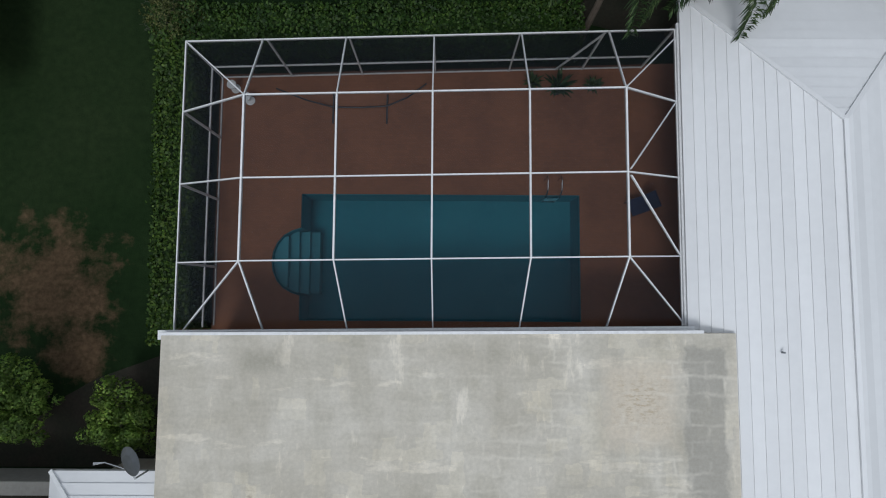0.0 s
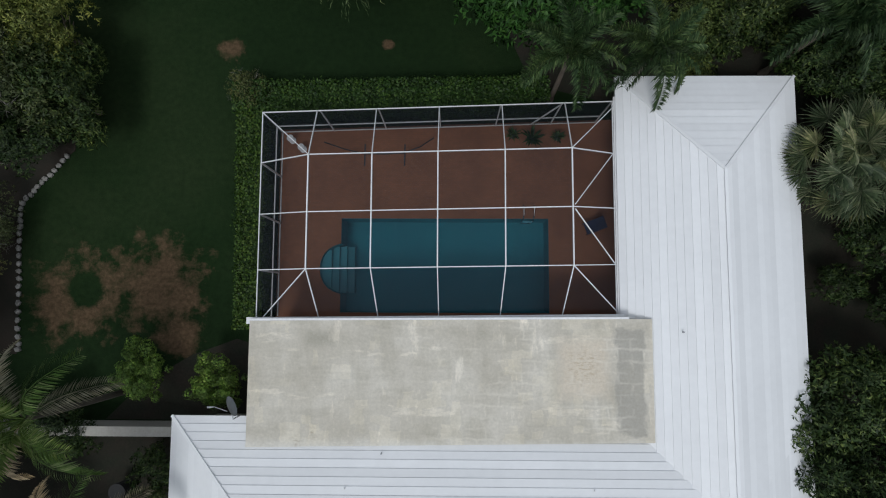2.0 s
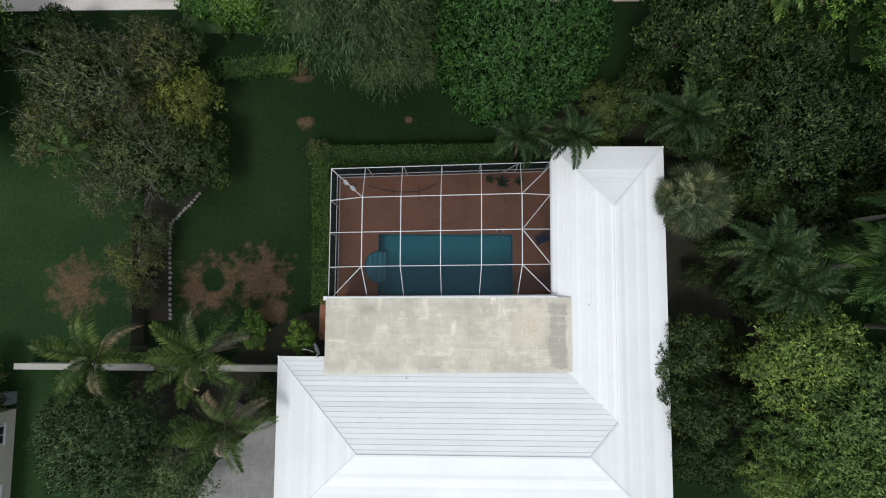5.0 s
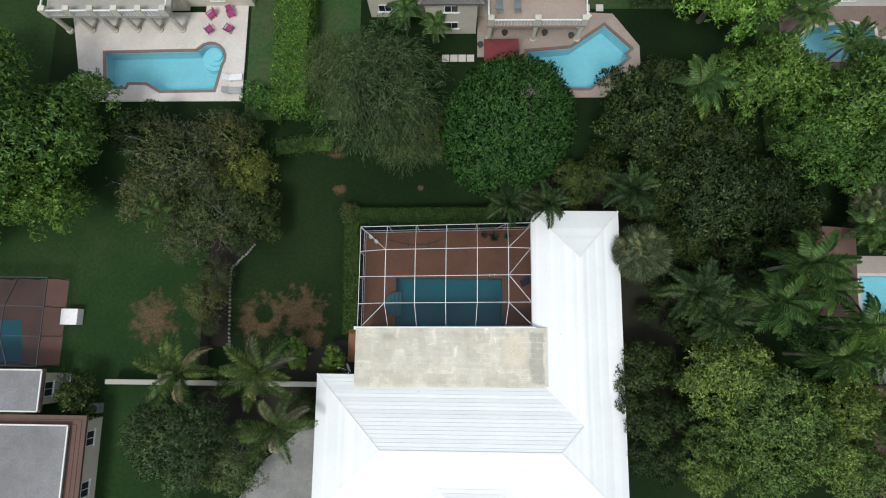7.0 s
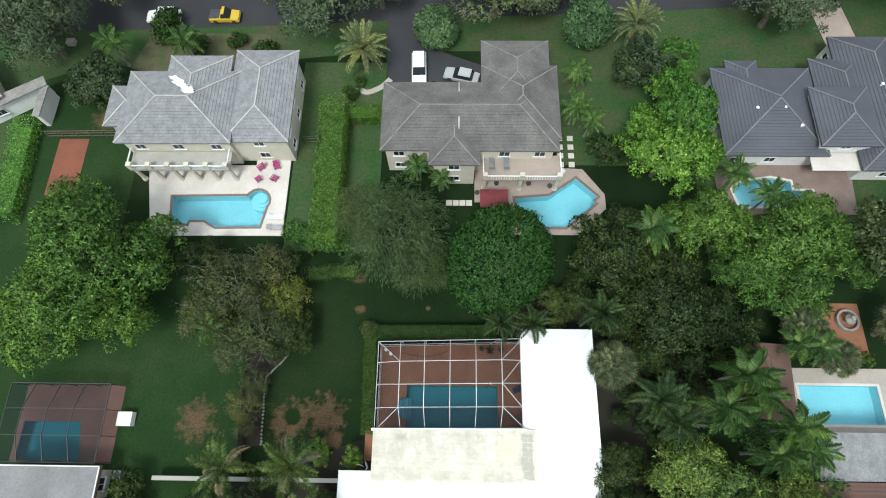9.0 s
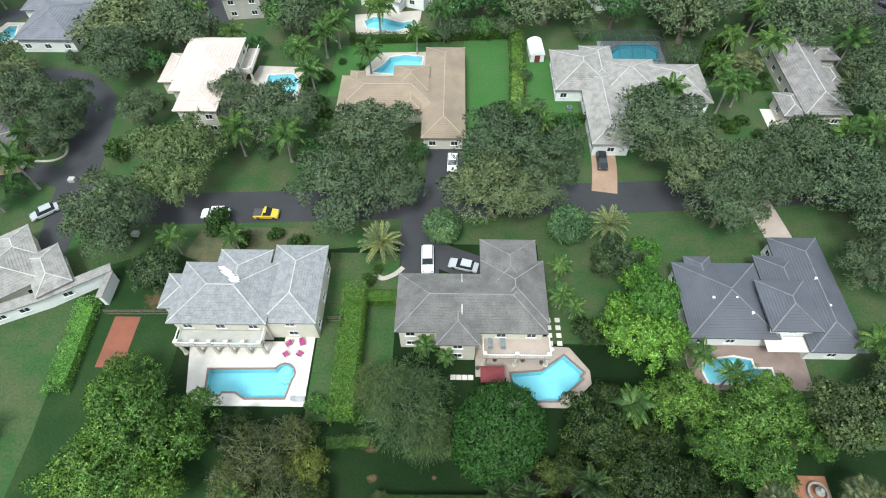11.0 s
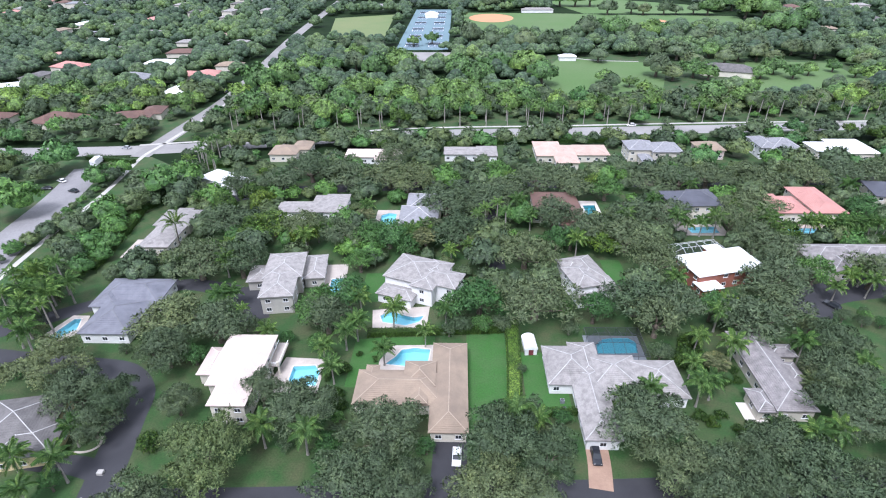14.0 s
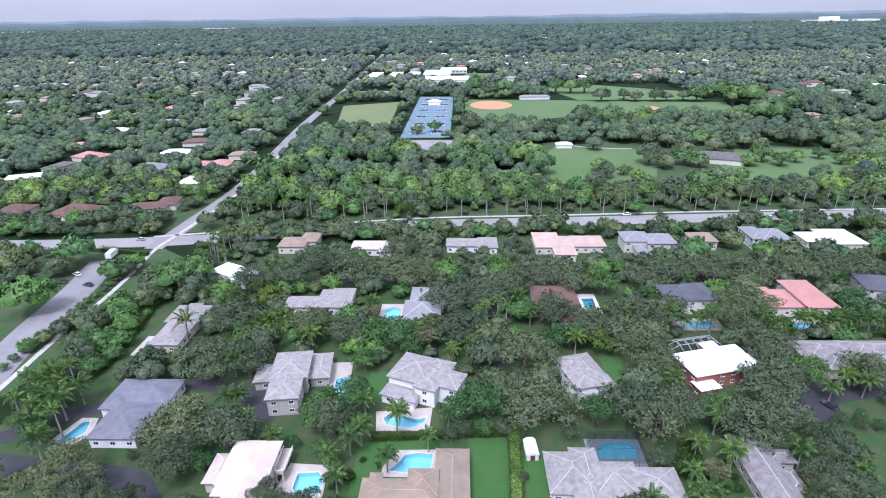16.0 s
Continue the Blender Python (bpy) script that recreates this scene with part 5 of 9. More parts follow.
for label, at, rz, wings, roof_mat, wall_mat, caps, pitch in (
    ("two-storey grey house with weathered roofs", (-52, 127.5), 7, [(-5.8, 5.6, -2.5, 11.6, 6.0), (-5.2, 4.4, -12.0, 2.0, 6.02), (5.0, 11.6, 0.2, 13.8, 3.4), (-11.4, -4.0, 0.3, 9.6, 3.3)], PALE_TILE, GREY_WALL, PALE_CAP, 0.3),
    ("white two-storey house with pale grey roofs", (-11, 128.5), -21, [(-10.5, 3.2, -6.0, 7.6, 6.0), (-1.0, 11.6, -4.8, 3.8, 5.98), (-1.2, 6.0, -7.7, 3.0, 6.02), (-0.5, 6.4, -1.0, 8.0, 5.9), (-10.4, 1.0, -11.0, -4.8, 3.1)], PALE_TILE, WHITE_WALL, PALE_CAP, 0.36),
    ("two-storey house with mottled grey roofs", (36.5, 132), 16, [(-5.2, 5.8, -6.8, 9.4, 4.0), (-7.2, 0.4, -9.2, 2.0, 5.8), (-5.4, 1.0, 1.0, 7.6, 4.0), (-7.4, 0.4, -11.2, -8.0, 3.0), (0.5, 6.6, -9.0, -2.0, 3.4)], PALE_TILE, WHITE_WALL, PALE_CAP, 0.48),
    ("red brick house with bright white roof", (77.5, 136.5), 15, [(-11.4, 11.4, -6.1, 6.2, 5.7), (-12.0, -5.0, -9.6, -4.6, 3.3), (0.0, 5.4, 3.0, 9.0, 6.0)], WHITE_TILE, BRICK_WALL, None, 0.16),
    ("low house with blue-grey roofs by a pool", (-94, 115), 0, [(-102.8, -84.0, 115.4, 127.6, 3.5), (-99.0, -85.6, 102.0, 117.0, 3.52), (-102.8, -95.0, 113.6, 124.0, 3.45)], BLUE_TILE, WHITE_WALL, SLATE_CAP, 0.42),
    ("low house with pale brown roof", (121, 144), 0, [(106.4, 124.5, 138.0, 150.8, 3.8), (110.5, 118.5, 134.4, 145.0, 3.7), (121.0, 139.0, 139.0, 150.5, 4.0), (126.0, 133.0, 134.0, 146.0, 3.8)], GREYISH_TILE, CREAM_WALL, PALE_CAP, 0.42),
    ("cream house with pale roof", (-101, 160), 0, [(-108.0, -95.0, 161.0, 173.5, 3.5), (-106.0, -95.6, 146.0, 165.0, 3.52), (-104.5, -99.0, 168.0, 175.0, 3.45)], PALE_TILE, CREAM_WALL, None, 0.3),
    ("low house with whitish flat roof", (-54, 179), 0, [(-68.0, -50.0, 171.8, 180.8, 3.6), (-51.8, -42.6, 171.8, 187.6, 3.62), (-56.0, -50.0, 176.0, 186.6, 3.58)], PALE_TILE, WHITE_WALL, None, 0.14),
    ("house with grey hip roofs", (-14.5, 176), 0, [(-20.4, -7.0, 174.0, 188.4, 3.8), (-22.2, -8.2, 163.0, 177.5, 3.78)], GREY_TILE, CREAM_WALL, WHITE_CAP, 0.42),
    ("house with dull brown roof", (35, 177), 0, [(26.4, 43.6, 173.0, 190.2, 3.8), (34.4, 43.8, 162.6, 180.0, 3.82), (24.6, 30.0, 171.0, 177.0, 3.3)], BROWN_TILE, CREAM_WALL, None, 0.36),
    ("two-storey house with dark grey roof", (85, 180), 3, [(-10.0, 9.2, -6.2, 7.2, 6.0), (-9.8, -3.8, -9.2, 0.0, 6.02), (0.5, 9.4, -1.0, 8.2, 5.96)], SLATE_TILE, CREAM_WALL, SLATE_CAP, 0.42),
    ("house with coral red tile roofs", (125, 180), 0, [(112.8, 125.0, 172.2, 186.6, 4.2), (124.2, 135.8, 169.8, 192.4, 5.4), (114.0, 119.0, 182.0, 189.0, 4.0)], CORAL_TILE, CREAM_WALL, None, 0.36),
    ("low house with white roofs", (-98, 203), -28, [(-10.5, 3.0, -4.6, 5.4, 3.6), (4.0, 12.0, -5.6, 5.0, 3.4)], WHITE_TILE, WHITE_WALL, None, 0.42),
    ("house with tan hip roof", (-79, 238), 0, [(-88.2, -75.0, 229.6, 242.0, 3.8), (-79.5, -70.4, 236.0, 248.0, 3.82)], TAN_TILE, CREAM_WALL, None, 0.42),
    ("long low house with cream roof", (-40, 232.5), 0, [(-52.8, -27.0, 227.2, 237.8, 3.6), (-39.0, -33.0, 224.5, 232.0, 3.4)], PINK_TILE, WHITE_WALL, None, 0.2),
    ("low house with pale roof and a screened yard", (4, 235), 0, [(-8.0, 12.0, 231.0, 241.0, 3.6), (7.0, 16.6, 229.0, 242.2, 3.62)], PALE_TILE, WHITE_WALL, None, 0.2),
    ("house with peach roof", (42, 235), 0, [(33.8, 46.4, 229.0, 248.2, 3.8), (41.4, 51.8, 220.4, 243.0, 3.82)], PEACH_TILE, CREAM_WALL, None, 0.3),
    ("low house with peach roof", (59.5, 237), 0, [(51.8, 67.2, 230.6, 244.2, 3.6)], PEACH_TILE, CREAM_WALL, None, 0.26),
    ("two-storey house with grey roofs", (86, 233), 0, [(75.0, 88.0, 230.8, 243.6, 6.0), (85.0, 98.8, 228.4, 241.0, 5.9), (79.0, 84.6, 217.6, 232.0, 3.8)], GREY_TILE, CREAM_WALL, PALE_CAP, 0.42),
    ("two-storey house with grey roofs", (145, 242), 0, [(135.6, 144.0, 235.0, 251.0, 5.6), (139.6, 153.8, 233.6, 248.2, 5.62)], GREY_TILE, WHITE_WALL, PALE_CAP, 0.42),
    ("low house with bluish white roofs", (175, 243), 0, [(161.6, 178.0, 236.0, 248.6, 3.8), (172.0, 188.0, 232.6, 252.0, 4.0)], WHITE_TILE, CREAM_WALL, None, 0.3),
    ("yellow house with mottled grey roof", (-92, 72), 12, [(-8, 7, -7, 8, 4.2), (-3, 9, -9, 0, 3.6)], BROWN_GREY_TILE, YELLOW_WALL, PALE_CAP, 0.42),
    ("house with peach wall by the avenue", (114, 240), 0, [(108.0, 120.0, 234.0, 246.0, 4.6)], TAN_TILE, PINK_TILE, None, 0.42),
    ("house with cream walls and dark roof", (163, 189), -12, [(-8, 10, -7, 8, 5.6), (-4, 4, -11, 0, 3.8)], SLATE_TILE, CREAM_WALL, None, 0.42),
    ("house with brown roof by the road", (-219, 286), -14, [(-13, 13, -8, 8, 3.6), (-12, 0, -12, 0, 3.4)], BROWN_TILE, CREAM_WALL, None, 0.42),
    ("house with brown roof by the road", (-258, 287), 4, [(-9, 9, -7, 7, 3.6), (-2, 8, -11, 0, 3.4)], BROWN_TILE, CREAM_WALL, None, 0.42),
    ("low house with brown roof and screened pool", (-182, 293), 10, [(-12, 10, -8, 5, 3.6), (2, 14, -2, 14, 3.62)], BROWN_TILE, CREAM_WALL, None, 0.36),
    ("long low white-roofed building", (-301, 358), 24, [(-16, 16, -7, 7, 3.8)], WHITE_TILE, WHITE_WALL, None, 0.2),
    ("low grey-roofed house among lawns", (-268, 361), 4, [(-11, 11, -6, 6, 3.6)], GREY_TILE, WHITE_WALL, None, 0.3),
    ("low grey-roofed house among lawns", (-228, 380), -4, [(-11, 11, -8, 9, 3.6)], GREY_TILE, WHITE_WALL, None, 0.42),
    ("house with coral roofs", (-190, 388), 10, [(-19, 6, -7, 7, 3.8), (2, 18, -9, 9, 3.82)], CORAL_TILE, CREAM_WALL, None, 0.36),
    ("low house with coral tile roof", (-296, 416), -20, [(-13, 13, -8, 10, 3.8)], CORAL_TILE, CREAM_WALL, None, 0.36),
    ("low house with pale roof", (-263, 428), 2, [(-8, 8, -9, 9, 3.8)], PALE_TILE, CREAM_WALL, None, 0.3),
    ("low house with tan tile roof", (-175, 420), 3, [(-10, 10, -6, 6, 3.8)], TAN_TILE, CREAM_WALL, None, 0.36),
):
    placed_house(label, rz, at, wings, roof_mat, wall_mat, caps, step=0.5, windows=at[1] < 260, pitch=pitch)


for x, y, z in ((37.5, 37.1, 5.2), (40.6, 36.9, 5.7), (42.6, 34.7, 5.0), (53.6, 40.6, 5.3), (54.1, 36.1, 5.1)):
    bm = bmesh.new()
    tube(bm, [(x, y, z - 0.6), (x, y, z + 0.05), (x, y, z + 0.2), (x, y, z + 0.28)], [0.14, 0.14, 0.22, 0.1], 10)
    ob = part("roof_vent", bm, WHITE_METAL, house_c, "small white roof vent")
    ob.matrix_basis = house_c.matrix_basis.inverted()


# porch, terrace and columns at the back of the grey-roofed house
def terrace(parent, x0, x1, y0, y1, z, columns, wall):
    bm = bmesh.new()
    box(bm, x0, x1, y0, y1, z - 0.35, z)
    t = part("terrace", bm, wall, parent, "pale terrace slab on columns")
    bm = bmesh.new()
    box(bm, x0, x1, y0, y0 + 0.14, z + 0.75, z + 0.88)
    box(bm, x0, x0 + 0.14, y0 + 0.14, y1, z + 0.75, z + 0.88)
    box(bm, x1 - 0.14, x1, y0 + 0.14, y1, z + 0.75, z + 0.88)
    part("handrail", bm, WHITE_METAL, t)
    bm = bmesh.new()
    box(bm, -0.03, 0.03, y0 + 0.04, y0 + 0.1, z, z + 0.75)
    post = finish("baluster", bm, WHITE_METAL)
    n = int((x1 - x0) / 0.32)
    for k in range(n + 1):
        part("baluster", post, None, t).location.x = x0 + 0.08 + (x1 - x0 - 0.16) * k / n
    for k in range(columns):
        x = x0 + 0.3 + (x1 - x0 - 0.6) * k / (columns - 1)
        bm = bmesh.new()
        tube(bm, [(x, y0 + 0.35, 0), (x, y0 + 0.35, 0.3), (x, y0 + 0.35, 0.31), (x, y0 + 0.35, z - 0.4), (x, y0 + 0.35, z - 0.34)], [0.36, 0.36, 0.26, 0.24, 0.34], 12)
        box(bm, x - 0.3, x + 0.3, y0 - 0.05, y0 + 0.5, z, z + 1.05)
        part("column", bm, CREAM_WALL, parent)


terrace(house_a, -9.6, 3.0, -6.9, -4.4, 3.3, 6, CONCRETE)
terrace(house_b, 1.6, 11.2, -9.0, -5.6, 3.2, 3, PINK_DECK)
terrace(house_g, 5.6, 8.0, 4.6, 13.0, 3.1, 2, SAND_DECK)
wear = random.Random(4)
for k in range(10):
    y = 4.6 - 0.37 * k
    wl, wr = wear.uniform(0.5, 1.0), wear.uniform(0.35, 0.8)
    rows = [(y, -0.03 - y), (y - 0.37, -0.03 - y + 0.37)]
    vs = []
    for v, x in rows:
        z = 8.55 - 0.42 * v
        vs += [(x - wl, v, z), (x, v, z + 0.02), (x + wr, v, z + 0.42 * wr + 0.02)]
    part("bleached_tile", mesh_from("bleached_tile", vs, [(0, 3, 4, 1), (1, 4, 5, 2)], WHITE_TILE), None, house_a, "bleached white row of tiles")
# steps in the round end of the pool
for k, r in enumerate((1.35, 1.0, 0.65)):
    bm = bmesh.new()
    prism(bm, round_outline(-24.95 + 0.12 * k, 26.6 + 0.1 * k, r, r, 20, 0, 342), -1.4 + 0.002 * k, -0.62 + 0.2 * k)
    tagged(new("pool_step", finish("pool_step", bm, POOL_PLASTER)), "white rounded pool step", "step", "pool steps", "structure")
bm = bmesh.new()
box(bm, -1.8, 4.5, -9.3, -6.9, 2.75, 2.9)
part("awning", bm, PALE_DECK, house_c, "white flat awning")

# patios and pools
patio("pool_deck", [(-40.3, 31.5), (-38.2, 21.5), (-21.5, 21.6), (-21.5, 34.2), (-26, 34.2), (-26, 31.5)], [POOL_A], PALE_DECK, "pale pinkish pool deck")
pool(POOL_A, 1.4, POOL_PLASTER, WATER, COPING)
patio("pool_deck", [(2.6, 26.4), (7.0, 26.4), (7.0, 22.0), (15.4, 22.0), (19.2, 25.6), (19.2, 27.6), (16.6, 31.2), (12.8, 31.4), (2.6, 31.4)], [POOL_B], PINK_DECK, "pinkish concrete pool deck")
pool(POOL_B, 1.4, POOL_PLASTER, WATER, COPING)
patio("pool_deck", [(33.5, 32), (33.5, 25), (50.5, 25), (51.0, 32)], [POOL_C], BROWN_PAVER, "brownish paver pool deck")
pool(POOL_C, 1.2, POOL_PLASTER, WATER, PALE_DECK)
patio("pool_deck", rect(-48.6, -37.3, -5.2, 3.1), [POOL_E], BROWN_PAVERS, "red-brown paver deck in a screened enclosure", 0.02)
pool(POOL_E, 1.4, TEAL_PLASTER, SHADED_WATER, None)
patio("pool_deck", rect(37.6, 49, -0.9, 6.0), [POOL_F], SAND_DECK, "cream stone pool deck")
pool(POOL_F, 1.2, POOL_PLASTER, WATER, PALE_DECK)
patio("brick_terrace", rect(39.5, 47.6, 7.6, 13.6), [], PAVERS, "red-brown brick terrace round a fountain", 0.03)
patio("pool_deck", [(-44, 98), (-46, 86), (-33.6, 86), (-33.6, 97.5)], [POOL_G], SAND_DECK, "cream pool deck")
pool(POOL_G, 1.3, POOL_PLASTER, WATER, PALE_DECK)
patio("pool_deck", [(-20.6, 94), (-20.4, 97.5), (-17.6, 103), (-7.2, 103.4), (-7.0, 94)], [POOL_H], SAND_DECK, "pale pool deck")
pool(POOL_H, 1.3, POOL_PLASTER, WATER, PALE_DECK)
patio("pool_deck", rect(31.6, 45.8, 96.0, 108.0), [POOL_I], GREY_PLASTIC, "grey pool deck in a screened cage", 0.03)
pool(POOL_I, 1.3, POOL_PLASTER, SHADED_WATER, None)
patio("pool_deck", [(-41.6, 123.6), (-34.4, 124.4), (-36.0, 142.0), (-42.6, 141.6)], [POOL_K], SAND_DECK, "pinkish pool deck")
pool(POOL_K, 1.2, POOL_PLASTER, WATER, PALE_DECK)
patio("pool_deck", [(-25, 118), (-24, 110), (-9.5, 110.4), (-9.0, 120)], [POOL_L], SAND_DECK, "white pool deck")
pool(POOL_L, 1.2, POOL_PLASTER, WATER, PALE_DECK)
patio("pool_deck", [(-111.2, 105), (-107, 100.4), (-101.5, 107), (-103.5, 114), (-108.2, 114)], [POOL_O], SAND_DECK, "pale pool deck")
pool(POOL_O, 1.2, POOL_PLASTER, WATER, PALE_DECK)
patio("pool_deck", rect(-31.6, -22.0, 166.4, 181), [POOL_S], SAND_DECK, "pale pool deck")
pool(POOL_S, 1.2, POOL_PLASTER, WATER, None)
patio("pool_deck", rect(-112, -104, 145, 157), [POOL_Q], SAND_DECK, "pale pool deck")
pool(POOL_Q, 1.2, POOL_PLASTER, WATER, None)
patio("pool_deck", rect(113, 129, 163, 171.4), [POOL_V], PINK_DECK, "pinkish pool deck")
patio("pool_deck", rect(45.0, 52.4, 170.6, 190.0), [POOL_B2], PALE_DECK, "pale pool deck")
pool(POOL_B2, 1.2, TEAL_PLASTER, WATER, None)
patio("pool_deck", rect(76.0, 93.0, 162.8, 171.0), [POOL_T], SAND_DECK, "pale pool deck")
pool(POOL_T, 1.2, POOL_PLASTER, WATER, None)
pool(POOL_V, 1.2, POOL_PLASTER, WATER, None)
patio("clay_court", rect(-53.2, -49.2, 27, 35.4), [], RED_CLAY, "red clay strip between hedges", 0.03)
patio("courtyard", rect(61.5, 66.5, 79, 85), [], PALE_DECK, "pale paved corner with a table", 0.04)


def small_cage(x0, x1, y0, y1, zt, nx, ny, label, at=(0, 0), turn=0, metal=None):
    """A flat-topped screened pool cage."""
    root = thing("pool_enclosure", at[0], at[1], 0, turn, label, "enclosure")
    metal = metal or DARK_METAL
    zr = zt + 1.2
    xs = [x0 + (x1 - x0) * k / nx for k in range(nx + 1)]
    ys = [y0 + (y1 - y0) * k / ny for k in range(ny + 1)]
    rim = lambda x, y: zt if x in (x0, x1) or y in (y0, y1) else zr
    for name, lines in (("rafter", [[(x, y, rim(x, y)) for y in ys] for x in xs]), ("purlin", [[(x, y, rim(x, y)) for x in xs] for y in ys])):
        for line in lines:
            bm = bmesh.new()
            for a, b in zip(line, line[1:]):
                beam(bm, a, b, 0.07, 0.1)
            part(name, bm, metal, root)
    for x in xs:
        for y in ys:
            if rim(x, y) == zt:
                bm = bmesh.new()
                beam(bm, (x, y, 0), (x, y, zt), 0.07, 0.07)
                part("post", bm, metal, root)
    for i in range(nx):
        for j in range(ny):
            c = [(xs[i], ys[j]), (xs[i + 1], ys[j]), (xs[i + 1], ys[j + 1]), (xs[i], ys[j + 1])]
            c = [(*p, rim(*p)) for p in c]
            part("screen_panel", mesh_from("screen_panel", c, [(0, 1, 2), (0, 2, 3)], SCREEN), None, root)


# grey membrane decks on the low house, framed by its brown tiles
for x0, x1, y0, y1, z in ((-8.9, 2.5, 3.5, 7.1, 3.24), (-1.2, 5.7, -9.6, 2.4, 3.6)):
    bm = bmesh.new()
    box(bm, x0, x1, y0, y1, z - 0.25, z)
    deck_part = part("flat_roof", bm, DULL_ROOF, house_e, "weathered grey membrane roof")
    bm = bmesh.new()
    for a, b in (((x0, y0), (x1, y0)), ((x1, y0), (x1, y1)), ((x1, y1), (x0, y1)), ((x0, y1), (x0, y0))):
        beam(bm, (*a, z + 0.02), (*b, z + 0.02), 0.12, 0.08)
    part("roof_edge", bm, WHITE_WALL, house_e, "pale metal roof edge")
small_cage(-48.4, -37.4, -5.1, 3.0, 2.8, 4, 3, "dark-framed screened pool enclosure with red deck")
small_cage(31.7, 45.6, 96.8, 107.9, 2.8, 5, 3, "dark-framed screened pool cage behind the house")
small_cage(-8.6, 8.6, -3.6, 3.6, 2.9, 6, 3, "pale-framed screened pool cage behind a white roof", (75.8, 149.6), 14, WHITE_METAL)
block(66, 86, 144, 156, 1)


# ---- cars ----
def car_mesh_parts(length, width, height, hood, boot, paint):
    """Body with rounded nose and tail, cabin with glass, wheels; nose towards +y."""
    l, w = length / 2, width / 2
    bm = bmesh.new()
    sill, belt = 0.28, height * 0.56
    profile = [(-l, 0.45), (-l + 0.05, belt - 0.08), (-l + boot, belt), (l - hood, belt), (l - 0.12, belt - 0.2), (l, 0.5), (l - 0.1, sill), (-l + 0.1, sill)]
    rows = []
    for sx in (-1.0, -0.92, 0.92, 1.0):
        inset = 0.0 if abs(sx) < 0.95 else 0.08
        rows.append([bm.verts.new((sx * w, y * (1 - inset * 0.3), z - (inset if z > 0.5 else -inset * 0.4))) for y, z in profile])
    n = len(profile)
    for a, b in zip(rows, rows[1:]):
        for k in range(n):
            bm.faces.new((a[k], a[(k + 1) % n], b[(k + 1) % n], b[k]))
    bm.faces.new(rows[0][::-1])
    bm.faces.new(rows[-1])
    body = finish("body", bm, paint)
    front, back = l - hood, -l + boot
    bm = bmesh.new()
    cw, tw = w * 0.9, w * 0.74
    lo = [(-cw, back), (cw, back), (cw, front), (-cw, front)]
    hi = [(-tw, back + 0.35), (tw, back + 0.35), (tw, front - 0.75), (-tw, front - 0.75)]
    a = [bm.verts.new((x, y, belt - 0.02)) for x, y in lo]
    b = [bm.verts.new((x, y, height - 0.06)) for x, y in hi]
    for k in range(4):
        bm.faces.new((a[k], a[(k + 1) % 4], b[(k + 1) % 4], b[k]))
    bm.faces.new(b)
    cabin = finish("cabin_glass", bm, GLASS)
    bm = bmesh.new()
    top = [(x * 1.03, y) for x, y in hi]
    prism(bm, top, height - 0.07, height)
    bmesh.ops.bevel(bm, geom=[e for e in bm.edges if e.verts[0].co.z > height - 0.01 and e.verts[1].co.z > height - 0.01], offset=0.05, segments=2, affect="EDGES")
    roof = finish("roof", bm, paint)
    bm = bmesh.new()
    bmesh.ops.create_cone(bm, cap_ends=True, segments=16, radius1=0.33, radius2=0.33, depth=0.22, matrix=pose(0, 0, 0, 0, 90, 0))
    tyre = finish("wheel", bm, RUBBER)
    bm = bmesh.new()
    bmesh.ops.create_cone(bm, cap_ends=True, segments=12, radius1=0.2, radius2=0.2, depth=0.24, matrix=pose(0, 0, 0, 0, 90, 0))
    rim = finish("rim", bm, STEEL)
    return body, cabin, roof, tyre, rim, l, w


def car(x, y, rz, length, width, height, hood, boot, paint, label, category="car", name="car"):
    body, cabin, roof, tyre, rim, l, w = car_mesh_parts(length, width, height, hood, boot, paint)
    root = thing(name, x, y, 0.05, rz, label, category)
    for n, me in (("body", body), ("cabin_glass", cabin), ("roof", roof)):
        part(n, me, None, root, "dark tinted glass" if n == "cabin_glass" else "")
    for sx in (-1, 1):
        for sy in (-1, 1):
            t = part("wheel", tyre, None, root)
            t.location = (sx * (w - 0.1), sy * l * 0.62, 0.33)
            part("rim", rim, None, t)
    for sx in (-1, 1):
        for n, y0 in (("headlight", l - 0.2), ("tail_light", -l + 0.02)):
            bm = bmesh.new()
            box(bm, sx * w * 0.72 - 0.16, sx * w * 0.72 + 0.16, y0 - 0.02, y0 + 0.1, height * 0.40, height * 0.48)
            part(n, bm, STEEL if n == "headlight" else CORAL_TILE, root)
    return root


car(-1.1, 68.6, 178, 4.6, 1.85, 1.5, 1.25, 0.6, WHITE_PAINT, "white saloon car parked on the asphalt drive")
car(-5.0, 46.4, 182, 5.3, 2.0, 1.85, 1.3, 0.2, WHITE_PAINT, "white people carrier parked on the asphalt drive", "van", "van")
car(0.9, 45.4, 76, 4.9, 1.85, 1.45, 1.3, 0.8, SILVER_PAINT, "silver saloon car parked beside the house")
car(27.0, 69.4, 178, 4.7, 1.85, 1.6, 1.3, 0.4, DARK_PAINT, "black car parked on the brick drive")
pickup = car(-33.6, 55.7, 270, 4.4, 1.85, 1.75, 1.2, 1.7, YELLOW_PAINT, "yellow pickup truck with a dark open bed on the street", "truck", "pickup_truck")
bm = bmesh.new()
box(bm, -0.8, 0.8, -2.1, -0.65, 0.98, 1.04)
part("truck_bed", bm, DARK_METAL, pickup, "dark open truck bed")
car(-42.6, 55.7, 92, 5.0, 1.9, 1.7, 1.3, 0.3, WHITE_PAINT, "white van parked on the street", "van", "van")
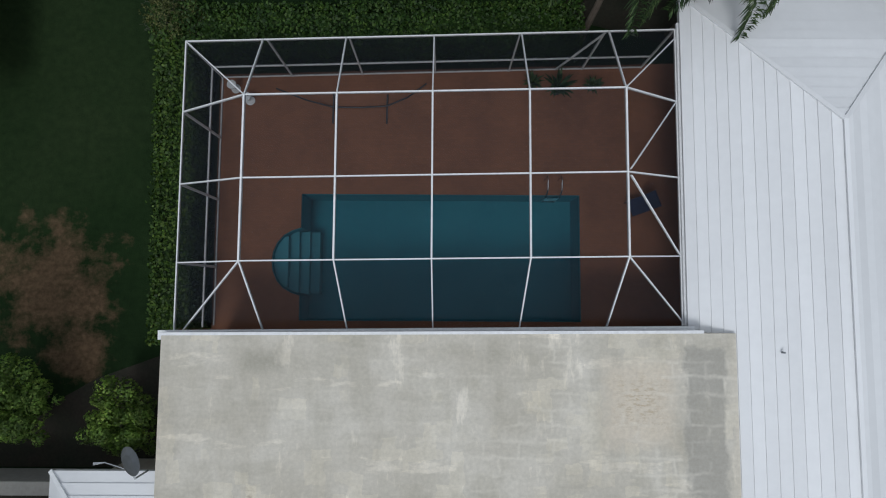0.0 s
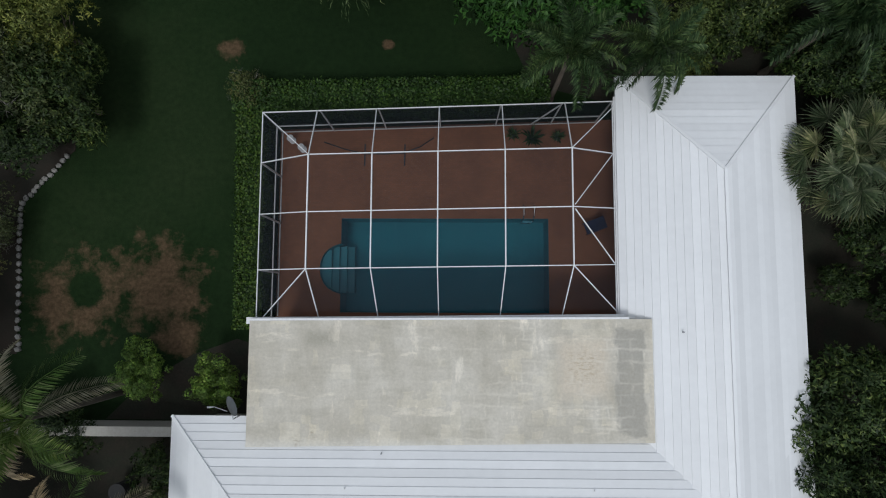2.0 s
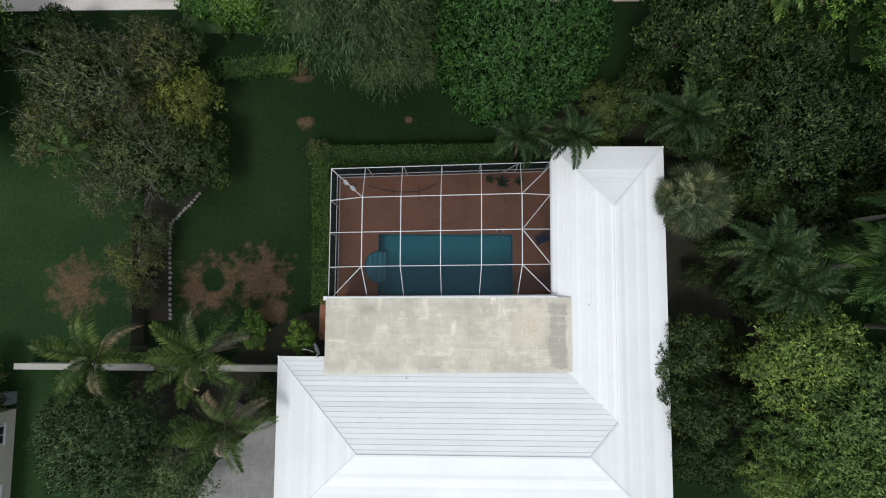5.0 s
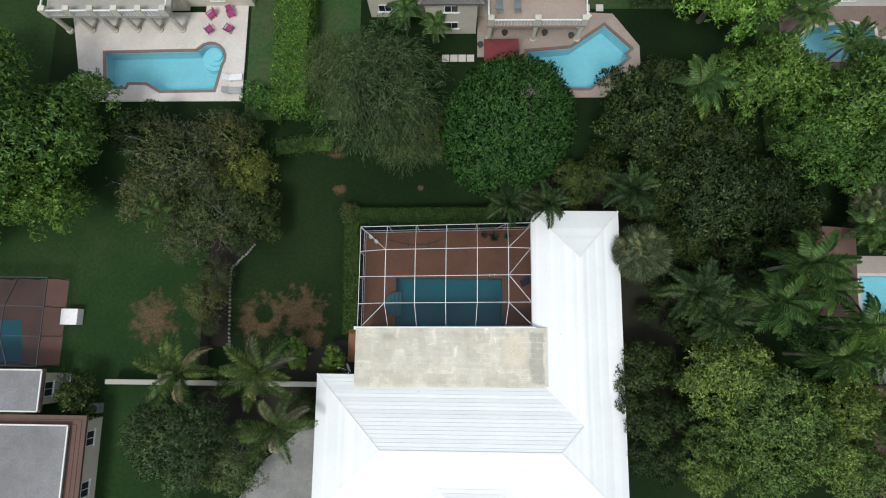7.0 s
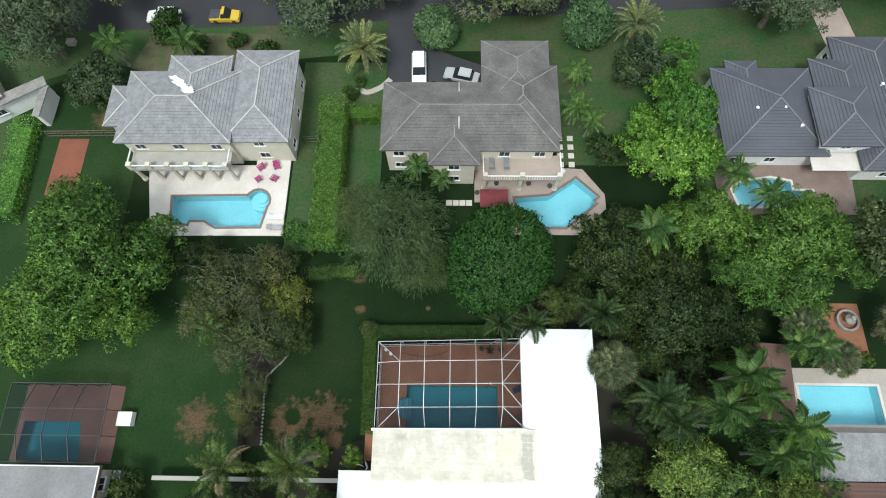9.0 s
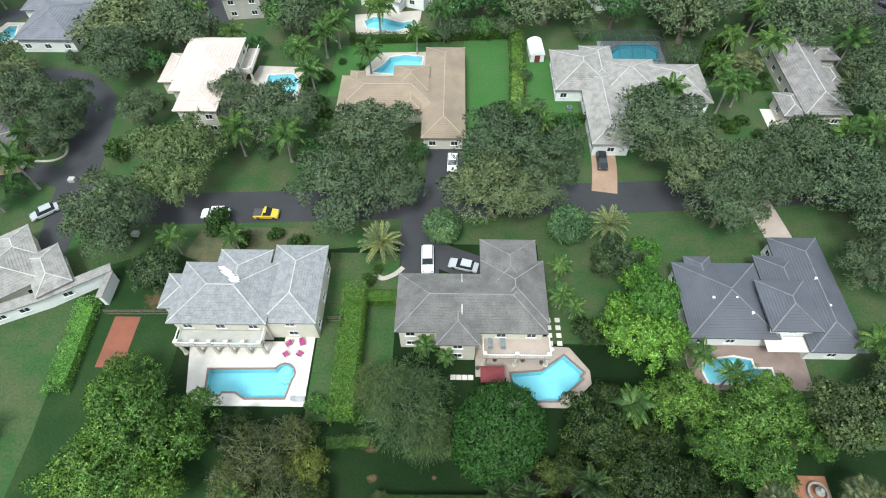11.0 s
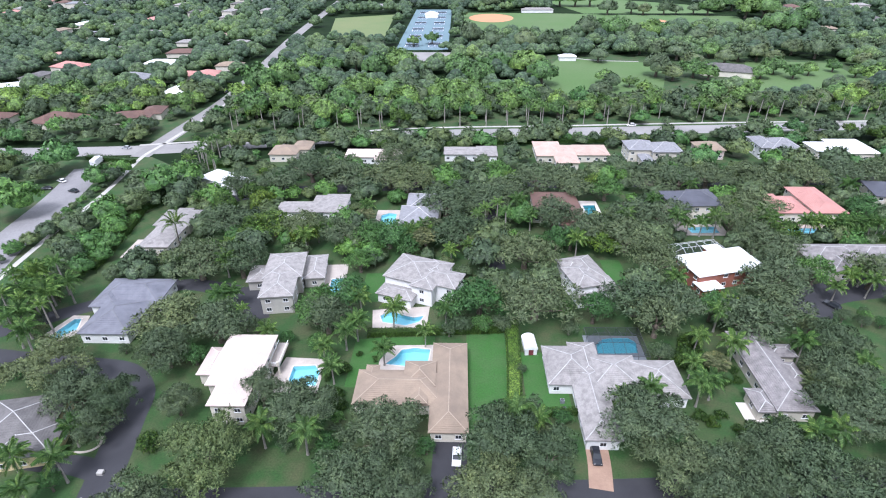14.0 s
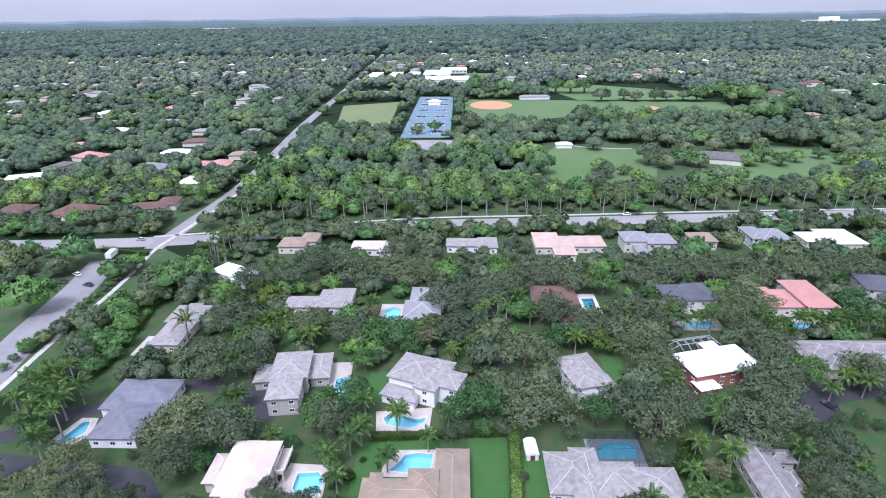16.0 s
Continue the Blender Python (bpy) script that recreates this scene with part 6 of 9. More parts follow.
car(-84.0, 66.8, 84, 4.8, 1.85, 1.5, 1.2, 0.5, WHITE_PAINT, "white car on a curved drive")
car(-73.0, 55.6, 128, 4.8, 1.85, 1.5, 1.2, 0.6, SILVER_PAINT, "silver car parked on the lane")
for x, y, rz, paint, label in ((91, 284, 90, WHITE_PAINT, "white car driving lane of the avenue"), (-164, 247, 82, SILVER_PAINT, "silver car at the junction"), (-170.3, 206.4, 60, WHITE_PAINT, "white car in the parking lot"), (-171.8, 198.3, 100, DARK_PAINT, "dark car in the parking lot"), (-158.9, 196.2, 70, DARK_PAINT, "dark car parked beside the lot"), (-154, 352, 3, DARK_PAINT, "dark car on the road"), (170, 281, 90, SILVER_PAINT, "silver car on the avenue"), (104, 122, 30, DARK_PAINT, "dark car by the corner"), (-176, 196, 80, DARK_PAINT, "dark car in the parking lot")):
    car(x, y, rz, 4.7, 1.85, 1.5, 1.25, 0.5, paint, label)
truck = thing("box_truck", -166, 226, 0.03, 8, "white box truck at the end of the parking lot", "truck")
bm = bmesh.new()
box(bm, -1.25, 1.25, -4.2, 2.2, 0.9, 3.5)
bmesh.ops.bevel(bm, geom=list(bm.edges), offset=0.05, segments=1, affect="EDGES")
part("cargo_box", bm, WHITE_PAINT, truck)
bm = bmesh.new()
prism(bm, [(-1.1, 2.3), (1.1, 2.3), (1.0, 4.2), (-1.0, 4.2)], 0.5, 2.4)
part("cab", bm, WHITE_PAINT, truck)
for sx in (-1, 1):
    for y in (-2.8, 3.2):
        bm = bmesh.new()
        bmesh.ops.create_cone(bm, cap_ends=True, segments=14, radius1=0.5, radius2=0.5, depth=0.3, matrix=pose(sx * 1.0, y, 0.5, 0, 90, 0))
        part("wheel", bm, RUBBER, truck)


# ---- garden furniture ----
def lounge_chair(x, y, rz):
    root = thing("lounge_chair", x, y, 0.1, rz, "magenta plastic lounge chair on the pale deck", "chair", "chairs on the pool deck")
    root.matrix_basis = root.matrix_basis @ Matrix.Diagonal((0.85, 0.85, 0.85, 1))
    bm = bmesh.new()
    box(bm, -0.36, 0.36, -0.4, 0.45, 0.32, 0.38)
    part("seat", bm, MAGENTA, root)
    bm = bmesh.new()
    box(bm, -0.36, 0.36, -0.05, 0.0, 0.0, 0.75, pose(0, -0.4, 0.34, 22, 0, 0))
    part("backrest", bm, MAGENTA, root)
    for sx in (-1, 1):
        bm = bmesh.new()
        box(bm, sx * 0.42 - 0.06, sx * 0.42 + 0.06, -0.5, 0.45, 0.55, 0.6)
        part("armrest", bm, MAGENTA, root)
        for y0 in (-0.4, 0.36):
            bm = bmesh.new()
            box(bm, sx * 0.4 - 0.04, sx * 0.4 + 0.04, y0 - 0.04, y0 + 0.04, 0, 0.55)
            part("leg", bm, MAGENTA, root)


for x, y, rz in ((-25.3, 31.0, 130), (-23.2, 31.2, 200), (-25.4, 29.4, 40), (-23.3, 29.5, -30)):
    lounge_chair(x, y, rz)


def sun_lounger(x, y, rz, mat, label, z=0.1):
    root = thing("sun_lounger", x, y, z, rz, label, "lounger")
    bm = bmesh.new()
    box(bm, -0.33, 0.33, -1.0, 0.35, 0.28, 0.36)
    part("mattress", bm, mat, root)
    bm = bmesh.new()
    box(bm, -0.33, 0.33, 0, 0.7, 0, 0.08, pose(0, 0.35, 0.29, 35, 0, 0))
    part("backrest", bm, mat, root)
    for sx in (-1, 1):
        for y0 in (-0.85, 0.25):
            bm = bmesh.new()
            box(bm, sx * 0.29 - 0.03, sx * 0.29 + 0.03, y0 - 0.03, y0 + 0.03, 0, 0.28)
            part("leg", bm, WHITE_METAL, root)


sun_lounger(-22.5, 24.0, 95, WHITE_METAL, "white sun lounger beside the pool")
sun_lounger(-22.5, 22.6, 92, surface("grey_cushion", (0.38, 0.38, 0.39), (0.3, 0.3, 0.31), 0.9, 1.0, 6.0), "grey cushioned sun lounger beside the pool")
sun_lounger(13.4, 30.2, -50, WHITE_METAL, "white sun lounger on the pinkish deck")
for x, y in ((4.6, 29.9), (6.4, 29.9)):
    sun_lounger(x, y, 180, GREY_PLASTIC, "grey lounger on the balcony", 3.2)
shade = thing("garden_umbrella", 4.9, 25.9, 0.1, 0, "square maroon garden umbrella on the pool deck", "umbrella")
bm = bmesh.new()
tip = bm.verts.new((0, 0, 2.75))
rim = [bm.verts.new(p) for p in ((-1.7, -1.2, 2.25), (1.7, -1.2, 2.25), (1.7, 1.2, 2.25), (-1.7, 1.2, 2.25))]
drop = [bm.verts.new(v.co - Vector((0, 0, 0.2))) for v in rim]
for k in range(4):
    bm.faces.new((rim[k], rim[(k + 1) % 4], tip))
    bm.faces.new((drop[k], drop[(k + 1) % 4], rim[(k + 1) % 4], rim[k]))
part("canopy", bm, MAROON, shade)
bm = bmesh.new()
tube(bm, [(0, 0, 0), (0, 0, 2.7)], [0.03, 0.03], 8)
part("pole", bm, STEEL, shade)
for sx, sy in ((-1, -1), (1, -1), (1, 1), (-1, 1)):
    bm = bmesh.new()
    beam(bm, (0, 0, 2.68), (sx * 1.66, sy * 1.16, 2.23), 0.03, 0.03)
    part("rib", bm, STEEL, shade)
for x, y in ((5.4, 28.9), (9.5, 28.9), (12.2, 28.6), (2.9, 27.6)):
    pot = thing("plant_pot", x, y, 0.1, 0, "dark clay pot with a small plant", "pot")
    bm = bmesh.new()
    tube(bm, [(0, 0, 0), (0, 0, 0.35), (0, 0, 0.42)], [0.2, 0.3, 0.33], 12)
    part("pot", bm, DARK_METAL, pot)
# stepping stones beside the grey-brown house
for k, (x, y) in enumerate([(13.9 + 1.4 * i, 31.9 + 1.3 * j) for i in range(2) for j in range(4)] + [(1.9 - 0.85 * i, 26.3) for i in range(4)]):
    bm = bmesh.new()
    box(bm, x - 0.38, x + 0.38, y - 0.38, y + 0.38, 0, 0.05)
    tagged(new("stepping_stone", finish("stepping_stone", bm, PALE_DECK)), "pale square stepping stone in the grass", "paving stone", "stepping stones")
# fountain on the brick terrace
fountain = thing("fountain", 45.8, 11.5, 0.03, 0, "round white stone fountain on a brick terrace", "fountain")
bm = bmesh.new()
ring_o, ring_i = round_outline(0, 0, 1.3, 1.3, 24), round_outline(0, 0, 1.05, 1.05, 24)
slab(bm, ring_o, [ring_i], 0, 0.5)
part("basin", bm, STONE, fountain)
bm = bmesh.new()
tube(bm, [(0, 0, 0), (0, 0, 0.7), (0, 0, 0.75), (0, 0, 0.9), (0, 0, 1.4), (0, 0, 1.5)], [0.25, 0.12, 0.55, 0.6, 0.08, 0.25], 14)
part("pedestal", bm, STONE, fountain)
# white garden shed with a rounded roof
shed = thing("garden_shed", 17.1, 102.6, 0, 4, "small white shed with a rounded roof on grass", "shed")
bm = bmesh.new()
box(bm, -1.5, 1.5, -2.6, 2.6, 0, 1.9)
part("wall", bm, WHITE_WALL, shed)
bm = bmesh.new()
prof = [(-1.7, 1.85), (-1.5, 2.3), (-0.8, 2.75), (0, 2.9), (0.8, 2.75), (1.5, 2.3), (1.7, 1.85)]
ra = [[bm.verts.new((x, y, z)) for x, z in prof] for y in (-2.75, 2.75)]
for k in range(6):
    bm.faces.new((ra[0][k], ra[0][k + 1], ra[1][k + 1], ra[1][k]))
bm.faces.new(ra[0][::-1]), bm.faces.new(ra[1])
part("roof", bm, WHITE_METAL, shed)
bm = bmesh.new()
box(bm, -0.6, 0.6, -2.66, -2.6, 0.05, 1.75)
part("door", bm, MAROON, shed)
bm = bmesh.new()
box(bm, -37.1, -35.5, -1.3, 0.2, 0.0, 0.9)
tagged(new("pump_cover", finish("pump_cover", bm, WHITE_WALL)), "cream equipment cover beside the screen", "cover")
for x, y, z in ((-17.6, 35.5, 0), (-33.0, -9.0, 0), (-35.9, -6.3, 0), (22.6, 84.3, 0), (22.6, 81.8, 0)):
    ac = thing("air_conditioner", x, y, z, 0, "grey outdoor air conditioner unit by the wall", "air conditioner")
    bm = bmesh.new()
    box(bm, -0.45, 0.45, -0.45, 0.45, 0, 0.85)
    part("case", bm, GREY_PLASTIC, ac)
    bm = bmesh.new()
    bmesh.ops.create_cone(bm, cap_ends=True, segments=16, radius1=0.35, radius2=0.35, depth=0.05, matrix=Matrix.Translation((0, 0, 0.87)))
    part("fan_grille", bm, DARK_METAL, ac)


def fence(points, height, mat, label):
    root = thing("fence", 0, 0, 0, 0, label, "fence", kind="structure")
    for a, b in zip(points, points[1:]):
        a, b = Vector(a), Vector(b)
        n = max(1, round((b - a).length / 1.8))
        for k in range(n + 1):
            p = a.lerp(b, k / n)
            bm = bmesh.new()
            beam(bm, (p.x, p.y, 0), (p.x, p.y, height), 0.1, 0.1)
            part("post", bm, mat, root)
        for z in (0.25, height * 0.6, height - 0.1):
            bm = bmesh.new()
            beam(bm, (*a, z), (*b, z), 0.05, 0.16)
            part("rail", bm, mat, root)


fence([(-54.6, 35.7), (-43.0, 35.9)], 1.5, BARK, "dark timber rail fence")
fence([(-19.8, 35.0), (-16.4, 35.2)], 1.6, BARK, "dark timber rail fence")
annex = thing("annex", 0, 0, 0, 0, "low white annex with a flat pale roof and end wall", "building")
bm = bmesh.new()
prism(bm, [(-73.0, 34.2), (-72.0, 32.6), (-63.6, 36.4), (-54.8, 42.0), (-55.6, 43.4), (-64.4, 38.2)], 2.75, 2.95)
part("roof", bm, PALE_TILE, annex)
bm = bmesh.new()
prism(bm, [(-72.8, 34.4), (-71.9, 33.0), (-63.6, 36.8), (-55.4, 42.1), (-55.8, 42.9), (-64.4, 37.9)], 0, 2.75)
part("wall", bm, WHITE_WALL, annex)
bm = bmesh.new()
box(bm, -55.5, -54.9, 37.4, 42.0, 0, 2.6)
part("end_wall", bm, WHITE_WALL, annex)
bm = bmesh.new()
box(bm, -55.7, -54.7, 37.2, 42.1, 2.6, 2.72)
part("wall_cap", bm, PALE_TILE, annex)
for x, y in ((-61.0, 38.45), (-66.5, 35.45), (-69.5, 34.1)):
    window(annex, x, y, 1.6, 28 if x > -63 else 24, 0.9, 0.7)

# flashing strips across the grey-brown roof
for x, y0, y1, z0, z1 in ((-1.4, -6.2, -3.0, 6.12, 7.8), (-1.4, 3.1, 1.0, 6.12, 7.2)):
    bm = bmesh.new()
    beam(bm, (x, y0, z0), (x, y1, z1), 0.16, 0.05)
    part("flashing", bm, PALE_CAP, house_b, "pale flashing strip")
patio("planting_bed", [(-46, 47), (-42, 45.6), (-27, 46), (-25, 49), (-27, 53), (-44, 53.2)], [], SCRUB, "scrubby bed of dry grass and weeds", 0.022)
for x, y in ((-55.4, 51.2), (-71.5, 63.5), (55.0, 70.5)):
    bm = bmesh.new()
    box(bm, x - 0.6, x + 0.6, y - 0.5, y + 0.5, 0, 0.7)
    bmesh.ops.bevel(bm, geom=list(bm.edges), offset=0.05, segments=1, affect="EDGES")
    tagged(new("utility_box", finish("utility_box", bm, CONCRETE)), "grey utility box on the grass verge", "utility box")


# ---- plants ----
def leaves(name, centres, radii, count, size, mat, seed, flat=0.0, droop=0.0, low=-0.35, core=0.25, slim=0.6, tri=False):
    """A cloud of single leaves laid over clumps: centres (n, 3) and radii (n,)."""
    g = np.random.default_rng(seed)
    centres, radii = np.asarray(centres, float), np.asarray(radii, float)
    pick = g.choice(len(radii), count, p=radii ** 2 / (radii ** 2).sum())
    d = g.normal(size=(count * 3, 3))
    d /= np.linalg.norm(d, axis=1)[:, None]
    d = d[d[:, 2] > low][:count]
    n = len(d)
    pick = pick[:n]
    inner = g.random(n) < core
    out = np.where(inner, g.uniform(0.45, 0.8, n), g.uniform(0.82, 1.12, n))
    pos = centres[pick] + d * (radii[pick] * out)[:, None]
    nrm = d + g.normal(size=(n, 3)) * 0.3 + np.array([0, 0, 0.2 + flat * 0.6])
    nrm /= np.linalg.norm(nrm, axis=1)[:, None]
    a = np.cross(nrm, g.normal(size=(n, 3)))
    a /= np.linalg.norm(a, axis=1)[:, None]
    a[:, 2] -= droop
    b = np.cross(nrm, a)
    s = size * g.uniform(0.6, 1.35, n) * np.where(inner, 1.5, 1.0)
    a, b = a * s[:, None] * 0.5, b * s[:, None] * 0.5 * slim
    if tri:
        verts = np.stack([pos - a * 1.1, pos + a * 0.7 + b * 1.75, pos + a * 0.7 - b * 1.75], 1).reshape(-1, 3)
        return swell_normals(quads(name, verts, mat, 3), verts, crown_swell(d, pos, 3), 3)
    verts = np.stack([pos - a, pos + b - a * 0.1, pos + a - nrm * s[:, None] * 0.12, pos - b - a * 0.1], 1).reshape(-1, 3)
    return quads(name, verts, mat)


def swell_normals(me, verts, out, k, share=0.68):
    """Leaves take part of their light from the swell of the crown they lie on."""
    leaf = verts.reshape(-1, k, 3)
    face = np.cross(leaf[:, 1] - leaf[:, 0], leaf[:, 2] - leaf[:, 0])
    face = np.repeat(face / (np.linalg.norm(face, axis=1)[:, None] + 1e-9), k, 0)
    side = np.sign((out * face).sum(1))[:, None]
    soft = out * side * share + face * (1 - share)
    soft /= np.linalg.norm(soft, axis=1)[:, None] + 1e-9
    me.attributes.new("custom_normal", "FLOAT_VECTOR", "POINT").data.foreach_set("vector", soft.astype(np.float32).ravel())
    return me


def crown_swell(d, pos, k):
    """Which way a crown's surface faces at each leaf: out of its clump, and out of the whole crown."""
    whole = pos - np.array([0, 0, 0.5])
    whole /= np.linalg.norm(whole, axis=1)[:, None] + 1e-9
    out = d * 0.55 + whole * 0.45
    return np.repeat(out / (np.linalg.norm(out, axis=1)[:, None] + 1e-9), k, 0)


def lump_shapes(seed, count, detail):
    """Rough domes one metre in radius, as corners of loose triangles; open below."""
    g = np.random.default_rng(seed)
    bm = bmesh.new()
    bmesh.ops.create_icosphere(bm, subdivisions=detail, radius=1.0)
    co = np.array([v.co for v in bm.verts])
    tri = np.array([[v.index for v in f.verts] for f in bm.faces])
    bm.free()
    tri = tri[co[tri][:, :, 2].mean(1) > -0.45]
    return [(co * g.uniform(0.82, 1.14, (len(co), 1)))[tri].reshape(-1, 3) for k in range(count)]


def lumps(centres, radii, shapes, seed):
    """Rough domes of the given centres and radii (n, 3): corners, and which way the swell faces at each."""
    g = np.random.default_rng(seed)
    shape = np.array(shapes)[g.integers(0, len(shapes), len(centres))]
    t = g.uniform(0, 2 * math.pi, len(centres))
    c, s = np.cos(t)[:, None], np.sin(t)[:, None]
    out = np.stack([shape[:, :, 0] * c - shape[:, :, 1] * s, shape[:, :, 0] * s + shape[:, :, 1] * c, shape[:, :, 2]], 2)
    verts = out * np.asarray(radii)[:, None, :] + np.asarray(centres)[:, None, :]
    out = out / np.linalg.norm(out, axis=2)[:, :, None]
    return verts.reshape(-1, 3), out.reshape(-1, 3)


def filled(crown, seed, detail=2):
    """A far crown with its boughs filled in behind the outer leaves."""
    g = np.random.default_rng(seed)
    t = np.arange(7) * 1.047 + g.uniform(-0.3, 0.3, 7)
    ring = np.where(np.arange(7) == 6, 0.0, g.uniform(0.42, 0.62, 7))
    centres = np.stack([ring * np.cos(t), ring * np.sin(t), np.where(np.arange(7) == 6, 0.86, g.uniform(0.6, 0.8, 7))], 1)
    wide = np.where(np.arange(7) == 6, 0.5, g.uniform(0.32, 0.44, 7))
    verts, out = lumps(centres, np.stack([wide, wide, wide * 0.85], 1), lump_shapes(seed, 3, detail), seed)
    verts = np.concatenate([verts_of(crown), verts])
    whole = verts - np.array([0, 0, 0.5])
    return swell_normals(quads("crown", verts, crown.materials[0], 3), verts, whole / (np.linalg.norm(whole, axis=1)[:, None] + 1e-9), 3)


def verts_of(me):
    v = np.empty(len(me.vertices) * 3, np.float32)
    me.vertices.foreach_get("co", v)
    return v.reshape(-1, 3)


def quads(name, verts, mat, k=4, tone=None):
    """A mesh of loose leaves of k corners each."""
    n = len(verts) // k
    me = bpy.data.meshes.new(name)
    me.vertices.add(n * k)
    me.vertices.foreach_set("co", verts.astype(np.float32).ravel())
    me.loops.add(n * k)
    me.loops.foreach_set("vertex_index", np.arange(n * k, dtype=np.int32))
    me.polygons.add(n)
    me.polygons.foreach_set("loop_start", np.arange(0, n * k, k, dtype=np.int32))
    me.materials.append(mat)
    me.update(calc_edges=True)
    if tone is not None:
        me.attributes.new("tone", "FLOAT", "POINT").data.foreach_set("value", np.repeat(tone, k).astype(np.float32))
    return me


def crown_clumps(seed, count, spread=1.0, height=0.8, base=0.75, size=(0.28, 0.45)):
    """Clumps of a crown one metre in radius: uneven, fuller at the top, with gaps below."""
    g = np.random.default_rng(seed)
    c, r = [(0, 0, base + 0.05)], [0.55]
    for k in range(count):
        t, u = g.uniform(0, 2 * math.pi), g.uniform(-0.25, 1.0)
        ring = math.sqrt(max(0.0, 1 - max(u, 0) ** 2)) * g.uniform(0.5, 0.9) * spread
        c.append((ring * math.cos(t), ring * math.sin(t), base + u * height * 0.62 + g.uniform(-0.08, 0.08)))
        r.append(g.uniform(*size))
    return c, r


def crown_lobes(seed, count, base=0.75, size=(0.15, 0.26), height=0.8, spread=1.0):
    """Clumps of a wide uneven crown: some boughs, each with its own head of leaves."""
    g = random.Random(seed)
    c, r = [], []
    boughs = [(0.1, -0.05, 0.18, 0.5)]
    n = g.choice((5, 6, 7))
    for k in range(n):
        t = 2 * math.pi * (k + g.uniform(-0.35, 0.35)) / n
        far = g.uniform(0.42, 0.72)
        boughs.append((far * math.cos(t), far * math.sin(t), g.uniform(-0.14, 0.16), g.uniform(0.28, 0.44)))
    whole = sum(b[3] ** 2 for b in boughs)
    for x, y, z, big in boughs:
        for k in range(max(4, round(count * big * big / whole))):
            u, t = g.uniform(-0.35, 1.0), g.uniform(0, 2 * math.pi)
            ring = math.sqrt(1 - u * u) * big * g.uniform(0.6, 1.05)
            c.append(((x + ring * math.cos(t)) * spread, (y + ring * math.sin(t)) * spread, base + z + u * big * height))
            r.append(g.uniform(*size) * (0.7 + big * 0.6))
    return c, r


def trunk_mesh(seed, base, mat, limbs=6, thick=0.09):
    g = random.Random(seed)
    bm = bmesh.new()
    fork = base * 0.5
    tube(bm, [(0, 0, -0.02), (0.01, 0.0, fork * 0.5), (0.02, 0.01, fork)], [thick * 1.25, thick, thick * 0.85], 8)
    for k in range(limbs):
        t = 2 * math.pi * (k + g.uniform(-0.3, 0.3)) / limbs
        r1, r2 = g.uniform(0.2, 0.3), g.uniform(0.5, 0.75)
        tube(bm, [(0.02, 0.01, fork * 0.9), (r1 * math.cos(t), r1 * math.sin(t), base * 0.75), (r2 * math.cos(t + 0.2), r2 * math.sin(t + 0.2), base + g.uniform(0.0, 0.35))], [thick * 0.55, thick * 0.38, thick * 0.1], 5)
    return finish("trunk", bm, mat)


def rosettes(name, centres, radii, twigs, per, size, mat, seed, low=-0.3, spread=0.9, rough=0.14):
    """Twigs over clumps, each ending in a rosette of small pointed leaves."""
    g = np.random.default_rng(seed)
    centres, radii = np.asarray(centres, float), np.asarray(radii, float)
    pick = g.choice(len(radii), twigs, p=radii ** 2 / (radii ** 2).sum())
    d = g.normal(size=(twigs, 3))
    d[:, 2] = np.where(d[:, 2] < low, -d[:, 2], d[:, 2])
    d /= np.linalg.norm(d, axis=1)[:, None]
    tip = centres[pick] + d * (radii[pick] * g.uniform(1 - 2 * rough, 1 + rough, twigs))[:, None]
    tip, d = np.repeat(tip, per, 0), np.repeat(d, per, 0)
    n = len(tip)
    out = g.normal(size=(n, 3)) * spread + d * 0.6 + (0, 0, 0.25)
    out /= np.linalg.norm(out, axis=1)[:, None]
    side = np.cross(out, d + g.normal(size=(n, 3)) * 0.4)
    side /= np.linalg.norm(side, axis=1)[:, None]
    s = (size * g.uniform(0.6, 1.4, n))[:, None]
    verts = np.stack([tip, tip + out * s * 0.6 + side * s * 0.3, tip + out * s * 1.1 - side * s * 0.12], 1).reshape(-1, 3)
    return swell_normals(quads(name, verts, mat, 3), verts, crown_swell(d, tip, 3), 3)


